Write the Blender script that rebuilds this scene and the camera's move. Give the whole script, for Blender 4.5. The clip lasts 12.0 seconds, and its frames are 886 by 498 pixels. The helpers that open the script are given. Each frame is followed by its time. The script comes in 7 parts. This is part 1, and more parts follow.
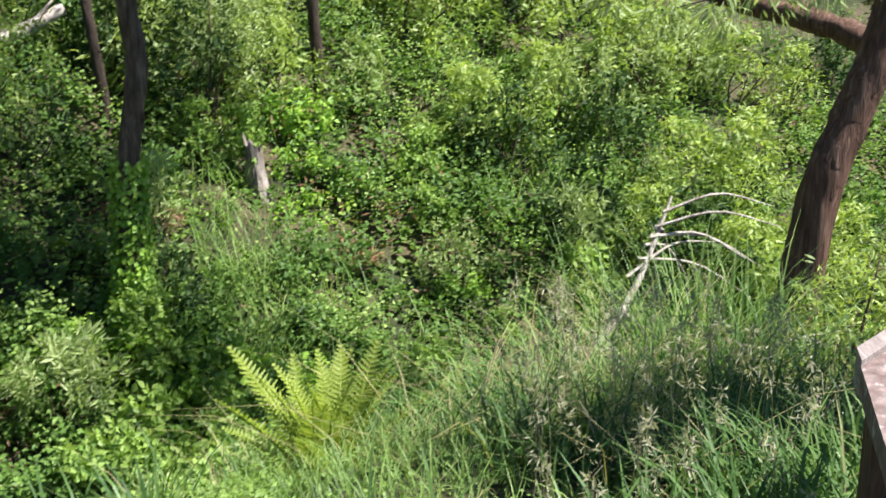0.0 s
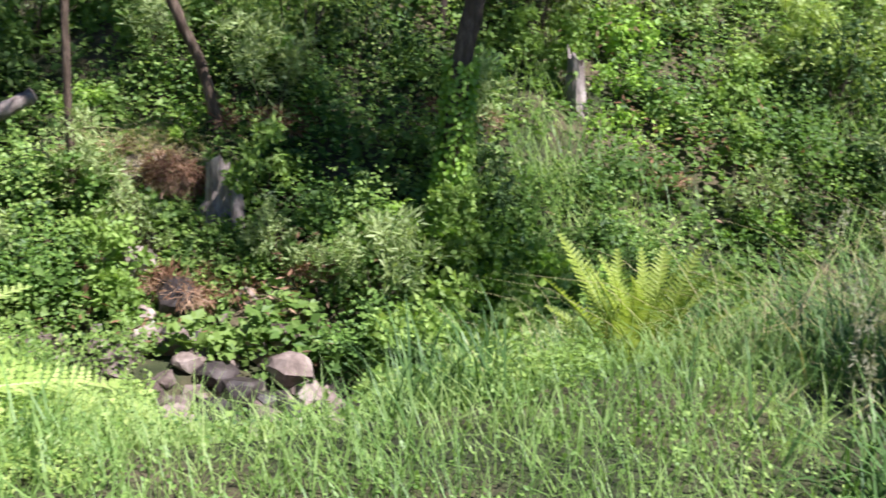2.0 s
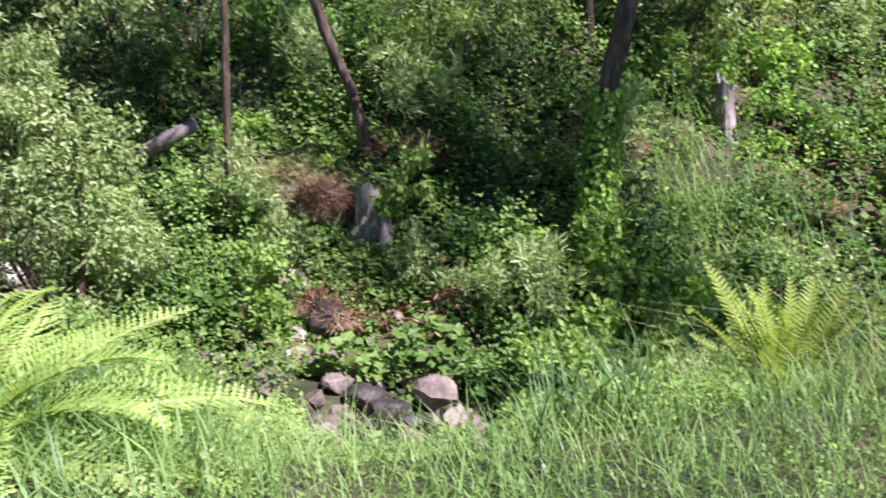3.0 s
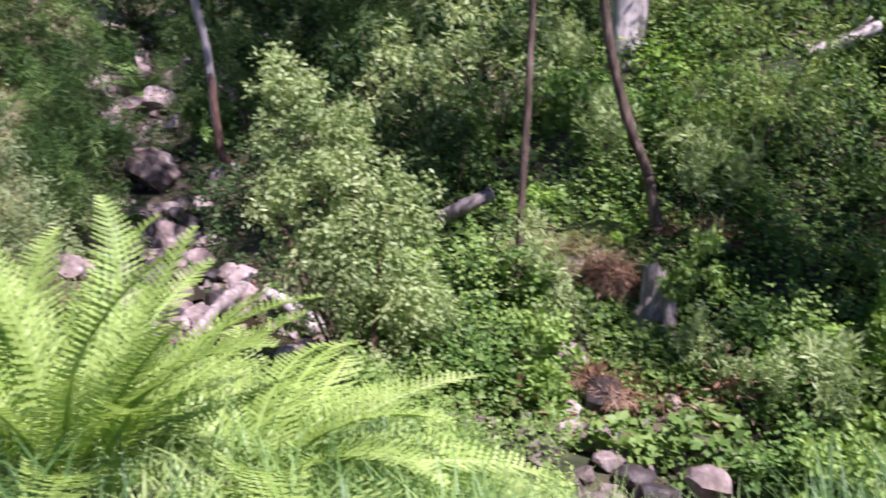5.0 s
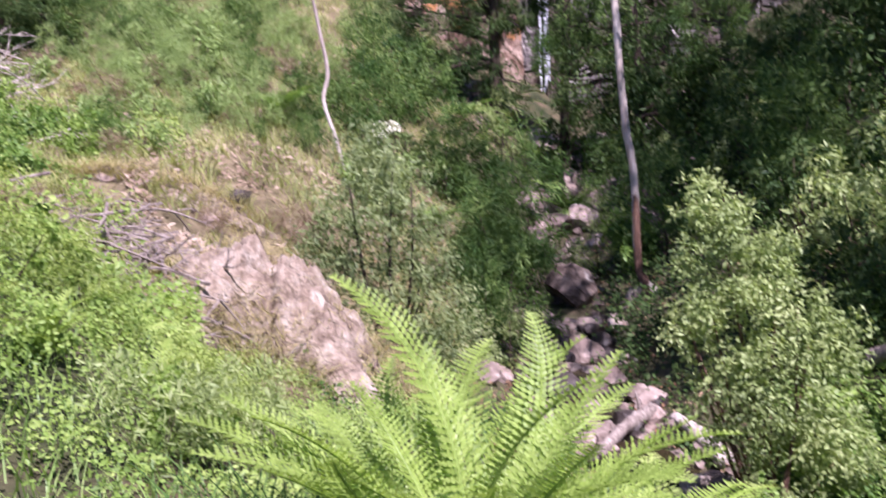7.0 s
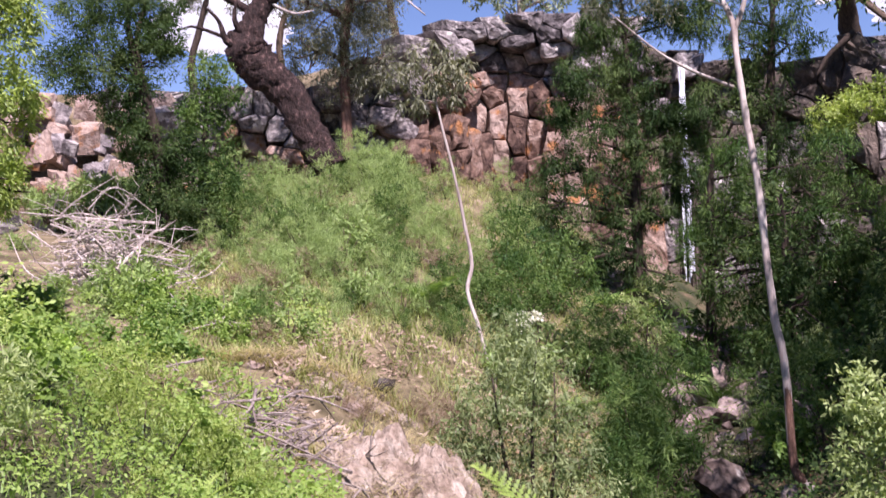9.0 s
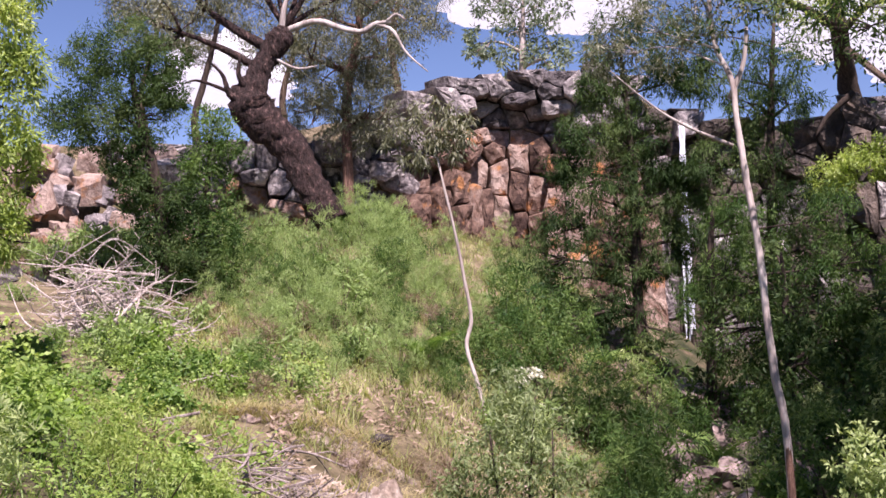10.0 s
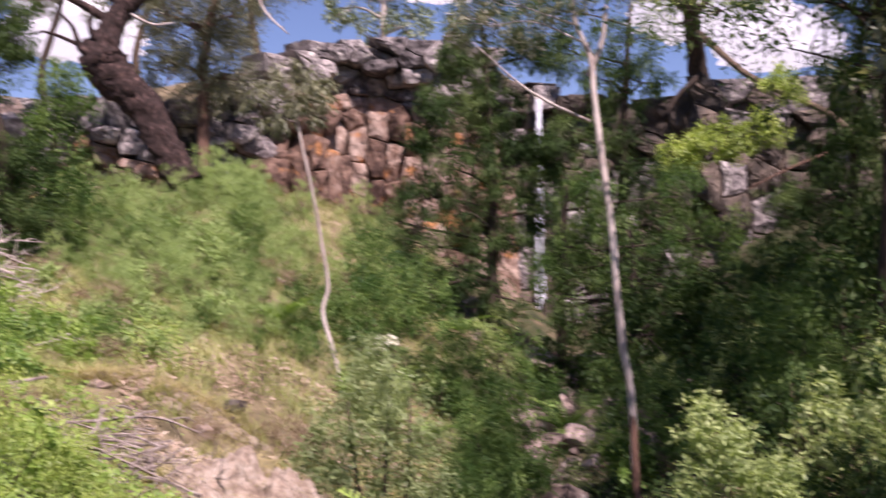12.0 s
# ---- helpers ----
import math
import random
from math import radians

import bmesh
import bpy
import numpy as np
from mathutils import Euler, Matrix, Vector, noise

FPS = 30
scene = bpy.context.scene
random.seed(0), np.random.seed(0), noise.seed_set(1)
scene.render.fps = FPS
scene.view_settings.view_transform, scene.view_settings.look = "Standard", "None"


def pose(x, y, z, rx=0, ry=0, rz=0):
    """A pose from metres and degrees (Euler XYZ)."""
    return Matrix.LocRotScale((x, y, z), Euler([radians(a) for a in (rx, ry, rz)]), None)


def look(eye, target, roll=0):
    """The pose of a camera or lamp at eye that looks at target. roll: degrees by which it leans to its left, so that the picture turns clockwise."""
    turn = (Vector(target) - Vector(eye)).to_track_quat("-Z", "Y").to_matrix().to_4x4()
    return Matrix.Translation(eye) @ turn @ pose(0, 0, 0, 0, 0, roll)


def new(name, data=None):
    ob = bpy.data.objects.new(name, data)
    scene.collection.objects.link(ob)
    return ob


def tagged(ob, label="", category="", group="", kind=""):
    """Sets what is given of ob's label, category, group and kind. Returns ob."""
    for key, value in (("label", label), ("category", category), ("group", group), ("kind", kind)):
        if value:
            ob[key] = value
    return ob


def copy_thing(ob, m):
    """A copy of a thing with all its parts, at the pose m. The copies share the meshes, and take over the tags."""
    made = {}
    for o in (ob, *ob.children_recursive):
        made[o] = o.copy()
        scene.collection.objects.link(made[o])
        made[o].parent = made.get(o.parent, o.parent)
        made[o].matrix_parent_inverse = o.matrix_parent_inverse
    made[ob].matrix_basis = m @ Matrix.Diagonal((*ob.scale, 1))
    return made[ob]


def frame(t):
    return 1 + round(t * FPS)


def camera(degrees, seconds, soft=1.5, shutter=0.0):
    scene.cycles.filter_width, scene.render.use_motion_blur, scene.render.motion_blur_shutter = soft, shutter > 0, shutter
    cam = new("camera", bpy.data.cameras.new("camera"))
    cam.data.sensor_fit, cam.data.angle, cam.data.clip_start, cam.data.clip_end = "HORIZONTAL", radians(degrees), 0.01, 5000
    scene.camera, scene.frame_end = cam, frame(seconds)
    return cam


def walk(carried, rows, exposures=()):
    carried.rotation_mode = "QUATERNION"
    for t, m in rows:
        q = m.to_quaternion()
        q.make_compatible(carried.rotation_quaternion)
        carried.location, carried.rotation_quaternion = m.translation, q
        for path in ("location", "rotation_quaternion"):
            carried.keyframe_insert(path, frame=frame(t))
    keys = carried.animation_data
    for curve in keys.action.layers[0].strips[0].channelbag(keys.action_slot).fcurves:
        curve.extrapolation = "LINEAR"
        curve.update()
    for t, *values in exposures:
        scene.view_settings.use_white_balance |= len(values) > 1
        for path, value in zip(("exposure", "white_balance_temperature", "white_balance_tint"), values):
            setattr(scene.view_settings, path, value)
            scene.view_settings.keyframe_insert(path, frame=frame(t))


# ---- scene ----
cam = camera(43.3, 12.0, shutter=0.5)
ROWS = [  # seconds, x, y, z, yaw, pitch, roll
    (0.0, 0.082, 0.603, 1.450, -2.28, -17.30, -1.13),
    (0.5, 0.047, 0.468, 1.481, 0.00, -18.80, -0.02),
    (1.0, -0.024, 0.323, 1.465, 3.99, -20.19, 1.55),
    (1.5, -0.041, 0.266, 1.444, 8.79, -21.28, 1.67),
    (2.0, -0.067, 0.238, 1.457, 13.29, -21.32, 1.42),
    (2.5, -0.064, 0.246, 1.451, 17.45, -20.94, 0.56),
    (2.7, -0.048, 0.166, 1.490, 19.03, -20.64, -0.15),
    (4.5, -0.028, 0.137, 1.521, 31.95, -17.20, -0.83),
    (5.0, 0.014, 0.044, 1.571, 36.47, -16.17, -0.83),
    (5.5, 0.026, -0.024, 1.600, 42.23, -15.82, -0.76),
    (6.0, 0.054, -0.036, 1.619, 48.85, -15.53, -1.23),
    (6.5, 0.034, -0.028, 1.624, 54.05, -12.81, -1.39),
    (7.0, -0.001, -0.004, 1.606, 57.81, -9.67, -1.26),
    (7.5, 0.001, 0.009, 1.601, 60.88, -6.75, -1.55),
    (7.7, -0.021, 0.028, 1.594, 62.08, -5.66, -1.67),
    (9.3, 0.023, -0.019, 1.602, 64.97, 1.21, -1.26),
    (9.5, 0.012, 0.011, 1.600, 64.97, 1.81, -1.17),
    (10.0, 0.002, 0.018, 1.601, 64.88, 3.05, -0.87),
    (10.5, -0.001, 0.017, 1.601, 64.76, 3.89, -0.35),
    (11.0, 0.006, -0.001, 1.600, 64.65, 4.17, 0.07),
    (11.5, -0.000, 0.006, 1.597, 63.33, 3.15, 0.04),
    (12.0, -0.023, -0.074, 1.604, 57.40, 1.34, 0.30),
]
# the clip's picture turns brighter and rosier as it swings up to the cliff
walk(cam, [(t, pose(x, y, z, 0, 0, yaw) @ pose(0, 0, 0, 90 + pitch) @ pose(0, 0, 0, 0, 0, roll))
           for t, x, y, z, yaw, pitch, roll in ROWS],
     exposures=[(0.0, 1.45, 6300, 10), (2.5, 1.45, 5850, 23), (4.5, 1.38, 5700, 36), (5.5, 1.28, 5750, 38), (6.1, 1.17, 5800, 39), (7.0, 1.27, 5850, 39), (9.5, 1.16, 6250, 36), (12.0, 1.12, 6600, 39)])

# ---- light: high sun from the east, clear sky with cumulus ----
SUN_AZ, SUN_EL = -100.0, 58.0          # bearing (left of +y is positive) and height, degrees
sun_dir = Vector((-math.sin(radians(SUN_AZ)) * math.cos(radians(SUN_EL)),
                  math.cos(radians(SUN_AZ)) * math.cos(radians(SUN_EL)), math.sin(radians(SUN_EL))))
sun = new("sun", bpy.data.lights.new("sun", "SUN"))
sun.data.energy, sun.data.angle, sun.data.color = 5.0, radians(0.6), (1.0, 0.95, 0.86)
sun.matrix_world = look(sun_dir * 60, (0, 0, 0))
world = bpy.data.worlds.new("sky")
scene.world = world
world.use_nodes = True
wn = world.node_tree.nodes
sky = wn.new("ShaderNodeTexSky")
sky.sky_type, sky.sun_disc = "NISHITA", False
sky.sun_elevation, sky.sun_rotation = radians(SUN_EL), radians(-SUN_AZ)
sky.air_density, sky.dust_density, sky.ozone_density = 0.75, 0.0, 4.0
wn["Background"].inputs["Strength"].default_value = 0.058
world.node_tree.links.new(sky.outputs["Color"], wn["Background"].inputs["Color"])

# ---- materials ----
def nodes_of(name):
    m = bpy.data.materials.new(name)
    m.use_nodes = True
    n, l = m.node_tree.nodes, m.node_tree.links
    n.clear()
    return m, n, l


def ramp(n, stops):
    r = n.new("ShaderNodeValToRGB")
    while len(r.color_ramp.elements) < len(stops):
        r.color_ramp.elements.new(0.5)
    for e, (p, c) in zip(r.color_ramp.elements, stops):
        e.position, e.color = p, (*c, 1)
    return r


def leaf_material(name, dark, mid, light, through_light=0.45, gloss=0.35, dead=None, patch=1.2):
    """Leaves: a colour for each leaf, drifting from patch to patch, light shining through, a waxy sheen."""
    m, n, l = nodes_of(name)
    geo, tex = n.new("ShaderNodeNewGeometry"), n.new("ShaderNodeTexCoord")
    noi = n.new("ShaderNodeTexNoise")
    noi.inputs["Scale"].default_value = patch
    noi.inputs["Detail"].default_value = 3
    l.new(tex.outputs["Object"], noi.inputs["Vector"])
    mix = n.new("ShaderNodeMath")
    mix.operation = "MULTIPLY_ADD"
    l.new(noi.outputs["Fac"], mix.inputs[0])
    mix.inputs[1].default_value = 1.5
    half = n.new("ShaderNodeMath")
    half.operation = "MULTIPLY_ADD"
    l.new(geo.outputs["Random Per Island"], half.inputs[0])
    half.inputs[1].default_value, half.inputs[2].default_value = 0.3, -0.38
    l.new(half.outputs[0], mix.inputs[2])
    stops = [(0.15, dark), (0.5, mid), (0.85, light)]
    if dead:
        stops = [(0.12, dark), (0.45, mid), (0.78, light), (0.92, dead)]
    r = ramp(n, stops)
    l.new(mix.outputs[0], r.inputs["Fac"])
    dif, tra, glo = n.new("ShaderNodeBsdfDiffuse"), n.new("ShaderNodeBsdfTranslucent"), n.new("ShaderNodeBsdfGlossy")
    l.new(r.outputs["Color"], dif.inputs["Color"])
    hue = n.new("ShaderNodeMixRGB")
    hue.blend_type, hue.inputs[0].default_value = "MULTIPLY", 1.0
    hue.inputs[2].default_value = (1.15, 1.2, 0.65, 1)
    l.new(r.outputs["Color"], hue.inputs[1])
    l.new(hue.outputs[0], tra.inputs["Color"])
    glo.inputs["Roughness"].default_value = 0.5
    glo.inputs["Color"].default_value = (0.9, 0.95, 1, 1)
    a, b = n.new("ShaderNodeMixShader"), n.new("ShaderNodeMixShader")
    a.inputs[0].default_value = through_light
    l.new(dif.outputs[0], a.inputs[1])
    l.new(tra.outputs[0], a.inputs[2])
    b.inputs[0].default_value = 0.07 * gloss
    l.new(a.outputs[0], b.inputs[1])
    l.new(glo.outputs[0], b.inputs[2])
    out = n.new("ShaderNodeOutputMaterial")
    l.new(b.outputs[0], out.inputs["Surface"])
    return m


def solid_material(name, stops, scale=3.0, stretch=(1, 1, 1), rough=0.85, bump=0.5, bump_scale=18.0, spots=None, detail=8.0,
                   coords="Object", by_object=0.0, depth=0.03):
    """Bark, stone and soil: colour by noise on two scales, spots of lichen or moss, bump."""
    m, n, l = nodes_of(name)
    tex, mp = n.new("ShaderNodeTexCoord"), n.new("ShaderNodeMapping")
    mp.inputs["Scale"].default_value = stretch
    l.new(tex.outputs[coords], mp.inputs["Vector"])
    a, b, c = (n.new("ShaderNodeTexNoise") for _ in range(3))
    for t, s, d in ((a, scale, detail), (b, bump_scale, 6.0), (c, scale * 0.45, 4.0)):
        t.inputs["Scale"].default_value, t.inputs["Detail"].default_value = s, d
        t.inputs["Roughness"].default_value = 0.62
        l.new(mp.outputs[0], t.inputs["Vector"])
    r = ramp(n, stops)
    fac = a.outputs["Fac"]
    if by_object:
        info, add = n.new("ShaderNodeObjectInfo"), n.new("ShaderNodeMath")
        add.operation = "MULTIPLY_ADD"
        l.new(info.outputs["Random"], add.inputs[0])
        add.inputs[1].default_value = by_object
        sub = n.new("ShaderNodeMath")
        sub.operation = "SUBTRACT"
        l.new(fac, sub.inputs[0])
        sub.inputs[1].default_value = by_object / 2
        l.new(sub.outputs[0], add.inputs[2])
        fac = add.outputs[0]
    l.new(fac, r.inputs["Fac"])
    colour = r.outputs["Color"]
    if spots:
        sr = ramp(n, [(spots[1], (0, 0, 0)), (spots[1] + 0.07, (1, 1, 1))])
        l.new(c.outputs["Fac"], sr.inputs["Fac"])
        mx = n.new("ShaderNodeMixRGB")
        mx.inputs[2].default_value = (*spots[0], 1)
        l.new(sr.outputs["Color"], mx.inputs[0])
        l.new(colour, mx.inputs[1])
        colour = mx.outputs[0]
    fine = n.new("ShaderNodeMixRGB")
    fine.blend_type, fine.inputs[0].default_value = "OVERLAY", 0.45
    l.new(colour, fine.inputs[1])
    l.new(b.outputs["Fac"], fine.inputs[2])
    p = n.new("ShaderNodeBsdfPrincipled")
    p.inputs["Roughness"].default_value = rough
    p.inputs["Specular IOR Level"].default_value = 0.25
    l.new(fine.outputs[0], p.inputs["Base Color"])
    bm = n.new("ShaderNodeBump")
    bm.inputs["Strength"].default_value, bm.inputs["Distance"].default_value = bump, depth
    l.new(b.outputs["Fac"], bm.inputs["Height"])
    l.new(bm.outputs[0], p.inputs["Normal"])
    out = n.new("ShaderNodeOutputMaterial")
    l.new(p.outputs[0], out.inputs["Surface"])
    return m


M = {
    "bramble": leaf_material("bramble_leaf", (0.035, 0.085, 0.018), (0.15, 0.265, 0.052), (0.35, 0.47, 0.13), 0.42, 0.25, patch=0.55),
    "understorey": leaf_material("understorey_leaf", (0.03, 0.065, 0.014), (0.085, 0.16, 0.032), (0.19, 0.28, 0.07), 0.4, 0.15, patch=0.5),
    "ivy": leaf_material("ivy_leaf", (0.09, 0.18, 0.025), (0.24, 0.4, 0.055), (0.4, 0.55, 0.11), 0.4, 0.25),
    # Mid-dark leaf green; on the creek banks it also stands for shade.
    "gully_green": leaf_material("gully_leaf", (0.02, 0.06, 0.014), (0.08, 0.15, 0.036), (0.23, 0.33, 0.1), 0.4, 0.15, patch=0.7),
    "herb": leaf_material("herb_leaf", (0.09, 0.16, 0.03), (0.23, 0.35, 0.075), (0.41, 0.51, 0.16), 0.45, 0.2, patch=0.8),
    "litter": leaf_material("dead_bracken", (0.09, 0.045, 0.025), (0.23, 0.125, 0.075), (0.4, 0.28, 0.19), 0.25, 0.1),
    "litter_pale": leaf_material("pale_litter", (0.2, 0.14, 0.1), (0.36, 0.27, 0.21), (0.5, 0.42, 0.34), 0.2, 0.1),
    "grass": leaf_material("grass_blade", (0.06, 0.13, 0.03), (0.19, 0.31, 0.075), (0.38, 0.48, 0.17), 0.45, 0.3, patch=0.9),
    # Dark green of broad blades, also used where grass should look shaded.
    "sedge_dark": leaf_material("dark_shaded_sedge_blade", (0.03, 0.075, 0.015), (0.08, 0.155, 0.04), (0.18, 0.27, 0.08), 0.35, 0.2, patch=0.9),
    "dry": leaf_material("dry_grass", (0.16, 0.15, 0.06), (0.33, 0.29, 0.14), (0.52, 0.45, 0.26), 0.4, 0.2, patch=0.7),
    "hill": leaf_material("hill_grass_blade", (0.15, 0.18, 0.055), (0.3, 0.335, 0.125), (0.48, 0.47, 0.24), 0.4, 0.2, patch=0.5),
    "seed": leaf_material("grass_seed", (0.2, 0.2, 0.12), (0.34, 0.33, 0.22), (0.5, 0.48, 0.36), 0.4, 0.1),
    "fern": leaf_material("fern_frond", (0.16, 0.24, 0.04), (0.32, 0.44, 0.1), (0.5, 0.6, 0.21), 0.5, 0.3, patch=2.0),
    "fern_yellow": leaf_material("fern_frond_yellow", (0.15, 0.21, 0.03), (0.29, 0.37, 0.06), (0.44, 0.5, 0.13), 0.5, 0.2, patch=2.0),
    "wattle": leaf_material("wattle_leaf", (0.11, 0.155, 0.05), (0.29, 0.37, 0.14), (0.49, 0.56, 0.26), 0.42, 0.25, patch=0.9),
    # Dark wattle green, deepened further to carry the shade of the gully.
    "wattle_dark": leaf_material("dark_shaded_wattle_leaf", (0.014, 0.038, 0.011), (0.05, 0.092, 0.028), (0.15, 0.21, 0.075), 0.35, 0.1, patch=0.7),
    "olive": leaf_material("olive_wattle_leaf", (0.09, 0.125, 0.05), (0.2, 0.265, 0.11), (0.37, 0.43, 0.21), 0.4, 0.25, patch=0.9),
    "gum": leaf_material("gum_leaf", (0.07, 0.08, 0.045), (0.15, 0.16, 0.09), (0.27, 0.27, 0.17), 0.35, 0.5, patch=0.8),
    "gum_green": leaf_material("young_gum_leaf", (0.11, 0.16, 0.03), (0.29, 0.385, 0.08), (0.49, 0.57, 0.17), 0.45, 0.4, patch=0.8),
    "broom": leaf_material("broom_twig", (0.12, 0.185, 0.055), (0.26, 0.37, 0.125), (0.44, 0.53, 0.22), 0.38, 0.2, patch=0.6),
    "dry_twig": leaf_material("dry_twig", (0.12, 0.085, 0.055), (0.25, 0.185, 0.125), (0.4, 0.32, 0.23), 0.2, 0.1),
    # Gum leaf made paler and bluer to imitate haze over distance.
    "far_gum": leaf_material("hazed_gum_leaf", (0.1, 0.14, 0.09), (0.17, 0.22, 0.15), (0.27, 0.32, 0.22), 0.4, 0.3),
    "flower": leaf_material("white_blossom", (0.6, 0.6, 0.5), (0.72, 0.72, 0.62), (0.8, 0.8, 0.74), 0.3, 0.1),
    "bark_dark": solid_material("dark_bark", [(0.3, (0.018, 0.013, 0.01)), (0.6, (0.06, 0.043, 0.033)), (0.8, (0.12, 0.09, 0.07))], 5, (3, 3, 0.5), bump=0.9, bump_scale=14),
    "bark_brown": solid_material("brown_grey_bark", [(0.3, (0.04, 0.027, 0.019)), (0.55, (0.125, 0.088, 0.063)), (0.75, (0.27, 0.21, 0.16))], 6, (3, 3, 0.5), bump=1.0, bump_scale=16),
    "rock_orange": solid_material("lichen_orange_rock", [(0.3, (0.1, 0.055, 0.045)), (0.5, (0.26, 0.17, 0.14)), (0.7, (0.42, 0.33, 0.29))], 2.2, bump=1.0, bump_scale=7, spots=((0.36, 0.2, 0.05), 0.58), by_object=0.2),
    "bark_red": solid_material("red_stringy_bark", [(0.3, (0.05, 0.027, 0.02)), (0.55, (0.16, 0.09, 0.065)), (0.75, (0.33, 0.22, 0.17))], 6, (4, 4, 0.35), bump=1.0, bump_scale=16),
    "bark_rough": solid_material("flaking_bark", [(0.36, (0.014, 0.009, 0.008)), (0.57, (0.045, 0.027, 0.024)), (0.75, (0.24, 0.15, 0.13))], 5, (1.6, 1.6, 0.9), bump=1.0, bump_scale=6, depth=0.15),
    "bark_pale": solid_material("pale_gum_bark", [(0.28, (0.14, 0.1, 0.09)), (0.5, (0.36, 0.31, 0.28)), (0.7, (0.55, 0.5, 0.46))], 2.5, (2, 2, 0.3), rough=0.7, bump=0.3, bump_scale=9),
    "dead_wood": solid_material("bleached_wood", [(0.3, (0.2, 0.155, 0.135)), (0.5, (0.42, 0.36, 0.325)), (0.75, (0.6, 0.54, 0.5))], 4, (3, 3, 0.6), bump=0.5, bump_scale=16),
    "dead_grey": solid_material("grey_dead_branch", [(0.3, (0.09, 0.07, 0.06)), (0.5, (0.22, 0.18, 0.16)), (0.75, (0.42, 0.37, 0.34))], 4, (3, 3, 0.6), bump=0.5, bump_scale=16),
    "dark_wood": solid_material("rotting_wood", [(0.3, (0.03, 0.022, 0.017)), (0.55, (0.1, 0.07, 0.05)), (0.75, (0.2, 0.15, 0.11))], 4, (3, 3, 0.6), bump=0.8, bump_scale=14),
    "rock": solid_material("weathered_basalt", [(0.3, (0.07, 0.05, 0.042)), (0.5, (0.2, 0.155, 0.135)), (0.7, (0.36, 0.3, 0.265))], 3.0, bump=0.9, bump_scale=9, spots=((0.45, 0.43, 0.4), 0.62), by_object=0.25),
    "rock_pink": solid_material("pale_pink_rock", [(0.3, (0.08, 0.055, 0.047)), (0.5, (0.25, 0.19, 0.165)), (0.7, (0.44, 0.36, 0.33))], 2.6, bump=1.0, bump_scale=11, by_object=0.2),
    # Dark rock for wet creek stones and for stones meant to look shaded.
    "rock_dark": solid_material("wet_shaded_rock", [(0.3, (0.015, 0.012, 0.012)), (0.55, (0.05, 0.04, 0.038)), (0.78, (0.12, 0.1, 0.09))], 2.4, rough=0.45, bump=0.8, bump_scale=9, by_object=0.2),
    "cliff_grey": solid_material("lichened_cliff", [(0.3, (0.04, 0.035, 0.036)), (0.48, (0.14, 0.124, 0.124)), (0.66, (0.34, 0.305, 0.295))], 3.4, bump=1.0, bump_scale=9, depth=0.1, spots=((0.46, 0.43, 0.4), 0.58), by_object=0.3),
    "cliff_orange": solid_material("iron_stained_cliff", [(0.3, (0.045, 0.026, 0.02)), (0.5, (0.19, 0.12, 0.09)), (0.7, (0.38, 0.29, 0.24))], 2.2, bump=1.0, bump_scale=9, depth=0.1, spots=((0.36, 0.17, 0.07), 0.57), by_object=0.35),
    # Darker cliff colour with green spots, for the stretch beyond the waterfall.
    "cliff_wet": solid_material("dark_mossy_cliff", [(0.3, (0.015, 0.013, 0.011)), (0.5, (0.055, 0.045, 0.038)), (0.72, (0.15, 0.115, 0.09))], 1.5, rough=0.6, bump=1.0, bump_scale=9, depth=0.1, spots=((0.05, 0.07, 0.02), 0.58), by_object=0.3),
    "soil": solid_material("leaf_litter_soil", [(0.28, (0.014, 0.018, 0.008)), (0.45, (0.038, 0.046, 0.018)), (0.6, (0.085, 0.07, 0.04)), (0.75, (0.18, 0.12, 0.08))], 1.1, bump=1.0, bump_scale=10, depth=0.06, rough=0.95),
    "dry_soil": solid_material("dry_stony_soil", [(0.28, (0.05, 0.042, 0.022)), (0.45, (0.13, 0.105, 0.06)), (0.6, (0.22, 0.175, 0.11)), (0.75, (0.34, 0.27, 0.2))], 1.6, bump=1.0, bump_scale=12, depth=0.06, rough=0.95),
    "bare": solid_material("dry_pink_earth", [(0.3, (0.12, 0.085, 0.062)), (0.47, (0.29, 0.225, 0.175)), (0.66, (0.48, 0.41, 0.345))], 5, bump=1.0, bump_scale=22, depth=0.06, rough=0.95),
    "timber": solid_material("lichened_rail_timber", [(0.3, (0.09, 0.06, 0.055)), (0.55, (0.19, 0.14, 0.13)), (0.75, (0.3, 0.24, 0.23))], 30, bump=0.6, bump_scale=40, depth=0.006, spots=((0.4, 0.37, 0.37), 0.55)),
    "timber_grey": solid_material("grey_rail_timber", [(0.3, (0.16, 0.13, 0.12)), (0.55, (0.26, 0.22, 0.21)), (0.75, (0.36, 0.31, 0.3))], 10, (5, 0.8, 5), bump=0.5, bump_scale=40, depth=0.005),
    "timber_brown": solid_material("brown_post_timber", [(0.3, (0.05, 0.026, 0.018)), (0.55, (0.12, 0.068, 0.05)), (0.75, (0.2, 0.125, 0.095))], 9, (5, 5, 0.6), bump=0.6, bump_scale=30, depth=0.006),
}


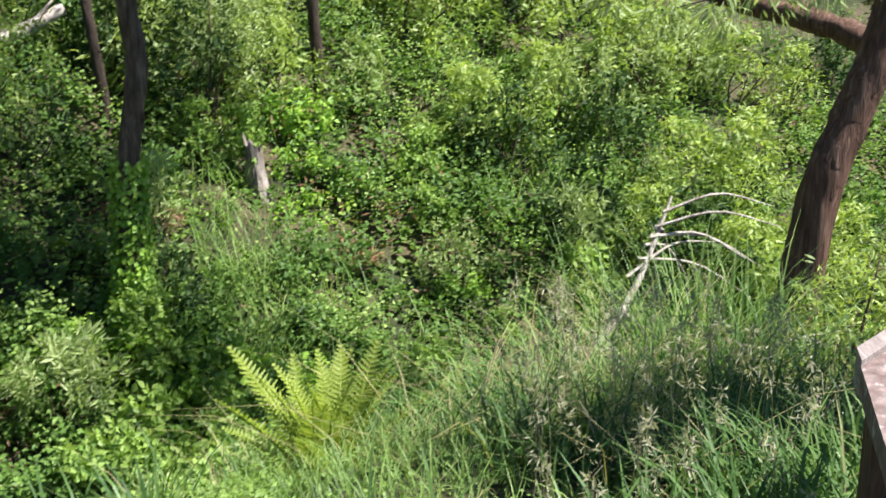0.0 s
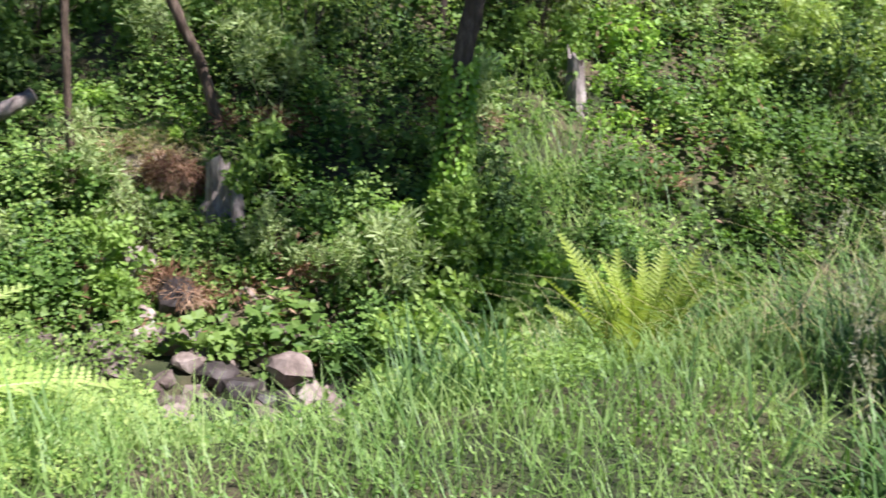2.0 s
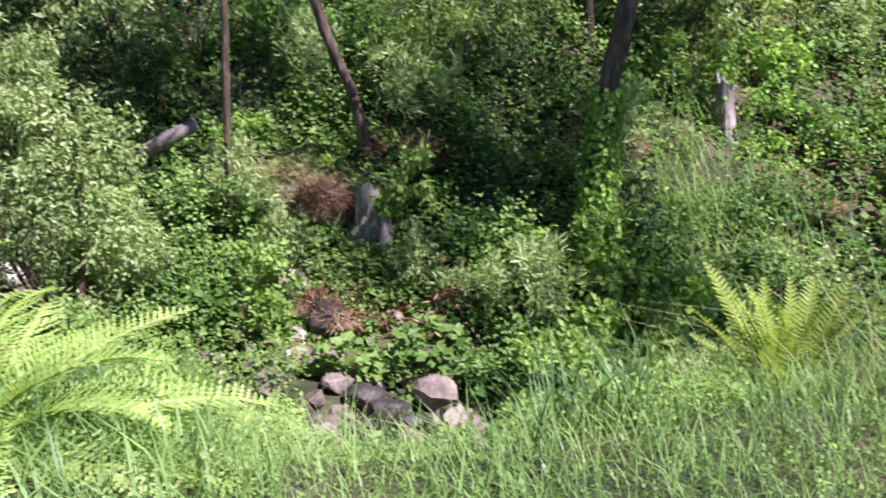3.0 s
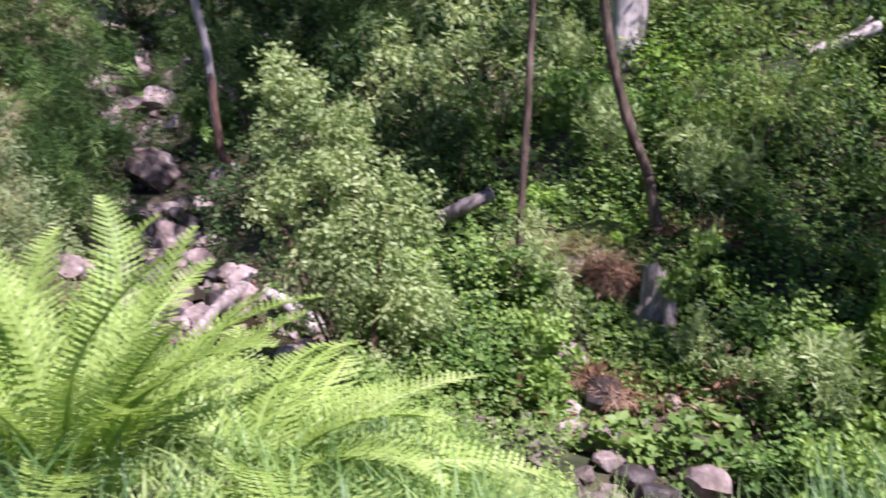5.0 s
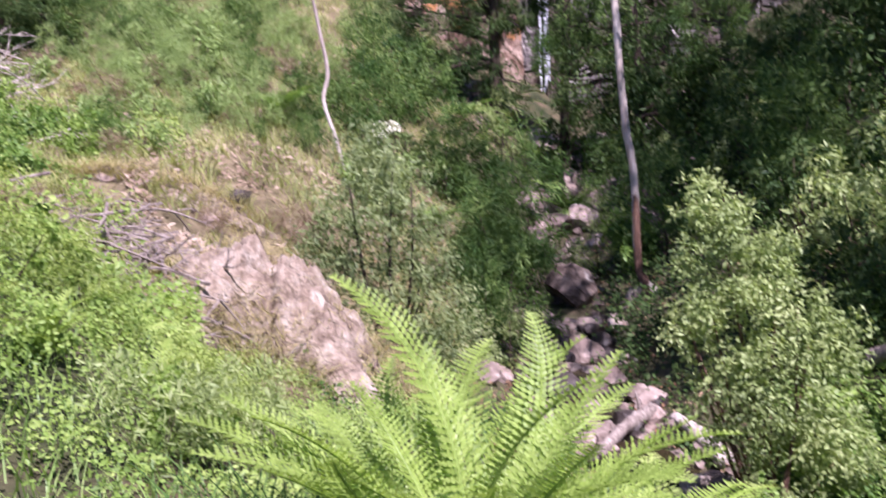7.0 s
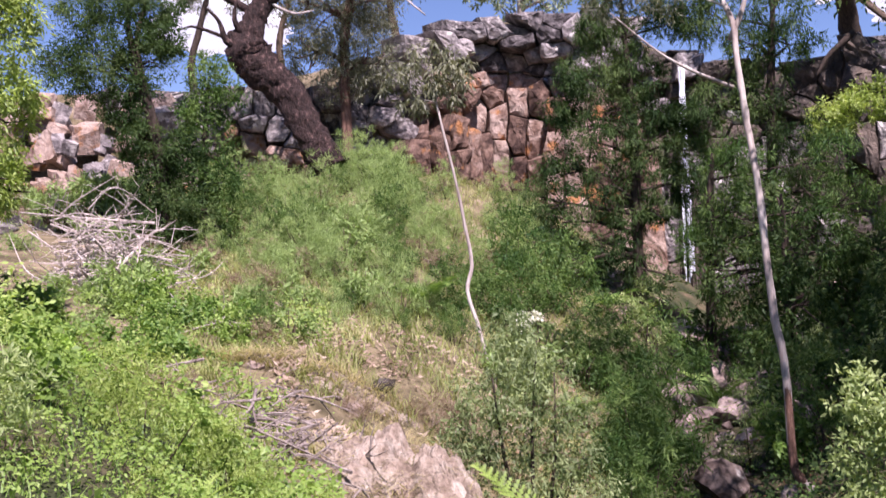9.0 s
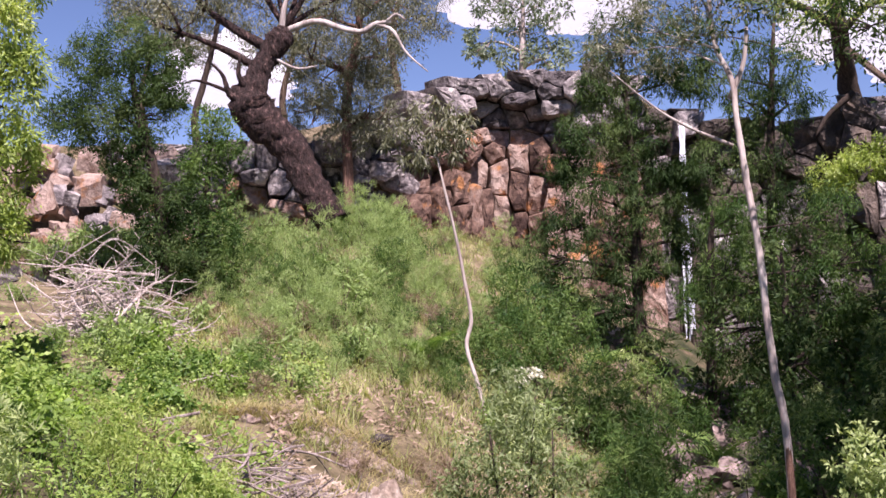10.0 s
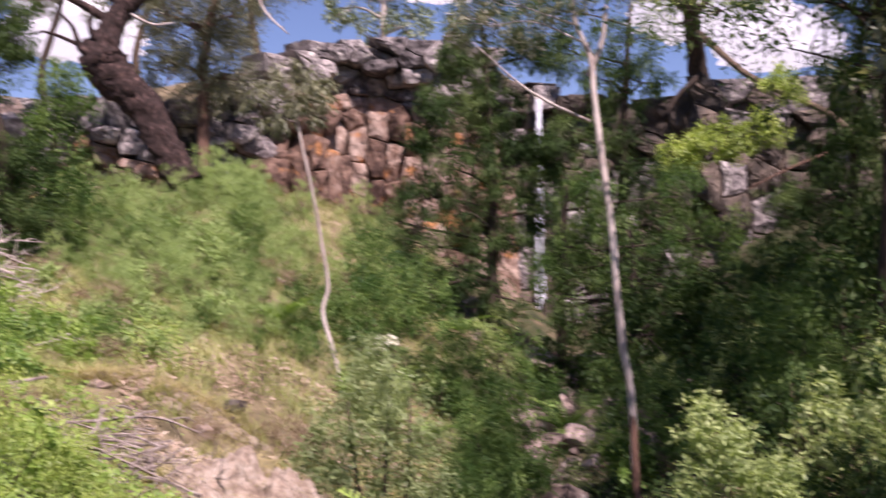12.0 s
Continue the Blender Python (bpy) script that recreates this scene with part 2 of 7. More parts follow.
def water_material(name, colour, rough):
    m, n, l = nodes_of(name)
    p, out, noi, b = n.new("ShaderNodeBsdfPrincipled"), n.new("ShaderNodeOutputMaterial"), n.new("ShaderNodeTexNoise"), n.new("ShaderNodeBump")
    p.inputs["Base Color"].default_value, p.inputs["Roughness"].default_value = (*colour, 1), rough
    noi.inputs["Scale"].default_value = 6
    b.inputs["Strength"].default_value = 0.3
    l.new(noi.outputs["Fac"], b.inputs["Height"])
    l.new(b.outputs[0], p.inputs["Normal"])
    l.new(p.outputs[0], out.inputs["Surface"])
    return m


M["water"] = water_material("creek_water", (0.03, 0.022, 0.012), 0.06)
M["fall"] = water_material("falling_water", (0.6, 0.64, 0.7), 0.35)


def cloud_material():
    m, n, l = nodes_of("cloud_white")
    e, d, mx, out = n.new("ShaderNodeEmission"), n.new("ShaderNodeBsdfDiffuse"), n.new("ShaderNodeMixShader"), n.new("ShaderNodeOutputMaterial")
    # The glow stands in for sunlight scattered through the cloud.
    e.inputs["Color"].default_value, e.inputs["Strength"].default_value = (0.9, 0.93, 1.0, 1), 0.6
    d.inputs["Color"].default_value = (0.85, 0.85, 0.85, 1)
    mx.inputs[0].default_value = 0.75
    l.new(d.outputs[0], mx.inputs[1])
    l.new(e.outputs[0], mx.inputs[2])
    l.new(mx.outputs[0], out.inputs["Surface"])
    return m


M["cloud"] = cloud_material()

rng = np.random.default_rng(7)


# ---- mesh tools ----
def mesh_of(name, V, F, material, smooth=False):
    me = bpy.data.meshes.new(name)
    V, F = np.asarray(V, np.float32), np.asarray(F, np.int32)
    k = F.shape[1]
    me.vertices.add(len(V))
    me.vertices.foreach_set("co", V.ravel())
    me.loops.add(F.size)
    me.loops.foreach_set("vertex_index", F.ravel())
    me.polygons.add(len(F))
    me.polygons.foreach_set("loop_start", np.arange(0, F.size, k, dtype=np.int32))
    me.polygons.foreach_set("loop_total", np.full(len(F), k, np.int32))
    me.polygons.foreach_set("use_smooth", np.full(len(F), smooth))
    me.update(calc_edges=True)
    me.materials.append(M[material])
    return me


def part(name, V, F, material, parent=None, label="", smooth=False):
    ob = new(name, mesh_of(name, V, F, material, smooth))
    if parent:
        ob.parent = parent
    if label:
        ob["label"] = label
    return ob


def thing(name, label, category, at=(0, 0, 0), group="", kind=""):
    ob = new(name)
    ob.location = at
    return tagged(ob, label, category, group, kind)


def unit(a):
    return a / np.maximum(np.linalg.norm(a, axis=-1, keepdims=True), 1e-9)


def join(pieces):
    Vs, Fs, o = [], [], 0
    for V, F in pieces:
        Vs.append(np.asarray(V))
        Fs.append(np.asarray(F) + o)
        o += len(V)
    return np.concatenate(Vs), np.concatenate(Fs)


def spline(pts, n):
    """A smooth line through a few points."""
    p = np.asarray(pts, float)
    p = np.vstack([2 * p[0] - p[1], p, 2 * p[-1] - p[-2]])
    u = np.linspace(0, len(p) - 3 - 1e-6, n)
    i = u.astype(int)
    f = (u - i)[:, None]
    a, b, c, d = p[i], p[i + 1], p[i + 2], p[i + 3]
    return 0.5 * (2 * b + (c - a) * f + (2 * a - 5 * b + 4 * c - d) * f ** 2 + (3 * b - a - 3 * c + d) * f ** 3)


def tube(pts, radii, sides=8, rough=0.08, n=None):
    """A tapered, uneven limb along a line."""
    n = n or max(4, 4 * (len(pts) - 1))
    c = spline(pts, n)
    r = np.interp(np.linspace(0, 1, n), np.linspace(0, 1, len(radii)), radii)
    t = unit(np.gradient(c, axis=0))
    ref = np.array([0.31, 0.95, 0.05]) if abs(t[0][2]) > 0.5 else np.array([0.1, 0.05, 1.0])
    s = unit(np.cross(t, ref))
    w = np.cross(s, t)
    a = np.linspace(0, 2 * np.pi, sides, endpoint=False)
    wob = 1 + rough * rng.standard_normal((n, sides)) + rough * 1.2 * np.sin(a * 2 + rng.random() * 6)
    V = c[:, None] + (s[:, None] * np.cos(a)[None, :, None] + w[:, None] * np.sin(a)[None, :, None]) * (r[:, None] * wob)[..., None]
    i, j = np.meshgrid(np.arange(n - 1), np.arange(sides), indexing="ij")
    k = (j + 1) % sides
    F = np.stack([i * sides + j, i * sides + k, (i + 1) * sides + k, (i + 1) * sides + j], -1).reshape(-1, 4)
    V = np.vstack([V.reshape(-1, 3), c[:1], c[-1:]])
    e, b = len(V) - 1, (n - 1) * sides
    q = np.arange(sides)
    caps = np.vstack([np.stack([q * 0 + e - 1, (q + 1) % sides, q, q], -1), np.stack([q * 0 + e, b + q, b + (q + 1) % sides, b + (q + 1) % sides], -1)])
    return V, np.vstack([F, caps])


def quads_clean(V, F):
    """Turns quads, some of them with a doubled corner, into triangles."""
    F = np.asarray(F)
    t = np.vstack([F[:, [0, 1, 2]], F[:, [0, 2, 3]]])
    ok = (t[:, 0] != t[:, 1]) & (t[:, 1] != t[:, 2]) & (t[:, 0] != t[:, 2])
    return V, t[ok]


def limb(pts, radii, sides=8, rough=0.08, n=None):
    return quads_clean(*tube(pts, radii, sides, rough, n))


def leaves(at, along, face, length, width, fold=0.25):
    """Pointed, folded leaves: at each place one, along a direction, facing another."""
    n = len(at)
    along = unit(along)
    side = unit(np.cross(along, face))
    up = np.cross(side, along)
    L, W = np.broadcast_to(length, n)[:, None], np.broadcast_to(width, n)[:, None]
    mid = at + along * L * 0.45 + up * W * fold * -0.6
    V = np.stack([at, mid + side * W * 0.5 + up * W * fold, at + along * L, mid - side * W * 0.5 + up * W * fold], 1).reshape(-1, 3)
    b = np.arange(n)[:, None] * 4
    return V, np.concatenate([b + [0, 1, 2], b + [0, 2, 3]])


def rand_dirs(n):
    return unit(rng.standard_normal((n, 3)))


def clump_leaves(centres, radii, per, length, width, droop=0.0, up=0.4, shell=0.55, flat=1.0):
    """Leaves in many small sprays through rounded clumps; droop hangs them, up turns their faces to the sky."""
    C, R = np.asarray(centres, float), np.asarray(radii, float)
    c, r = np.repeat(C, per, 0), np.repeat(R, per)
    d = rand_dirs(len(c))
    u = shell + (1 - shell) * rng.random(len(c))
    at = c + d * np.array([1, 1, flat]) * (r * u)[:, None]
    along = d * 0.6 + rand_dirs(len(c)) * 0.8 + np.array([0, 0, -droop])
    face = rand_dirs(len(c)) * 0.8 + d * 0.8 + np.array([0, 0, up])
    s = 0.7 + 0.6 * rng.random(len(c))
    return leaves(at, along, face, length * s, width * s)


def sprays(centres, radii, count):
    """Smaller clumps filling larger ones, for an uneven outline with gaps."""
    C, R = np.asarray(centres, float), np.asarray(radii, float)
    c, r = np.repeat(C, count, 0), np.repeat(R, count)
    d = rand_dirs(len(c))
    at = c + d * (r * (0.45 + 0.6 * rng.random(len(c))))[:, None]
    return at, r * (0.2 + 0.2 * rng.random(len(c)))

# ---- the gorge: a creek, two banks, an escarpment with a plateau behind ----
CREEK = spline([(-36.2, 29.8, 0.2), (-33, 27, -0.6), (-27, 22, -1.7), (-17, 13.6, -2.95), (-12.4, 10.1, -3.45), (-9, 9.0, -3.5), (-4, 8.7, -3.4),
                (0.5, 10.5, -4.5), (6, 13, -5.0), (16, 16, -5.8), (40, 20, -7), (90, 30, -9)], 260)
SCARP = spline([(-60, -120, 8), (-50, -40, 7.6), (-44, -5, 7.8), (-42.4, 7, 8.0), (-40.5, 14.5, 8.2), (-41, 21, 11.1), (-38.2, 25.6, 11.1), (-36.2, 29.4, 9.0),
                (-31, 34.3, 9.4), (-20, 43, 9.8), (0, 55, 10), (40, 72, 10), (120, 95, 10)], 260)


def smooth(a, b, x):
    u = np.clip((x - a) / (b - a), 0.0, 1.0)
    return u * u * (3 - 2 * u)


def wave(x, y, s, seed=0.0):
    """Cheap rolling unevenness, about -1 to 1."""
    return (np.sin(x * s + seed + 1.3 * np.sin(y * s * 0.7 + seed)) + np.sin(y * s * 1.31 + 2.1 * seed + 1.1 * np.sin(x * s * 0.83)) +
            0.5 * np.sin((x + y) * s * 2.3 + seed) + 0.5 * np.sin((x - y) * s * 2.7 - seed)) / 3


def near_line(x, y, line):
    d2 = (x[:, None] - line[None, :, 0]) ** 2 + (y[:, None] - line[None, :, 1]) ** 2
    i = d2.argmin(1)
    t = np.gradient(line[:, :2], axis=0)[i]
    side = np.sign(t[:, 0] * (y - line[i, 1]) - t[:, 1] * (x - line[i, 0]))
    return np.sqrt(d2[np.arange(len(x)), i]), line[i, 2], side


def ground(x, y):
    """The height of the ground."""
    x, y = np.atleast_1d(np.asarray(x, float)), np.atleast_1d(np.asarray(y, float))
    out = np.empty(len(x))
    for k in range(0, len(x), 4000):
        xs, ys = x[k:k + 4000], y[k:k + 4000]
        d, cz, side = near_line(xs, ys, CREEK)
        slope = np.where(side > 0, 0.52, 0.52 + 0.07 * smooth(-14, -8, xs))
        rise = slope * np.maximum(d - 0.7, 0)
        brow = 5.0 * (1 - np.exp(-np.maximum(d - 0.7, 0) / 4.4))          # the near bank bulges towards the east
        rise = rise + (brow - rise) * np.where(side > 0, 0, smooth(-2.2, 0.6, xs))
        rise = np.where(rise > 9, 9 + 0.25 * (rise - 9), rise)
        gentle = np.where(rise > 3, 3 + 0.32 * (rise - 3), rise)          # the sunny slope eases off uphill
        rise = rise + (gentle - rise) * np.where(side > 0, 0, smooth(-10, -20, xs))
        z = cz + rise + 0.16 * wave(xs, ys, 0.9, 1.0) * smooth(0.5, 3, d) + 0.05 * wave(xs, ys, 3.1, 2.0)
        far = np.hypot(xs, ys)
        cap = 0.22 * np.maximum(far - 4.0, 0) + np.where(side > 0, 60, 0)
        z = -np.logaddexp(-5 * z, -5 * cap) / 5
        z = z + 2.0 * np.exp(-((xs + 35.5) ** 2 + (ys - 15.5) ** 2) / 45.0)
        bear, rng_ = np.degrees(np.arctan2(-xs, ys - 0.25)), np.hypot(xs, ys - 0.25)
        z = z - 0.6 * np.exp(-((bear - 22.0) / 9.0) ** 2) * smooth(3.0, 4.6, rng_) * smooth(9.6, 8.2, rng_)      # the stony dip
        z = z - 0.5 * np.exp(-((bear - 69.0) / 9.0) ** 2) * smooth(3.2, 5.0, rng_) * smooth(13.0, 10.5, rng_)
        e, top, es = near_line(xs, ys, SCARP)
        behind = np.where(es > 0, e, -e)
        plateau = np.maximum(top, z) + 0.02 * np.clip(behind, 0, 200) + 0.15 * wave(xs, ys, 0.5, 4.0)
        out[k:k + 4000] = z + (plateau - z) * smooth(0.1, 1.3, behind)
    return out


def gz(x, y):
    return float(ground(x, y)[0])


def axis(a, b, step, far, grow=1.35):
    mid = list(np.arange(a, b, step))
    lo, hi, s = [a], [mid[-1]], step
    while hi[-1] < far:
        s *= grow
        lo.append(lo[-1] - s)
        hi.append(hi[-1] + s)
    return np.array(lo[:0:-1] + mid + hi[1:])


gx, gy = axis(-48, 14, 0.4, 900), axis(-8, 46, 0.4, 900)
X, Y = np.meshgrid(gx, gy, indexing="ij")
Z = ground(X.ravel(), Y.ravel())
ni, nj = len(gx), len(gy)
i, j = np.meshgrid(np.arange(ni - 1), np.arange(nj - 1), indexing="ij")
F = np.stack([i * nj + j, (i + 1) * nj + j, (i + 1) * nj + j + 1, i * nj + j + 1], -1).reshape(-1, 4)
ground_sheet = part("ground", np.stack([X.ravel(), Y.ravel(), Z], 1), F, "soil", smooth=True)
ground_sheet.data.materials.append(M["dry_soil"])
cx, cy = X[:-1, :-1].ravel() + 0.2, Y[:-1, :-1].ravel() + 0.2
lie = np.concatenate([np.stack(near_line(cx[k:k + 4000], cy[k:k + 4000], CREEK)) for k in range(0, len(cx), 4000)], 1)
sunny = (lie[2] < 0) & (lie[0] > 2.2 + 0.8 * wave(cx, cy, 1.1, 2.0)) & (cx < -9)
ground_sheet.data.polygons.foreach_set("material_index", sunny.astype(np.int32))
tagged(ground_sheet, "gully floor of dark soil, leaf litter and low green growth", "ground", kind="structure")

# standpoints of the walk, from which bearings (degrees left of +y), height angles and ranges are given: x, y, z, and the turn and tilt of its compass
STANDS = {"start": (0.08, 0.60, 1.45, 0.0, -0.5), "early": (-0.06, 0.25, 1.45, 0, 0), "mid": (0, 0, 1.6, 0.2, 0.1), "late": (0, 0, 1.6, 2.0, 0.65)}
EYE = np.array([0.0, 0.1, 1.6])


def aloft(stand):
    """A function that gives the point at a bearing, height angle and range from a standpoint."""
    x, y, z, turn, tilt = STANDS[stand]
    return lambda az, el, r: np.array([x - math.sin(radians(az + turn)) * r, y + math.cos(radians(az + turn)) * r, z + math.tan(radians(el + tilt)) * r])


def spot_from(stand):
    """The same for the point of the ground at a bearing and range."""
    ex, ey, _, turn, _ = STANDS[stand]

    def at(az, r):
        x, y = ex - math.sin(radians(az + turn)) * r, ey + math.cos(radians(az + turn)) * r
        return np.array([x, y, gz(x, y)])
    return at


def landing(stand):
    """The same for the range at which a line of sight, by bearing and height angle, meets the ground."""
    ex, ey, ez, turn, tilt = STANDS[stand]

    def at(az, el, least=2.5):
        r = np.arange(least, 60, 0.1)
        x, y = ex - math.sin(radians(az + turn)) * r, ey + math.cos(radians(az + turn)) * r
        k = np.argmax(ground(x, y) > ez + math.tan(radians(el + tilt)) * r)
        return float(r[k])
    return at


a0, a2, a7, a = (aloft(k) for k in STANDS)
s0, s2, s7, spot = (spot_from(k) for k in STANDS)
l0, l2, l7, l11 = (landing(k) for k in STANDS)


def stem(stand, base, *pts):
    """A trunk's line: its foot on the ground in a line of sight, then points above it at the same range."""
    r = landing(stand)(*base)
    up = aloft(stand)
    return [spot_from(stand)(base[0], r)] + [up(az, el, r) for az, el in pts]

# ---- builders ----
def tree(name, label, trunk, radii, crowns=(), bark="bark_dark", leaf="gum", leaf_len=0.14, leaf_wid=0.045, count=20, per=30, droop=0.3,
         sides=10, category="tree", limbs=True, rough=0.07, extra=(), limb_r=0.32):
    """A tree: trunk through given points, limbs out to its crown clumps, leaves in sprays. crowns: (centre, radius)."""
    base = np.asarray(trunk[0], float)
    t = thing(name, label, category, base)
    pts = [np.asarray(p) - base for p in trunk]
    root = [pts[0] - (unit(pts[1] - pts[0]) * 0.35 + np.array([0, 0, 0.1]))] + pts
    V, F = limb(root, [radii[0] * 1.25, radii[0] * 1.02] + list(radii[1:]), sides, rough, 6 * len(root))
    part("trunk", V, F, bark, t, smooth=True)
    line = spline(pts, 40)
    for c, r in crowns if limbs else ():
        c = np.asarray(c) - base
        k = int(np.clip(np.argmin(np.linalg.norm(line - c, axis=1) + 1.2 * np.maximum(line[:, 2] - c[2] + 0.4 * r, 0)), 6, 39))
        a = line[k]
        b = a + (c - a) * 0.5 + rng.normal(0, 0.12, 3) * r + np.array([0, 0, 0.12 * r])
        r0 = max(0.012, np.interp(k / 39, np.linspace(0, 1, len(radii)), radii) * limb_r * 1.6)
        pieces = [limb([a, b, c], [r0, r0 * 0.6, r0 * 0.25], 6, 0.08, 9)]
        for _ in range(5):
            e = c + rand_dirs(1)[0] * r * 0.8
            m = (b + c) / 2
            pieces.append(limb([m, (m + e) / 2 + rng.normal(0, 0.1, 3) * r, e], [r0 * 0.4, r0 * 0.28, r0 * 0.1], 4, 0.05, 5))
        V, F = join(pieces)
        part("limb", V, F, bark, t, smooth=True)
    for line_pts, rad, mat in extra:
        V, F = limb([np.asarray(p) - base for p in line_pts], rad, 8, 0.06)
        part("branch", V, F, mat, t, smooth=True)
    if crowns:
        C = np.array([np.asarray(c) - base for c, r in crowns])
        R = np.array([r for c, r in crowns])
        sc, sr = sprays(C, R, count)
        V, F = clump_leaves(sc, sr, per, leaf_len, leaf_wid, droop, shell=0.15)
        part("crown", V, F, leaf, t)
    return t


def shrub(name, label, clumps, at, leaf="wattle", leaf_len=0.08, leaf_wid=0.022, count=30, per=24, droop=0.35, stem="dark_wood", stems=7,
          category="shrub", up=0.4, stem_r=0.02, spray=1.0):
    """A shrub: stems from one foot into rounded clumps of leaves. clumps: offset from the foot and radius."""
    t = thing(name, label, category, at)
    C, R = np.array([c for c, r in clumps], float), np.array([r for c, r in clumps], float)
    for k in range(stems):
        q = k % len(C)
        e = C[q] + rand_dirs(1)[0] * R[q] * 0.6
        mid = e * 0.5 + np.append(rng.normal(0, 0.12, 2), 0) * R[q]
        V, F = limb([(rng.normal(0, 0.05), rng.normal(0, 0.05), -0.15), mid, e], [stem_r, stem_r * 0.7, stem_r * 0.25], 4, 0.05, 6)
        part("stem", V, F, stem, t, smooth=True)
    sc, sr = sprays(C, R, int(count * 0.72))
    V, F = clump_leaves(sc, sr * spray, per, leaf_len * 1.06, leaf_wid * 1.06, droop, up, shell=0.1)
    part("foliage", V, F, leaf, t)
    return t


def blades(at, height, width, lean=0.35, curl=0.5, segments=3):
    """Grass blades: thin curved strips."""
    n = len(at)
    h, w = np.broadcast_to(height, n)[:, None], np.broadcast_to(width, n)[:, None]
    a = rng.random(n) * 2 * np.pi
    out = np.stack([np.cos(a), np.sin(a), 0 * a], 1)
    side = np.stack([-np.sin(a), np.cos(a), 0 * a], 1)
    ln = (lean * (0.3 + 1.2 * rng.random(n)))[:, None]
    rows = []
    for k in range(segments):
        u = k / segments
        c = at + out * h * (ln * u + curl * ln * u * u * 1.5) + np.array([0, 0, 1]) * h * u * (1 - 0.25 * curl * u)
        ww = w * (1 - 0.55 * u)
        rows += [c - side * ww / 2, c + side * ww / 2]
    rows.append(at + out * h * (ln + curl * ln * 1.5) + np.array([0, 0, 1]) * h * (1 - 0.25 * curl - 0.25 * ln * curl))
    V = np.stack(rows, 1).reshape(-1, 3)
    m = 2 * segments + 1
    tri = []
    for k in range(segments - 1):
        tri += [[2 * k, 2 * k + 1, 2 * k + 3], [2 * k, 2 * k + 3, 2 * k + 2]]
    tri.append([2 * segments - 2, 2 * segments - 1, 2 * segments])
    return V, (np.arange(n)[:, None, None] * m + np.array(tri)[None]).reshape(-1, 3)


def frond(length, pairs=26, arch=0.9, rise=75.0, wide=0.17, teeth=5, twist=0.0):
    """One fern frond along +x: an arching midrib and toothed leaflets on both sides, shorter to the tip and the foot."""
    u = np.linspace(0, 1, 24)
    ang = radians(rise) - arch * u ** 1.4 * 1.5
    step = length / 23
    c = np.stack([np.cumsum(np.cos(ang)) * step, 0.1 * twist * np.sin(u * 2) * length, np.cumsum(np.sin(ang)) * step], 1)
    c -= c[0]
    pieces = [limb(c[[0, 4, 8, 12, 16, 20, 23]], [0.011, 0.01, 0.008, 0.007, 0.005, 0.003, 0.001], 5, 0.02, 16)]
    tan = unit(np.gradient(c, axis=0))
    nor = np.cross(tan, np.array([0, 1.0, 0])) * -1
    V, F, o = [], [], 0
    for s in (-1, 1):
        for q in np.linspace(0.14, 0.985, pairs):
            p = np.array([np.interp(q, u, c[:, k]) for k in range(3)])
            t = unit(np.array([np.interp(q, u, tan[:, k]) for k in range(3)]))
            nn = unit(np.array([np.interp(q, u, nor[:, k]) for k in range(3)]))
            L = length * wide * (np.sin(np.clip((q - 0.03) * 1.02, 0, 1) ** 0.62 * np.pi) ** 0.75 + 0.06) * rng.uniform(0.92, 1.06)
            d = unit(np.array([0, s, 0]) * 0.93 + t * 0.38 + nn * rng.uniform(-0.22, 0.05))
            w = length * 0.85 / pairs * 0.56
            e = np.linspace(0, 1, teeth + 1)
            mid = p + d * (e * L)[:, None] - nn * (e ** 2 * L * 0.18)[:, None]
            pts = []
            for k in range(teeth):
                ww = w * (1 - 0.8 * e[k] ** 1.3)
                lift = -nn * ww * 0.25
                m2 = mid[k] + d * L * 0.55 / teeth
                pts += [mid[k], mid[k] + t * ww * 0.72 + lift, mid[k] - t * ww * 0.72 + lift, m2 + t * ww + lift, m2 - t * ww + lift]
            pts.append(mid[-1])
            b = o
            for k in range(teeth):
                q0, q1 = b + 5 * k, b + 5 * (k + 1)
                F += [[q0, q0 + 1, q0 + 3], [q0, q0 + 3, q1], [q0, q0 + 4, q0 + 2], [q0, q1, q0 + 4]]
            V += pts
            o += len(pts)
    pieces.append((np.array(V), np.array(F)))
    return join(pieces)


def fern(name, label, at, fronds, length, leaf="fern", pairs=26, rise=(55, 80), arch=(0.6, 1.0), fan=(0, 360), teeth=5, wide=0.17, group="", kinds=4):
    t = thing(name, label, "fern", at, group)
    shapes = [mesh_of("frond", *frond(length * rng.uniform(0.85, 1.1), pairs, rng.uniform(*arch), rng.uniform(*rise), wide, teeth, rng.normal()), leaf) for _ in range(kinds)]
    for k in range(fronds):
        ob = new("frond", shapes[k % kinds])
        ob.parent = t
        a = fan[0] + (fan[1] - fan[0]) * (k + rng.uniform(-0.3, 0.3)) / fronds
        ob.matrix_local = pose(0, 0, 0, rng.uniform(-14, 14), rng.uniform(-10, 8), a) @ Matrix.Scale(rng.uniform(0.85, 1.1), 4)
    return t


def broken(bm, r, cuts, near, far):
    """Splits flat pieces off a convex body."""
    for _ in range(cuts):
        d = Vector(unit(r.standard_normal(3)))
        g = bm.verts[:] + bm.edges[:] + bm.faces[:]
        cut = bmesh.ops.bisect_plane(bm, geom=g, plane_co=d * r.uniform(near, far), plane_no=d, clear_outer=True)
        edges = [e for e in cut["geom_cut"] if isinstance(e, bmesh.types.BMEdge)]
        if edges:
            bmesh.ops.contextual_create(bm, geom=edges)


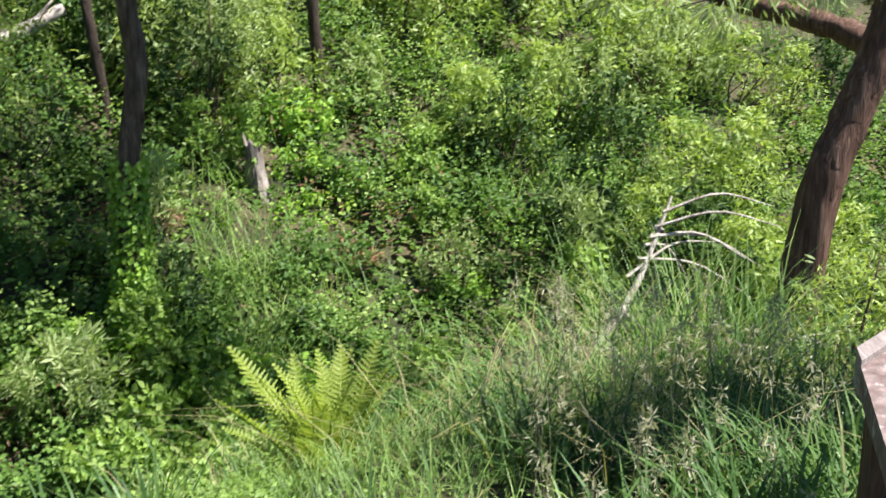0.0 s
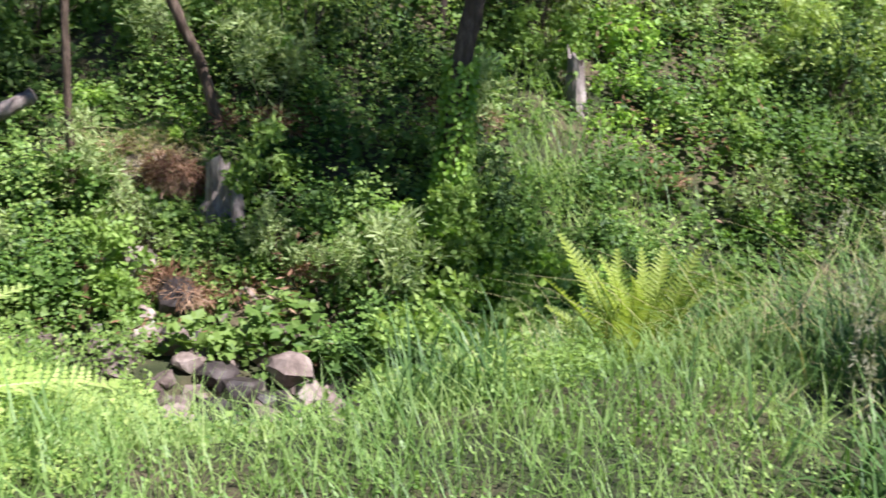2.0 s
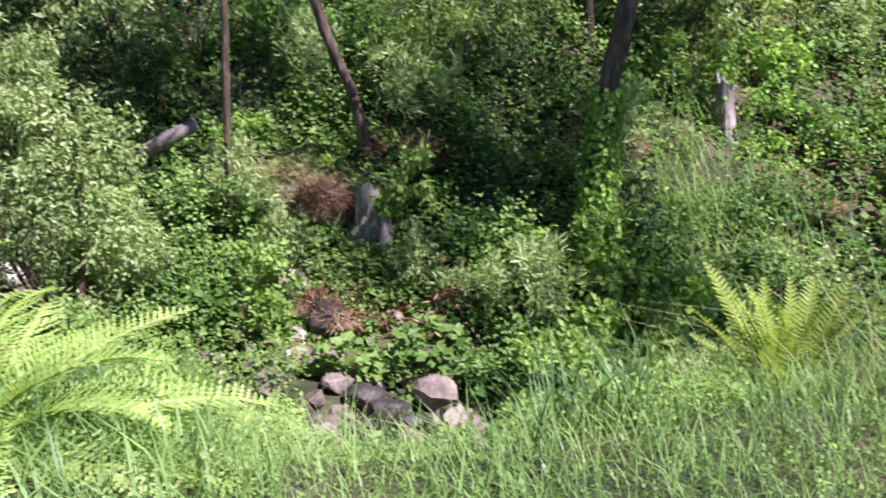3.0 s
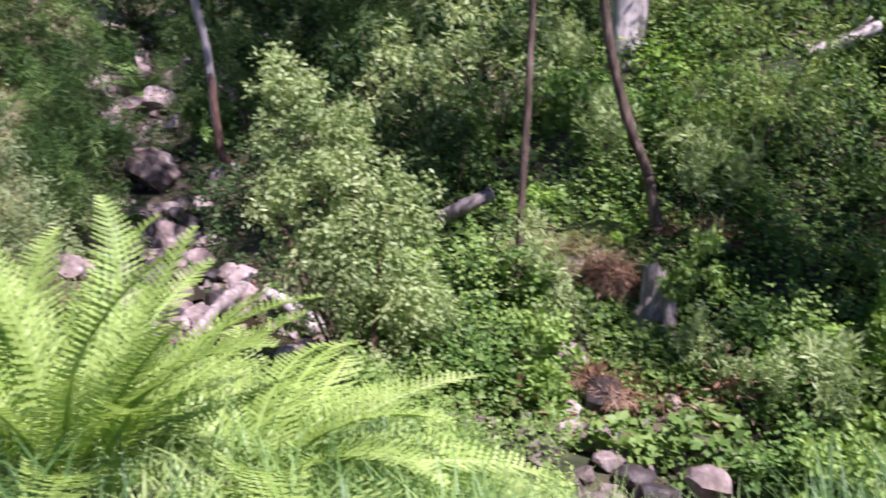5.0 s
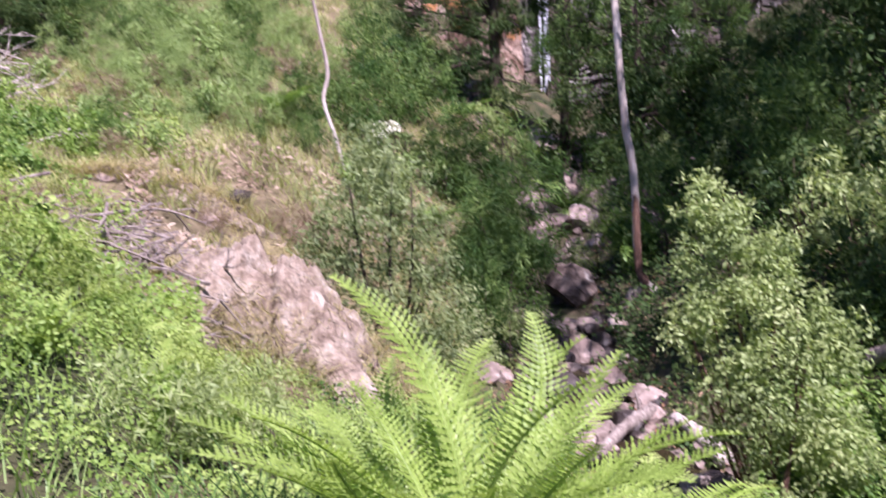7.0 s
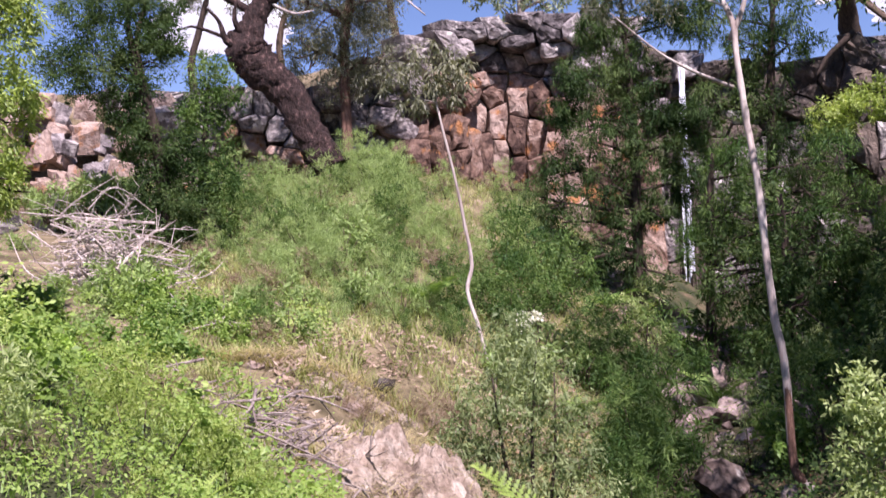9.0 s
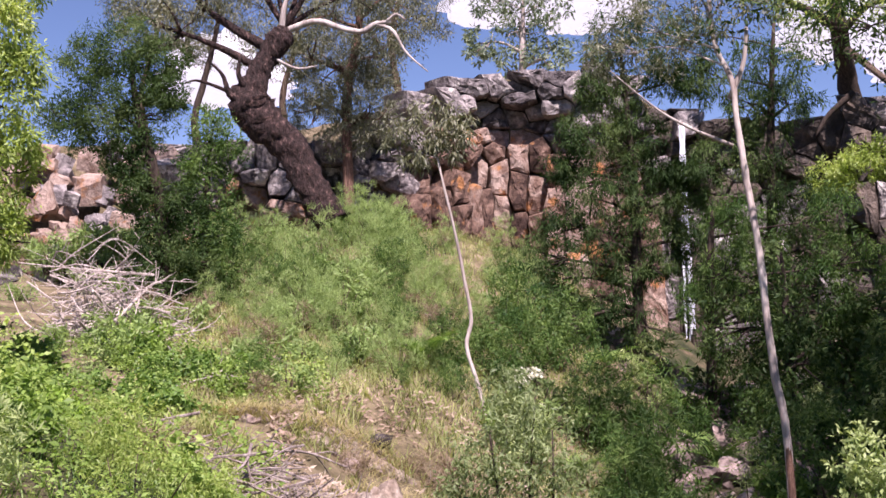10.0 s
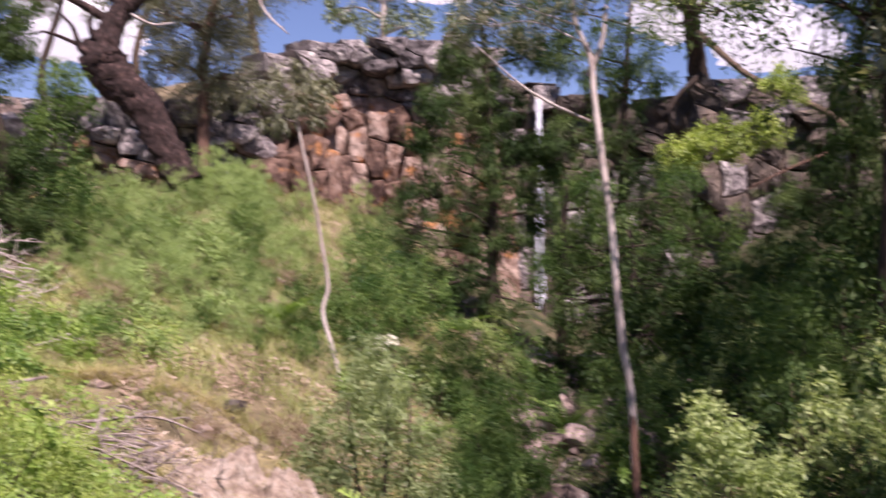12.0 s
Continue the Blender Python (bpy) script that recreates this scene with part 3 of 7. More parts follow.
def chip(bm, r, uneven):
    """Roughens a body's faces a little, keeping its edges hard."""
    bmesh.ops.triangulate(bm, faces=bm.faces[:])
    bm.verts.index_update()
    V = np.array([v.co for v in bm.verts])
    F = np.array([[v.index for v in f.verts] for f in bm.faces])
    bm.free()
    return V * (1 + uneven * r.standard_normal((len(V), 1))), F


def rock(name, label, at, size, material="rock", seed=0, group="", category="rock", turn=0.0, cuts=9):
    """A broken, angular boulder."""
    r = np.random.default_rng(seed)
    bm = bmesh.new()
    bmesh.ops.create_icosphere(bm, subdivisions=3 if max(size) > 0.75 else 2, radius=1.25)
    off = Vector(r.uniform(-50, 50, 3))
    for v in bm.verts:
        v.co *= 1 + 0.16 * noise.noise(v.co * 1.3 + off) + 0.07 * noise.noise(v.co * 3.7 + off)
    broken(bm, r, min(cuts, 9), 0.62, 1.05)
    V, F = chip(bm, r, 0.02)
    ob = part(name, V * np.asarray(size) / 2, F, material)
    ob.location, ob.rotation_euler = at, (r.uniform(-0.4, 0.4), r.uniform(-0.4, 0.4), turn or r.uniform(0, 6))
    return tagged(ob, label, category, group)


def log(name, label, pts, radii, material="dark_wood", stubs=0, category="log"):
    V, F = limb([np.asarray(p) for p in pts], radii, 10, 0.08, 8 * len(pts))
    pieces = [(V, F)]
    line = spline(pts, 20)
    for k in range(stubs):
        a = line[rng.integers(3, 17)]
        d = rand_dirs(1)[0] + np.array([0, 0, 0.5])
        pieces.append(limb([a, a + d * radii[0] * 1.6, a + d * radii[0] * 3], [radii[0] * 0.4, radii[0] * 0.3, radii[0] * 0.12], 6, 0.1, 6))
    return tagged(part(name, *join(pieces), material, smooth=True), label, category)


def jagged_stump(name, label, foot, r0, high, material, seed):
    """A broken trunk: flared roots, splintered rim, hollow heart."""
    g = np.random.default_rng(seed)
    n, V, F = 18, [], []
    an = np.linspace(0, 2 * np.pi, n, endpoint=False)
    flare = 1 + 0.35 * np.maximum(np.sin(an * 3 + seed), 0)
    rim = high * (0.75 + 0.25 * g.random(n)) * (1 + 0.15 * np.sin(an + seed))
    for u, w in ((-0.25, 1.5), (0.0, 1.25), (0.25, 1.02), (0.6, 0.92), (1.0, 0.85)):
        rr = r0 * w * (1 + (flare - 1) * max(0, 1 - 2.2 * max(u, 0))) * (1 + 0.06 * g.standard_normal(n))
        V.append(np.stack([np.cos(an) * rr, np.sin(an) * rr, rim * u], 1))
    V.append(np.stack([np.cos(an) * r0 * 0.6, np.sin(an) * r0 * 0.6, rim * 0.9], 1))
    V.append(np.stack([np.cos(an) * r0 * 0.3, np.sin(an) * r0 * 0.3, np.full(n, high * 0.45)], 1))
    for k in range(6):
        for q in range(n):
            m = (q + 1) % n
            F += [[k * n + q, k * n + m, (k + 1) * n + m], [k * n + q, (k + 1) * n + m, (k + 1) * n + q]]
    V = np.concatenate(V + [np.array([[0, 0, high * 0.4]])])
    F += [[6 * n + q, 6 * n + (q + 1) % n, 7 * n] for q in range(n)]
    ob = part(name, V, np.array(F), material)
    ob.location = foot
    ob.rotation_euler = (g.uniform(-0.12, 0.12), g.uniform(-0.12, 0.12), 0)
    return tagged(ob, label, "stump")


def branch_pile(name, label, at, size, count, material="dead_wood", thick=0.02, flat=0.5, length=(0.7, 1.6), category="brush pile"):
    """Dead branches thrown together, each with its twigs."""
    t = thing(name, label, category, at)
    for k in range(count):
        o = np.append(rng.normal(0, 0.35, 2) * np.array(size[:2]), abs(rng.normal(0, 0.4)) * size[2])
        o[2] += gz(at[0] + o[0], at[1] + o[1]) - at[2]
        a = rng.random() * 2 * np.pi
        d = np.array([np.cos(a), np.sin(a), rng.uniform(-flat * 0.4, flat)])
        L = rng.uniform(*length)
        bend = rand_dirs(1)[0] * 0.18 * L
        p = [o - d * L / 2, o + bend, o + d * L / 2 + bend * rng.uniform(-1, 1)]
        r0 = thick * rng.uniform(0.5, 1.4)
        pieces = [limb(p, [r0, r0 * 0.75, r0 * 0.3], 5, 0.08, 9)]
        line = spline(p, 12)
        for _ in range(3):
            s = line[rng.integers(3, 11)]
            e = s + unit(d + rand_dirs(1)[0] * 1.1) * L * rng.uniform(0.15, 0.35)
            pieces.append(limb([s, (s + e) / 2 + rng.normal(0, 0.03, 3), e], [r0 * 0.5, r0 * 0.35, r0 * 0.15], 4, 0.05, 5))
        part("branch", *join(pieces), material, t)
    return t


def region(n, az, rg, keep=None):
    """Places on the ground between two bearings and two ranges, denser where nearer."""
    a = np.radians(rng.uniform(*az, n))
    u = rng.random(n)
    r = rg[0] + (rg[1] - rg[0]) * u ** 1.15
    x, y = EYE[0] - np.sin(a) * r, EYE[1] + np.cos(a) * r
    if keep is not None:
        k = keep(x, y)
        x, y = x[k], y[k]
    return x, y


def creek_gap(x, y):
    return np.concatenate([near_line(x[k:k + 4000], y[k:k + 4000], CREEK)[0] for k in range(0, len(x), 4000)])


def bank_side(x, y):
    return np.concatenate([near_line(x[k:k + 4000], y[k:k + 4000], CREEK)[2] for k in range(0, len(x), 4000)])


def behind_scarp(x, y):
    out = []
    for k in range(0, len(x), 4000):
        e, _, s = near_line(x[k:k + 4000], y[k:k + 4000], SCARP)
        out.append(np.where(s > 0, e, -e))
    return np.concatenate(out)


CLEAR = [(24.9, -19.2, 0.55), (25.6, -19.6, 0.5), (27.8, -18.6, 0.55), (6.6, -13.7, 0.6), (35.6, -15.0, 0.7), (29.5, -17.0, 0.8), (28.2, -23.6, 0.5), (26.4, -23.8, 0.45), (22.8, -15.2, 0.5), (31.5, -13.5, 0.6), (13.8, -20.5, 0.35)]
CLEAR = np.array([(*(spot_from("early")(az, landing("early")(az, el, 7)) + np.array([math.sin(radians(az)), -math.cos(radians(az)), 0]) * k)[:2], r) for az, el, r in CLEAR for k in (0.0, 0.6)])


def carpet(name, label, category, x, y, lump, leaf, length, width, tall=0.25, up=0.9, droop=0.1, seed=0.0, sizes=0.5):
    """Low growth: leaves over a lumpy surface above the ground, thicker on the lumps, with dark hollows between."""
    w = 0.35 * wave(x, y, 1.5, seed) + np.tanh(1.6 * wave(x, y, 3.1, seed + 3)) * 0.42 + 0.25 * wave(x, y, 0.6, seed + 5) + 0.35 * wave(x, y, 7.3, seed + 9)
    keep = rng.random(len(x)) < np.clip(0.6 + 1.1 * w, 0.05, 1)
    x, y, w = x[keep], y[keep], w[keep]
    h = lump * np.clip(0.35 + 1.25 * w, 0.04, 1.4)
    open_ = np.min(np.hypot(x[:, None] - CLEAR[None, :, 0], y[:, None] - CLEAR[None, :, 1]) / CLEAR[None, :, 2], axis=1)
    h = h * smooth(0.6, 1.3, open_)
    deep = rng.random(len(x)) ** 2
    z = ground(x, y) + np.maximum(h, 0.04) * (1 - deep * 0.75) + rng.random(len(x)) * tall * 0.5
    at = np.stack([x, y, z], 1)
    n = len(at)
    along = rand_dirs(n) * np.array([1, 1, 0.5]) + np.array([0, 0, 0.15 - droop])
    face = rand_dirs(n) * 0.75 + (np.array([0, 0, 0.5]) + 0.6 * np.array(sun_dir)) * up
    s = 1 - sizes / 2 + sizes * rng.random(n)
    V, F = leaves(at, along, face, length * s, width * s)
    return tagged(part(name, V, F, leaf), label, category, kind="stuff")

# ---- low growth over the banks ----
def stony(x, y):
    """False over the bare, stony part of the sunny slope."""
    az, r = np.degrees(np.arctan2(-x, y)), np.hypot(x, y)
    return ~((az > 62) & (az < 78) & (r > 11.5) & (r < 22 - 0.5 * np.abs(az - 68)) & (wave(x, y, 1.3, 3.0) > -0.45))


def low_gully(x, y):
    """True on the shaded foot of the far bank, which only low dark weeds cover."""
    az, r = np.degrees(np.arctan2(-x, y)), np.hypot(x, y)
    return (az > 20) & (az < 33) & (r < 10.6 + 0.4 * wave(x, y, 2.0, 1.0))


def dens(x, y, s, seed, cut):
    return wave(x, y, s, seed) + 0.5 * wave(x, y, s * 2.7, seed + 2) + rng.normal(0, 0.25, len(x)) > cut


x, y = region(230000, (-32, 42), (8.0, 26), lambda x, y: ((creek_gap(x, y) > 0.4) | (x > -9)) & (bank_side(x, y) > 0) & ~low_gully(x, y) & dens(x, y, 0.9, 1.0, -0.75))
carpet("bramble_thicket", "dense green bramble and ivy covering the far bank", "bramble", x, y, 0.75, "bramble", 0.06, 0.042, seed=1.0)
# A fill layer of broader, darker leaves under the bramble lumps.
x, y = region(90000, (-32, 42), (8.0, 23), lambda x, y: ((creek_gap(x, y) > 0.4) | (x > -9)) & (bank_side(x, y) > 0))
carpet("creeping_undergrowth", "broad darker green leaves filling in beneath the brambles", "creeper", x, y, 0.5, "understorey", 0.13, 0.1, tall=0.1, seed=1.0, up=1.1)
x, y = region(110000, (-32, 40), (8.5, 24), lambda x, y: (bank_side(x, y) > 0) & ~low_gully(x, y) & dens(x, y, 0.55, 6.0, np.where(x > -1.0, 0.0, 0.25)))
carpet("bright_herb_growth", "sunlit pale green weeds among the brambles", "weeds", x, y, 0.95, "herb", 0.06, 0.036, seed=4.0)
x, y = region(22000, (-30, 45), (9, 24), lambda x, y: (bank_side(x, y) > 0) & dens(x, y, 0.7, 9.0, 0.55))
carpet("dead_bracken_litter", "rusty brown dead bracken and fallen leaves", "leaf litter", x, y, 0.5, "litter", 0.12, 0.03, seed=2.0, up=0.4)
# The gully's shade is partly put into this undergrowth's leaf colour.
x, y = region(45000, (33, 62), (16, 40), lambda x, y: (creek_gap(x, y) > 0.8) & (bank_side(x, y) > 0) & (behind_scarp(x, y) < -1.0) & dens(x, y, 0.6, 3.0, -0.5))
carpet("shaded_undergrowth", "undergrowth below the waterfall, its green darkened for shade", "undergrowth", x, y, 0.8, "wattle_dark", 0.13, 0.06, seed=7.0)
x, y = region(60000, (71, 98), (7, 24), lambda x, y: (bank_side(x, y) < 0) & (creek_gap(x, y) > 2.8) & stony(x, y) & dens(x, y, 0.5, 2.0, -0.5))
carpet("bramble_hillside", "bright green sunlit bramble over the hillside", "bramble", x, y, 0.6, "herb", 0.065, 0.04, seed=3.0)
x, y = region(20000, (56, 96), (20, 41), lambda x, y: stony(x, y) & (bank_side(x, y) < 0) & (creek_gap(x, y) > 2.5) & (behind_scarp(x, y) < -0.5))
carpet("hillside_scrub", "grey-green low scrub on the sunny slope", "scrub", x, y, 0.5, "broom", 0.12, 0.018, seed=5.0, up=0.2)

x, y = region(60000, (2, 42), (4.5, 10.5), lambda x, y: (bank_side(x, y) < 0) & (creek_gap(x, y) < 3.6) & ((np.degrees(np.arctan2(-x, y)) > 29) | (np.degrees(np.arctan2(-x, y)) < 16)) & dens(x, y, 1.1, 5.0, -0.3))
carpet("bank_weeds", "pale green leafy weeds at the edge of the near bank", "weeds", x, y, 0.55, "herb", 0.05, 0.03, seed=8.0)
x, y = region(14000, (58, 74), (13.5, 24), lambda x, y: (bank_side(x, y) < 0) & (creek_gap(x, y) > 1.0) & dens(x, y, 0.8, 4.0, 0.1))
carpet("dry_leaf_litter", "pinkish dry litter on the bare slope", "leaf litter", x, y, 0.12, "litter_pale", 0.14, 0.04, seed=6.0, up=0.8)

def earth_patch(name, label, stand_spot, az, r, across, along, material, seed, lift=0.1):
    """A patch of bare ground with a ragged edge, draped over the slope and thinning to nothing at its rim."""
    c = stand_spot(az, r)
    k, m = 72, 22
    an = np.linspace(0, 2 * np.pi, k, endpoint=False)
    rag = 1 + 0.28 * np.sin(3 * an + seed) + 0.2 * np.sin(5 * an + 2 * seed) + 0.12 * np.sin(9 * an + seed)
    V, F = [], []
    for q in range(m + 1):
        u = q / m
        px, py = c[0] + np.cos(an) * rag * across * u, c[1] + np.sin(an) * rag * along * u
        V.append(np.stack([px, py, ground(px, py) + lift * (1 - u ** 3) * (1 + 0.25 * np.sin(px * 7 + seed) * np.sin(py * 6) + 0.3 * wave(px, py, 9.0, seed)) + 0.03 * rng.normal(0, 1, len(px)) * (1 - u) - 0.03 * u ** 4], 1))
    for q in range(m):
        for s in range(k):
            F.append([q * k + s, q * k + (s + 1) % k, (q + 1) * k + (s + 1) % k, (q + 1) * k + s])
    return tagged(part(name, np.concatenate(V), np.array(F), material, smooth=True), label, "bare ground", kind="structure")


EARTH = [(s7, 65.7, -14.0, 1.3, 1.2), (s7, 67.0, -10.7, 0.55, 0.7), (s7, 71.0, -13.8, 0.5, 0.7), (s7, 69.5, -7.4, 0.55, 0.8), (s7, 74.3, -5.5, 0.35, 0.5), (s7, 63.9, -11.0, 0.4, 0.5), (s2, 29.5, -17.0, 0.7, 0.45)]
for q, (at, az, el, wd, ln) in enumerate(EARTH):
    earth_patch("bare_earth", "bare pale pinkish earth among dry grass", at, az, (l7 if at is s7 else l2)(az, el), wd, ln, "bare", 1.0 + q, (0.75, 0.2, 0.22, 0.12, 0.12, 0.2, 0.1)[q])
    c = at(az, (l7 if at is s7 else l2)(az, el))
    n_ = 1500 if q == 0 else 900
    an, rr = rng.random(n_) * 2 * np.pi, rng.random(n_) ** 0.5
    px, py = c[0] + np.cos(an) * rr * wd * 1.3, c[1] + np.sin(an) * rr * ln * 1.3
    V, F = blades(np.stack([px, py, ground(px, py) + 0.8 * (0.75, 0.2, 0.22, 0.12, 0.12, 0.2, 0.1)[q] * np.maximum(1 - rr ** 2, 0)], 1), rng.uniform(0.12, 0.4, n_), rng.uniform(0.007, 0.014, n_), 1.0, 1.0, 2)
    ob = tagged(part("dry_grass_fringe", V, F, "dry"), "bleached grass fringing the bare earth", "grass", kind="stuff")
    n_ = 60
    an, rr = rng.random(n_) * 2 * np.pi, rng.random(n_) ** 0.5
    px, py = c[0] + np.cos(an) * rr * wd * 1.1, c[1] + np.sin(an) * rr * ln * 1.1
    pieces = []
    for k in range(n_):
        B = np.array([(1, 0, 0), (-1, 0, 0), (0, 1, 0), (0, -1, 0), (0, 0, 0.7), (0, 0, -0.7)]) * rng.uniform(0.5, 1.1, (6, 1)) * rng.uniform(0.02, 0.09)
        pieces.append((B @ np.array(Euler(rng.uniform(0, 3, 3)).to_matrix()) + np.array([px[k], py[k], gz(px[k], py[k]) + 0.02 + 0.8 * (0.75, 0.2, 0.22, 0.12, 0.12, 0.2, 0.1)[q] * (1 - rr[k] ** 2)]), np.array([[0, 2, 4], [2, 1, 4], [1, 3, 4], [3, 0, 4], [2, 0, 5], [1, 2, 5], [3, 1, 5], [0, 3, 5]])))
    V, F = join(pieces)
    tagged(part("earth_stones", V, F, "rock_pink"), "small pink stones and clods on the bare earth", "stones", kind="stuff")

x, y = region(78000, (58, 100), (2.4, 11), lambda x, y: ~((np.degrees(np.arctan2(-x, y)) < 74) & (np.hypot(x, y) < 4.2)) & (bank_side(x, y) < 0) & (creek_gap(x, y) > 1.2) & dens(x, y, 1.0, 2.0, -0.6))
carpet("leafy_weeds", "fresh green leafy weeds covering the near slope", "weeds", x, y, 0.28, "herb", 0.032, 0.017, seed=11.0)
# Creek bank leaves take a darker green in place of gully shade.
x, y = region(20000, (42, 66), (8, 24), lambda x, y: (creek_gap(x, y) > 0.3) & (creek_gap(x, y) < 4.5) & dens(x, y, 1.2, 7.0, -0.5))
carpet("creekside_growth", "mixed green and brown creek bank growth, darkened for shade", "undergrowth", x, y, 0.28, "gully_green", 0.07, 0.04, seed=12.0)
x, y = region(9000, (40, 66), (8, 26), lambda x, y: (creek_gap(x, y) > 0.5) & (creek_gap(x, y) < 4.0))
carpet("creekside_litter", "brown leaf litter on the creek banks", "leaf litter", x, y, 0.1, "litter", 0.1, 0.035, seed=13.0, up=1.2)
x, y = region(16000, (22, 44), (6.5, 11.5), lambda x, y: (creek_gap(x, y) < 2.2) & ((np.degrees(np.arctan2(-x, y)) > 29) | (bank_side(x, y) > 0)))
carpet("gully_weeds", "dark green weeds closing over the creek", "weeds", x, y, 0.45, "understorey", 0.055, 0.03, seed=14.0)

def sedge_gap(x, y):
    """Thins the grass among the sedge clumps, so that hollows stay between them."""
    az = np.degrees(np.arctan2(-x, y))
    return (az > -5) | (wave(x, y, 2.6, 4.0) + rng.normal(0, 0.2, len(x)) > 0.25)


def fern_view(x, y):
    """True in front of the yellow fern, where the growth stays low."""
    return (np.abs(x + 0.14) < 0.5) & (y > 2.1) & (y < 4.9)


def open_view(x, y):
    """False over the stony dip west of the yellow fern, where only low growth stands, and close round the fern."""
    az, r = np.degrees(np.arctan2(-x, y - 0.1)), np.hypot(x, y - 0.1)
    return ~((az > 15) & (az < 35) & (r > 3.7)) & (np.hypot(x + 0.26, y - 4.6) > 0.33)


x, y = region(9000, (14, 36), (3.4, 7.5), lambda x, y: (bank_side(x, y) < 0) & (creek_gap(x, y) > 0.8))
carpet("low_weeds", "short bright weeds and seedlings on the stony dip", "weeds", x, y, 0.1, "herb", 0.04, 0.022, seed=15.0)
x, y = region(8000, (-20, 44), (1.6, 4.4), lambda x, y: (bank_side(x, y) < 0) & (creek_gap(x, y) > 0.8))
carpet("ground_herbs", "small bright herbs and seedlings under the grass", "weeds", x, y, 0.07, "bramble", 0.017, 0.01, tall=0.1, seed=16.0)
# grasses
x, y = region(8000, (-7, 44), (1.7, 4.6), lambda x, y: (bank_side(x, y) < 0) & (creek_gap(x, y) > 0.8) & open_view(x, y))
V, F = blades(np.stack([x, y, ground(x, y) - 0.02], 1), rng.uniform(0.1, 0.3, len(x)) * np.clip((np.hypot(x, y) - 0.9) / 2.2, 0.3, 1.0), rng.uniform(0.003, 0.006, len(x)), 0.35, 0.8, 2)
tagged(part("fine_grass", V, F, "grass"), "fine soft green grass on the near bank", "grass", kind="stuff")
x, y = region(7000, (60, 328), (0.7, 11))
V, F = blades(np.stack([x, y, ground(x, y) - 0.02], 1), rng.uniform(0.08, 0.25, len(x)), rng.uniform(0.005, 0.012, len(x)), 0.4, 0.8, 2)
tagged(part("bank_top_grass", V, F, "grass"), "short grass on top of the near bank", "grass", kind="stuff")
x, y = region(13000, (-34, 62), (1.7, 8.5), lambda x, y: (bank_side(x, y) < 0) & (creek_gap(x, y) > 1.2) & open_view(x, y) & sedge_gap(x, y) & dens(x, y, 2.2, 7.0, -0.7))
V, F = blades(np.stack([x, y, ground(x, y) - 0.02], 1), rng.uniform(0.12, 0.42, len(x)) * np.clip(0.75 + 0.6 * wave(x, y, 1.9, 2.0), 0.35, 1.4) * np.where(x < -0.9, 0.5, 1.0) * np.where(fern_view(x, y), 0.38, 1.0) * np.clip((np.hypot(x, y) - 1.0) / 2.4, 0.25, 1.0), rng.uniform(0.005, 0.014, len(x)), 0.3, 0.8, 3)
tagged(part("long_grass", V, F, "grass"), "long green grass on the near bank", "grass", kind="stuff")
x, y = region(1500, (-34, 12), (3.2, 7.0), lambda x, y: (bank_side(x, y) < 0) & dens(x, y, 1.1, 3.0, 0.1))
V, F = blades(np.stack([x, y, ground(x, y) - 0.02], 1), rng.uniform(0.2, 0.6, len(x)), rng.uniform(0.003, 0.007, len(x)), 0.5, 0.9)
tagged(part("dry_grass", V, F, "dry"), "bleached dry grass stalks among the green", "grass", kind="stuff")
x, y = region(15000, (34, 100), (2.2, 16.0), lambda x, y: stony(x, y) & (bank_side(x, y) < 0) & (creek_gap(x, y) > 0.8))
V, F = blades(np.stack([x, y, ground(x, y) - 0.02], 1), rng.uniform(0.1, 0.32, len(x)), rng.uniform(0.006, 0.014, len(x)), 0.4, 0.7, 2)
tagged(part("bank_grass", V, F, "grass"), "short green grass among the ferns", "grass", kind="stuff")
x, y = region(42000, (57, 80), (11, 40), lambda x, y: (stony(x, y) | (wave(x, y, 2.1, 5.0) > 0.3)) & (bank_side(x, y) < 0) & (creek_gap(x, y) > 1.5) & (behind_scarp(x, y) < 0) & dens(x, y, 0.45, 8.0, -0.55))
V, F = blades(np.stack([x, y, ground(x, y) - 0.02], 1), rng.uniform(0.18, 0.5, len(x)), rng.uniform(0.01, 0.024, len(x)), 0.5, 0.7, 2)
tagged(part("hill_grass", V, F, "hill"), "yellow-green dry grass on the sunny slope", "grass", kind="stuff")
x, y = region(9000, (-14, 10), (11, 20), lambda x, y: (bank_side(x, y) > 0) & dens(x, y, 0.8, 4.0, 0.2))
V, F = blades(np.stack([x, y, ground(x, y) + 0.1], 1), rng.uniform(0.35, 0.8, len(x)), rng.uniform(0.008, 0.015, len(x)), 0.4, 0.8)
tagged(part("tall_far_grass", V, F, "grass"), "tall pale grass on the far bank", "grass", kind="stuff")

x, y = region(8200, (-30, 17), (2.6, 6.5), lambda x, y: (bank_side(x, y) < 0) & (creek_gap(x, y) > 1.8) & open_view(x, y) & sedge_gap(x, y) & dens(x, y, 2.0, 6.0, 0.0) & (~fern_view(x, y) | (rng.random(len(x)) < 0.04)))
V, F = blades(np.stack([x, y, ground(x, y) - 0.02], 1), rng.uniform(0.25, 0.6, len(x)) * np.clip((np.hypot(x, y) - 1.2) / 2.6, 0.3, 1.0), rng.uniform(0.007, 0.015, len(x)), 0.22, 0.8, 3)
tagged(part("broad_grass", V, F, "sedge_dark"), "broad dark green grass blades on the near bank", "grass", kind="stuff")
# Dark blade colour adds to the shade beside the rail.
x, y = region(3600, (-26, 0), (2.2, 4.0), lambda x, y: ~fern_view(x, y) & dens(x, y, 2.4, 3.0, -0.2))
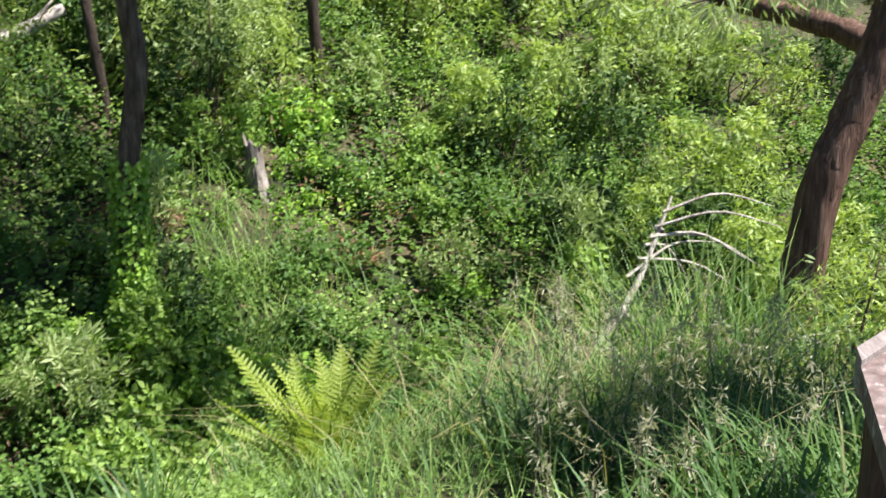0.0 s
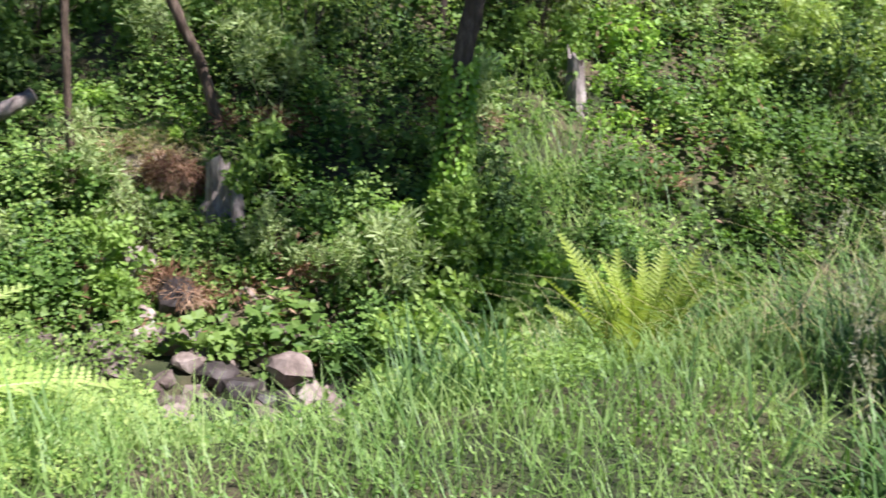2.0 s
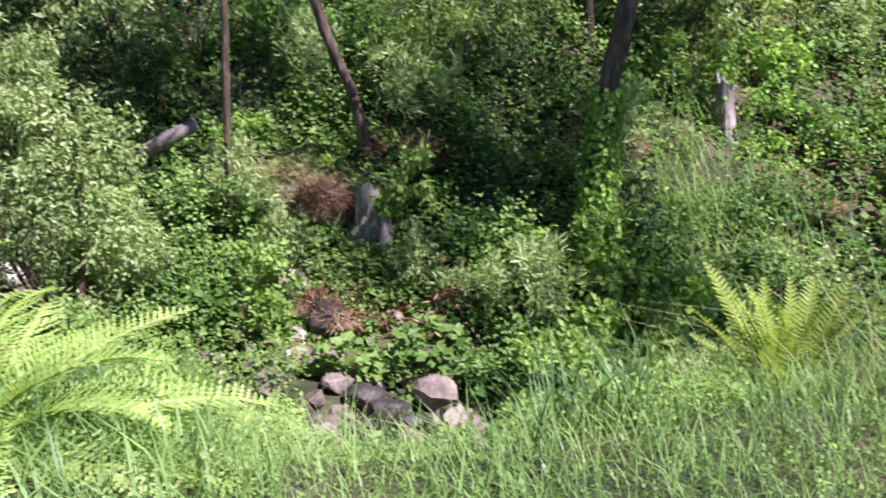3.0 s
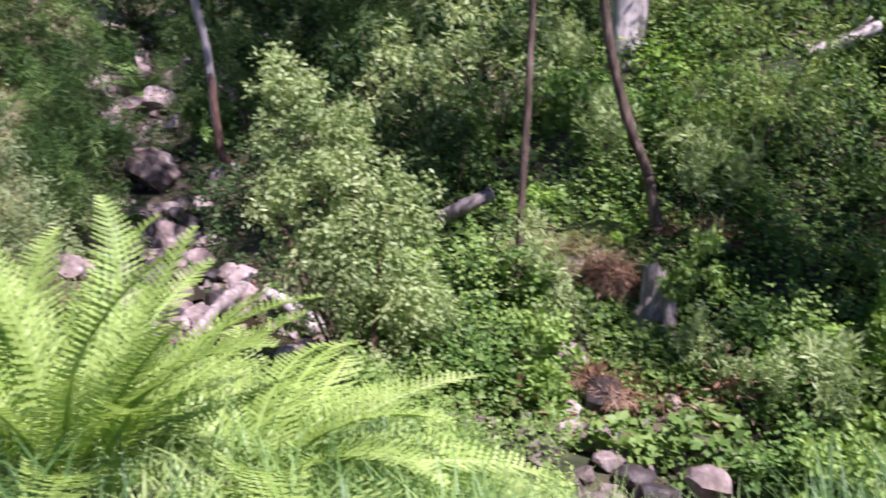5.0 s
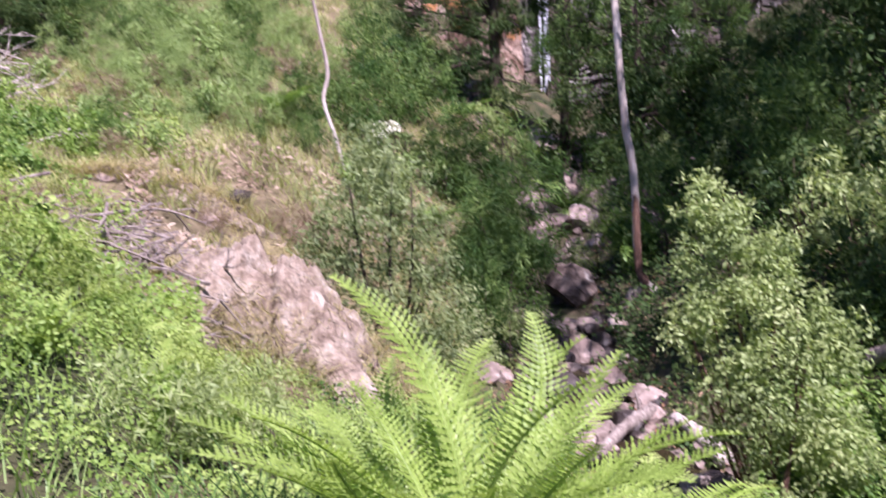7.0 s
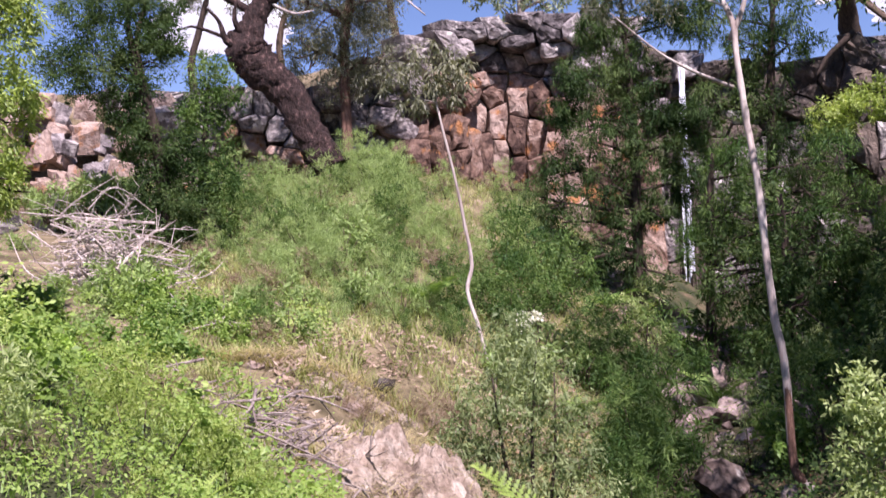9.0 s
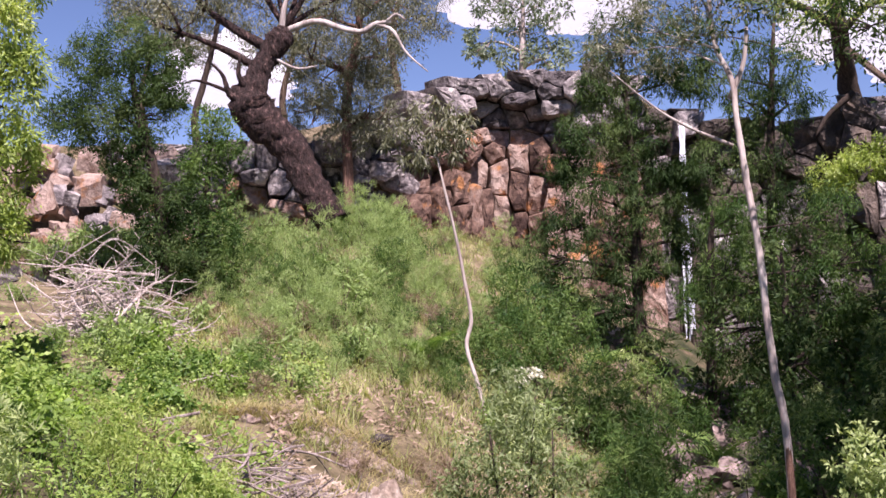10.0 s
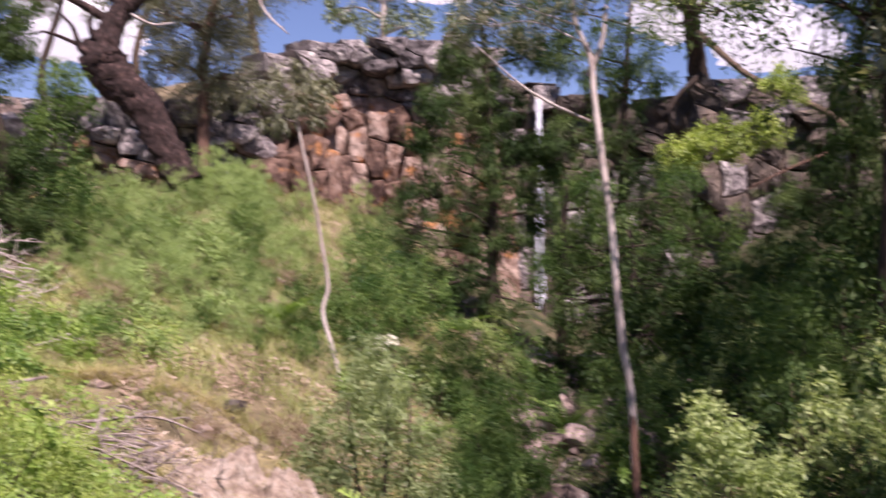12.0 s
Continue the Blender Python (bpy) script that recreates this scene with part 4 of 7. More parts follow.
V, F = blades(np.stack([x, y, ground(x, y) - 0.02], 1), rng.uniform(0.2, 0.5, len(x)) * np.clip((np.hypot(x, y) - 1.0) / 2.0, 0.3, 1.0), rng.uniform(0.008, 0.016, len(x)), 0.3, 0.9, 3)
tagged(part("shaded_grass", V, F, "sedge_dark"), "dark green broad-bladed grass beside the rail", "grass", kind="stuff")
x, y = region(20000, (5, 19), (3.2, 6.6), lambda x, y: (bank_side(x, y) < 0) & dens(x, y, 1.7, 2.0, 0.0))
carpet("bank_herbs", "bright soft-leaved weeds between the grass blades", "weeds", x, y, 0.14, "herb", 0.026, 0.011, tall=0.25, seed=19.0, up=0.3)
x, y = region(130, (-20, 1), (2.7, 5.0), lambda x, y: ~fern_view(x, y) & (bank_side(x, y) < 0) & dens(x, y, 1.2, 1.0, 0.15))
h = rng.uniform(0.4, 0.7, len(x)) * np.clip((np.hypot(x, y) - 1.0) / 2.6, 0.5, 1.0)
foot = np.stack([x, y, ground(x, y)], 1)
lean = np.stack([rng.normal(0, 0.12, len(x)), rng.normal(0, 0.12, len(x)), np.ones(len(x))], 1)
pieces = []
for k in range(len(x)):
    top = foot[k] + lean[k] * h[k]
    nod = np.array([rng.normal(0, 0.05), rng.normal(0, 0.05), -0.01])
    pieces.append(limb([foot[k], (foot[k] + top) / 2 + nod * 0.2, top, top + nod], [0.0018, 0.0016, 0.0012, 0.0008], 3, 0.0, 6))
    pieces.append(clump_leaves(np.linspace(top - lean[k] * 0.13, top + nod, 6), np.linspace(0.03, 0.01, 6), 13, 0.024, 0.004, 0.4))
tagged(part("seeding_grass", *join(pieces), "seed"), "pale nodding seed heads of grass above the bank", "grass", kind="stuff")

# ---- far bank: trees, stumps, logs ----
def over(stand, spots, reach, least=7):
    """Unseen high crown clumps, added between the sun and given places of the ground to shade them: bearing, height
    angle, radius.
    """
    return [(spot_from(stand)(az, landing(stand)(az, el, least)) + np.array(sun_dir) * (reach + 1.4 * ((k * 7) % 5 - 2) * 0.5), r) for k, (az, el, r) in enumerate(spots)]


trunk = stem("start", (14.2, -20.7), (14.0, -17.3), (13.7, -11.8), (12.8, -6.9), (13.0, -3.6), (12.6, 6), (12, 18), (11, 32))
tip = trunk[-1]
# The over() clumps are extra crown above the view, added to shade the slope.
ivy_tree = tree("ivy_tree", "slender brown tree with ivy climbing its lower trunk", trunk, [0.13, 0.12, 0.11, 0.105, 0.1, 0.085, 0.06, 0.03],
                [(tip + np.array(o), r) for o, r in (((0, 0, -1.0), 1.2), ((-1.3, 0.4, -1.4), 1.1), ((1.0, 0.8, -1.6), 1.0), ((0, 0.3, 0.6), 1.1))]
                + over("start", ((14.5, -11.5, 0.9), (16.5, -13.5, 1.0), (18.0, -17, 0.8), (11.6, -11.8, 0.9), (-5.2, -19.2, 0.6)), 9.5), "bark_brown", "gum")
base = np.array(ivy_tree.location)
c = spline([trunk[0] - base, trunk[1] - base, trunk[2] - base + (0, 0, 0.1)], 700)
n_ = 3200
k = (rng.random(n_) ** 1.4 * 699).astype(int)
ang = rng.random(n_) * 2 * np.pi
o = np.stack([np.cos(ang), np.sin(ang), 0 * ang], 1)
V, F = leaves(c[k] + o * (0.13 + 0.17 * rng.random((n_, 1)) * (1 - k[:, None] / 900)), rand_dirs(n_) * 0.5 + o * 0.2 + np.array([0, 0, -0.6]), o + rand_dirs(n_) * 0.5, 0.065, 0.06)
part("ivy", V, F, "ivy", ivy_tree, "bright green ivy leaves")


def high_crown(trunk, r=1.2):
    t = trunk[-1]
    return [(t + np.array(o) * r, r * s) for o, s in (((0, 0, -0.8), 1.0), ((-1.1, 0.4, -1.2), 0.9), ((1.0, 0.5, -1.2), 0.9), ((0.1, -0.3, 0.4), 0.9))]


trunk = stem("start", (3.8, -9.8), (3.9, -7), (4.0, -4), (4.3, 6), (4.6, 19))
tree("dark_tree", "straight dark-barked tree on the far bank", trunk, [0.1, 0.09, 0.08, 0.06, 0.03], high_crown(trunk, 1.0), "bark_dark", "gum")
trunk = stem("start", (14.5, -9.9), (14.6, -7), (14.9, -3.5), (15.4, 6), (16, 16))
tree("slim_tree", "slim dark sapling trunk in the shade", trunk, [0.075, 0.065, 0.06, 0.04, 0.02], high_crown(trunk, 1.5), "bark_dark", "wattle_dark")
trunk = [s0(-20.0, 9.2), a0(-21.4, -14.5, 9.2), a0(-22.7, -9.8, 9.3), a0(-23.9, -5.6, 9.4), a0(-25.2, 3, 9.6), a0(-28, 20, 10.2), a0(-30, 34, 10.7)]
# The last three clumps are added above the view to shade the ivy tree's slope.
tree("stringybark_tree", "leaning red-brown stringybark tree with shredded bark", trunk, [0.2, 0.165, 0.155, 0.145, 0.13, 0.1, 0.05], high_crown(trunk, 1.4) + [((-0.1, 10.0, 5.2), 1.0), ((-0.3, 10.6, 5.6), 1.1), ((0.0, 11.6, 5.9), 1.1)], "bark_red", "gum_green", 0.16, 0.055, 27, 34, sides=14, rough=0.05)
t = thing("overhanging_spray", "drooping gum leaves on twigs of the red tree", "foliage", a0(-18.5, -5.0, 9.0))
V, F = limb([(1.2, 0, 0.6), (0.5, 0, 0.35), (-0.7, 0.1, 0.05)], [0.02, 0.014, 0.004], 5)
part("twig", V, F, "dark_wood", t)
V, F = clump_leaves([(0.4, 0, 0.25), (0, 0, 0.12), (-0.4, 0, 0.05), (-0.8, 0, 0.05), (0.8, 0, 0.4), (-1.2, 0.2, 0.15)], [0.22, 0.22, 0.2, 0.16, 0.25, 0.15], 70, 0.14, 0.022, 0.9)
part("foliage", V, F, "wattle", t)
# Unseen gum, added east of the rail so its crown shades the sedge.
trunk = [np.array([5.6, 2.6, gz(5.6, 2.6)]), np.array([5.4, 2.7, 3.0]), np.array([5.6, 2.9, 6.0]), np.array([5.3, 3.0, 8.0])]
tree("bank_gum", "unseen gum tree added beyond the rail to shade the bank", trunk, [0.16, 0.13, 0.09, 0.04], [((6.9, 3.2, 7.0), 0.9), ((7.4, 2.6, 8.0), 1.2), ((7.0, 4.2, 6.6), 0.7)] + over("start", ((-14, -27.5, 0.5), (-18.5, -25, 0.6), (-20.5, -21.5, 0.6), (-8.5, -28, 0.45), (-22, -26, 0.5), (-11.5, -23.5, 0.35)), 7.0, 3), "bark_brown", "gum", limbs=True)
trunk = stem("early", (25.2, -15.6), (25.4, -14.2), (26.0, -11.7), (27.3, -8.4), (28.4, -3), (29, 8), (29, 22))
# Clumps past high_crown are added out of view, to shade gully and slope.
tree("leaning_tree", "dark slender tree leaning over the gully", trunk, [0.085, 0.07, 0.066, 0.062, 0.058, 0.05, 0.03], high_crown(trunk) + [((-8.3, 12.5, 9.0), 1.8), ((-9.4, 14.4, 9.6), 1.9), ((-7.6, 14.0, 10.2), 1.7)] + over("early", ((15.0, -15, 0.8), (17.0, -17.8, 0.7), (19.8, -17.5, 0.5)), 9.5), "bark_brown", "gum", 0.2, 0.065, 30, 36)
trunk = stem("early", (32.7, -18.6), (32.6, -16.5), (32.5, -13), (32.2, -8.2), (31.8, 2), (31.4, 16))
tree("pole_tree", "thin tree with brown bark peeled pale near its foot", trunk, [0.06, 0.055, 0.05, 0.045, 0.04, 0.02], high_crown(trunk, 1.0), "bark_brown", "gum")
trunk = stem("early", (27.3, -6.5), (27, -3), (26.5, 2), (26, 12), (25, 22))
tree("grey_gum", "stout grey gum trunk high on the far bank", trunk, [0.3, 0.27, 0.25, 0.18, 0.06], high_crown(trunk, 1.7), "bark_pale", "gum", sides=12)

log("fallen_log", "fallen red-brown tree trunk lying across the slope", [a0(-14.5, -3.4, 15.5), a0(-17, -4.4, 15), a0(-21.6, -5.6, 14.2), a0(-26, -7.8, 13.2)], [0.1, 0.13, 0.145, 0.16], "bark_red", 2)
p = s2(17.9, l2(17.9, -6.6))
log("fallen_log", "grey fallen log in the shade of the bank", [p + (-0.5, -0.2, 0.15), p + (0.1, 0, 0.25), p + (0.7, 0.4, 0.55)], [0.12, 0.11, 0.09], "dead_wood", 1)
p = s2(35.6, l2(35.6, -15.0))
log("broken_log", "short broken brown log on the bank", [p + (-0.35, 0, 0.1), p + (0, 0, 0.3), p + (0.36, 0.15, 0.5)], [0.1, 0.095, 0.08], "dead_grey")
p = s2(25.2, l2(25.2, -19.2))
jagged_stump("stump", "split pale grey stump with a splintered top among weeds", p, 0.17, 0.58, "dead_grey", 3)
log("stump_root", "grey root slab leaning beside the split stump", [p + (0.3, -0.3, -0.15), p + (0.24, -0.15, 0.2), p + (0.1, 0, 0.5)], [0.07, 0.06, 0.03], "dead_grey", 1, "stump")
p = s2(6.6, l2(6.6, -13.7))
jagged_stump("stump", "weathered grey broken trunk standing on the bank", p, 0.13, 0.72, "dead_grey", 5)
log("stump_splinter", "pale splinter leaning on the broken trunk", [p + (-0.24, 0, -0.1), p + (-0.16, 0, 0.1), p + (-0.08, 0, 0.26)], [0.035, 0.03, 0.02], "dead_wood", 0, "stump")
p = s2(27.8, l2(27.8, -18.6))
t = thing("dead_fern_mound", "rounded mound of dead orange-brown fern fronds", "fern", p)
V, F = clump_leaves([(0, 0, 0.25), (0.2, 0, 0.18), (-0.2, 0.1, 0.16)], [0.27, 0.2, 0.18], 1100, 0.12, 0.012, 0.8, 0.5, 0.7)
part("foliage", V, F, "litter", t)
log("stump", "low dark rotten stump under the dead fern", [p + (-0.1, 0, -0.2), p + (-0.35, 0.1, 0.18)], [0.2, 0.16], "dark_wood", 0, "stump")
for az, el, sz in ((29.9, -23.0, 0.55), (28.2, -23.6, 0.5), (26.4, -23.8, 0.5), (23.2, -15.2, 0.5), (22.3, -15.4, 0.4), (13.5, -14.6, 0.5), (20.2, -23.0, 0.3), (30.5, -16.4, 0.45), (2.2, -17.4, 0.35)):
    p = s2(az, l2(az, el))
    t = thing("dead_bracken", "collapsed rusty dead bracken fronds", "bracken", p, "dead bracken clumps")
    o = rng.normal(0, 1, (7, 3)) * np.array([0.75, 0.45, 0.1]) * sz + np.array([0, 0, 0.1])
    V, F = clump_leaves(o, sz * rng.uniform(0.2, 0.45, 7), 210, 0.13, 0.012, 0.4, 0.3, 0.2, 0.55)
    part("foliage", V, F, "litter", t)

# ---- shrubs on the far bank ----
def at_ground(az, r, dz=0.0):
    return s2(az, r) + np.array([0, 0, dz])


shrub("pale_shrub", "tall pale green wattle shrub", [((0, 0, 1.5), 0.6), ((0.4, 0.2, 1.0), 0.55), ((-0.35, 0.1, 1.1), 0.5), ((0.1, 0, 2.2), 0.55), ((0.6, 0.1, 1.6), 0.4)], s0(9.8, l0(9.8, -10.5)), "wattle", 0.08, 0.022, 34, 26)
shrub("yellow_wattle", "yellow-green feathery wattle on the bank", [((0, 0, 1.6), 0.7), ((0.6, 0, 1.2), 0.5), ((-0.6, 0, 1.1), 0.5), ((0.2, 0, 2.3), 0.6), ((0.9, 0.2, 1.8), 0.5), ((-0.2, 0, 0.6), 0.5)], s2(21.0, l2(21.0, -13.2)), "gum_green", 0.08, 0.018, 34, 26)
shrub("dark_shrub", "dark glossy green shrub with pale leaf backs", [((0, 0, 1.2), 0.8), ((0.5, 0, 2.0), 0.7), ((-0.7, 0, 1.7), 0.7)], s2(33.8, l2(33.8, -11)), "wattle", 0.12, 0.04, 30, 22)


def scatter(proto, spots, turn, stand="early"):
    """Copies of a plant on the ground: bearing, range, size."""
    s = spot_from(stand)
    for az, r, k in spots:
        copy_thing(proto, Matrix.Translation(s(az, r)) @ pose(0, 0, 0, 0, 0, az * turn) @ Matrix.Scale(k, 4))


proto = shrub("yellow_green_shrub", "lime green sunlit shrub on the far slope", [((0, 0, 0.7), 0.6), ((0.5, 0.1, 0.5), 0.45), ((-0.5, 0, 0.45), 0.45), ((0.1, 0, 1.1), 0.4)], at_ground(-17.5, 15.5), "gum_green", 0.1, 0.03, 20, 20)
scatter(proto, ((-20, 14.6, 1.1), (-15.5, 17, 1.2), (-13.5, 15.5, 1.0), (-8, 18.0, 1.1), (-1, 19.0, 1.3), (-22.5, 16.5, 1.2), (24.5, 17.5, 0.8), (-4.5, 17.0, 1.0), (-18.5, 12.6, 0.8)), 37)
proto = shrub("grey_green_shrub", "soft grey-green shrub on the bank", [((0, 0, 0.5), 0.42), ((0.35, 0.1, 0.45), 0.35), ((-0.35, 0, 0.4), 0.35), ((0, 0.1, 0.85), 0.3)], at_ground(-11.5, 12.6), "wattle", 0.08, 0.026, 18, 20)
scatter(proto, ((-9.5, 11.8, 0.8), (-14, 12.5, 1.2), (-12.2, 11.8, 0.9), (-3.5, 14, 0.9), (29.9, 11.4, 0.8), (22.6, 10.8, 0.7), (35, 18, 1.3), (37.2, 17, 1.4), (39.4, 18.5, 1.5), (1, 17.5, 1.1), (16.5, 8.2, 0.5), (13.0, 8.3, 0.6), (10.0, 8.6, 0.7), (12, 9.0, 0.6), (7.4, 9.2, 0.6)), 53)
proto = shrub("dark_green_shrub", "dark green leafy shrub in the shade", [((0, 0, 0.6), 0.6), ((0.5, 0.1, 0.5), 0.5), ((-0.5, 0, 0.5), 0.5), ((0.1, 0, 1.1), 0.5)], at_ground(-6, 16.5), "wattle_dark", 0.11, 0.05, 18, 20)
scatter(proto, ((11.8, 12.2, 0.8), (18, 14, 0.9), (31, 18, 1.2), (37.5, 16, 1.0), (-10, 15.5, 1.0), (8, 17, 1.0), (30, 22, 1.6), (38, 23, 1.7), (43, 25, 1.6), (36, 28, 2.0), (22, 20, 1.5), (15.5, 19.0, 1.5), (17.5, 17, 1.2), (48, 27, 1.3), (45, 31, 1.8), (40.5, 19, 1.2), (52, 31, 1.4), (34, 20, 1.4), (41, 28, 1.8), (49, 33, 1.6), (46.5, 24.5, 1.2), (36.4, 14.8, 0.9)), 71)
def hides(az, r):
    """True just in front of the stumps and the broken log of the far bank."""
    return any(abs(az - z) < w and q - 3.0 < r < q + 0.4 for z, w, q in ((6.6, 2.2, 15.0), (24.9, 2.0, 11.5), (27.8, 2.2, 12.1), (35.6, 2.5, 14.1)))


slope_protos = [o for o in bpy.data.objects if o.parent is None and o.name in ("yellow_green_shrub", "grey_green_shrub", "dark_green_shrub")]
fr = np.random.default_rng(9)
for k in range(64):
    az, r = fr.uniform(-27, 16), fr.uniform(13.5, 23)
    if az > 7 and r < 16:
        continue
    if hides(az, r) or (-14 < az < 5 and r < 16.5):
        continue
    pr = slope_protos[int(fr.integers(3)) if az > 6 else (0, 2, 2, 2, 1)[int(fr.integers(5))]]
    copy_thing(pr, Matrix.Translation(s2(az, r)) @ pose(0, 0, 0, 0, 0, fr.uniform(0, 360)) @ Matrix.Scale(fr.uniform(0.7, 1.5), 4))
weeds = [shrub("bramble_bush", "arching bramble with broad toothed leaves", [((0, 0, 0.22), 0.34), ((0.4, 0.1, 0.15), 0.28), ((-0.35, 0.1, 0.16), 0.28)], at_ground(5, 11.0), "bramble", 0.065, 0.048, 18, 28, 0.2, stems=3, stem_r=0.008, category="bramble"),
         shrub("nettle_clump", "upright bright green leafy weeds", [((0, 0, 0.3), 0.24), ((0.25, 0.1, 0.22), 0.2), ((-0.2, 0.1, 0.25), 0.2), ((0.05, 0, 0.55), 0.18)], at_ground(9, 10.4), "herb", 0.065, 0.035, 14, 22, 0.3, stems=4, stem_r=0.006, category="weed"),
         shrub("ivy_mound", "mound of glossy ivy leaves", [((0, 0, 0.12), 0.4), ((0.4, 0, 0.08), 0.3)], at_ground(11, 10.8), "ivy", 0.05, 0.045, 22, 26, 0.1, stems=2, stem_r=0.006, category="ivy"),
         shrub("grey_weed", "grey-green soft weed with thin leaves", [((0, 0, 0.35), 0.3), ((0.2, 0, 0.65), 0.22), ((-0.25, 0, 0.5), 0.22)], at_ground(-7, 11.5), "wattle", 0.07, 0.014, 18, 26, -0.3, stems=4, stem_r=0.006, category="weed")]
wr = np.random.default_rng(21)
for k in range(130):
    az, r = wr.uniform(-28, 40), 8.8 + 11 * wr.random() ** 1.3
    q = s2(az, r)
    if bank_side(q[:1], q[1:2])[0] < 0 or creek_gap(q[:1], q[1:2])[0] < 0.7:
        continue
    if hides(az, r) or 23.8 < az < 29.2 and 9.3 < r < 12.4 or 13 < az < 15.6 and r < 11.5:
        continue
    copy_thing(weeds[(k + (az < 0)) % 4 if wr.random() < 0.75 else (0 if az > 5 else 1)], Matrix.Translation(q) @ pose(0, 0, 0, 0, 0, wr.uniform(0, 360)) @ Matrix.Scale(wr.uniform(0.7, 1.7), 4))

for k in range(24):
    copy_thing(weeds[(1, 1, 2, 1)[k % 4]], Matrix.Translation(s2(wr.uniform(5.5, 18.0), wr.uniform(9.2, 11.4))) @ pose(0, 0, 0, 0, 0, wr.uniform(0, 360)) @ Matrix.Scale(wr.uniform(0.9, 1.5), 4))
for k in range(34):
    copy_thing(weeds[(1, 1, 0)[k % 3]], Matrix.Translation(s2(wr.uniform(7.5, 18.5), wr.uniform(4.6, 8.4))) @ pose(0, 0, 0, 0, 0, wr.uniform(0, 360)) @ Matrix.Scale(wr.uniform(0.35, 0.75), 4))
for k in range(22):
    copy_thing(weeds[(1, 1, 3)[k % 3]], Matrix.Translation(s0(wr.uniform(6.5, 18.5), wr.uniform(5.4, 8.2))) @ pose(0, 0, 0, 0, 0, wr.uniform(0, 360)) @ Matrix.Scale(wr.uniform(0.7, 1.15), 4))

# ---- creek: water, rocks, log ----
w = 0.42 + 0.08 * np.sin(np.arange(len(CREEK)) * 0.31)
tt = unit(np.gradient(CREEK[:, :2], axis=0))
nn = np.stack([-tt[:, 1], tt[:, 0]], 1)
L_, R_ = CREEK.copy(), CREEK.copy()
L_[:, :2] += nn * w[:, None]
R_[:, :2] -= nn * w[:, None]
V = np.concatenate([L_, R_]) + np.array([0, 0, 0.14])
k = np.arange(len(CREEK) - 1)
pools = [np.hypot(CREEK[:-1, 0] - q[0], CREEK[:-1, 1] - q[1]) < d for q, d in ((s7(51.0, l7(51.0, -17.3, 8)), 1.2), (s7(45.4, l7(45.4, -20.7, 8)), 0.9))]
k = k[pools[0] | pools[1] | (CREEK[:-1, 0] > 20)]
tagged(part("creek", V, np.stack([k, k + 1, k + 1 + len(CREEK), k + len(CREEK)], 1), "water", smooth=True), "narrow shallow brown creek between rocks", "water", kind="structure")
ROCKS_EARLY = [(22.0, -27.3, 0.6, "rock"), (20.9, -28.3, 0.36, "rock"), (24.7, -28.3, 0.5, "rock_dark"), (26.4, -29.3, 0.5, "rock_dark"), (27.4, -30.2, 0.42, "rock"), (25.4, -29.6, 0.36, "rock_dark"), (23.2, -29.6, 0.4, "rock"), (19.6, -28.0, 0.34, "rock_dark"), (17.2, -28.9, 0.55, "rock_pink"),
               (21.8, -29.0, 0.3, "rock_dark"), (25.6, -30.6, 0.3, "rock"), (28.2, -29.0, 0.34, "rock"), (18.8, -29.4, 0.26, "rock"), (24.2, -30.0, 0.28, "rock_pink"), (20.3, -29.3, 0.3, "rock_dark")]
ROCKS_MID = [(51.0, -12.6, 1.0, "rock"), (50.4, -15.6, 0.6, "rock_pink"), (48.5, -14.0, 0.4, "rock"), (51.3, -17.6, 0.55, "rock_dark"), (49.0, -16.9, 0.45, "rock_pink"), (53.1, -18.4, 0.45, "rock_pink"), (48.1, -19.4, 0.5, "rock_dark"), (49.3, -19.8, 0.45, "rock"),
             (46.9, -18.8, 0.45, "rock_pink"), (45.5, -19.3, 0.4, "rock"), (52.2, -15.8, 0.5, "rock"), (50.2, -18.4, 0.4, "rock"), (47.6, -17.6, 0.35, "rock"), (51.6, -14.6, 0.5, "rock_dark"), (49.8, -14.4, 0.4, "rock_dark"), (53.4, -16.6, 0.4, "rock")]
for k, (az, el, s, m) in enumerate(ROCKS_EARLY + ROCKS_MID):
    q = s2(az, l2(az, el - 1.0, 7.0)) if k < len(ROCKS_EARLY) else s7(az, l7(az, el, 9))
    rock("rock", "broken pink-grey boulder beside the creek" if m != "rock_dark" else "dark wet boulder beside the creek", q + np.array([0, 0, s * (0.22 if k < len(ROCKS_EARLY) else 0.3)]), tuple(np.array((s * 1.15, s * 0.95, s * 0.85)) * (0.68 if k < len(ROCKS_EARLY) else 0.85)), m, k + 1, "creek rocks", cuts=14)
for k in range(46):
    az, el = rng.normal(22.5, 2.6), rng.uniform(-30.5, -27.8)
    s = rng.uniform(0.07, 0.2)
    rock("rock", "small broken pink-grey rock in the pile", s2(az, l2(az, el - 1.0, 7.0)) + np.array([0, 0, s * 0.25]), (s * 1.2, s, s * 0.85), ("rock_pink", "rock_dark", "rock_dark", "rock")[k % 4], 500 + k, "creek rocks", cuts=8)
for k in range(110):
    q = CREEK[int(rng.integers(78, 150)), :2] + rng.normal(0, 0.6, 2)
    s = rng.uniform(0.12, 0.42)
    rock("rock", "angular pink-grey rock in the creek bed", np.array([q[0], q[1], gz(*q) + s * 0.2]), (s * 1.25, s, s * 0.85), ("rock_pink", "rock", "rock_dark", "rock")[k % 4], 300 + k, "creek rocks", cuts=8)
k = rng.integers(40, 190, 700)
o = rng.normal(0, 0.55, (700, 2))
pieces = []
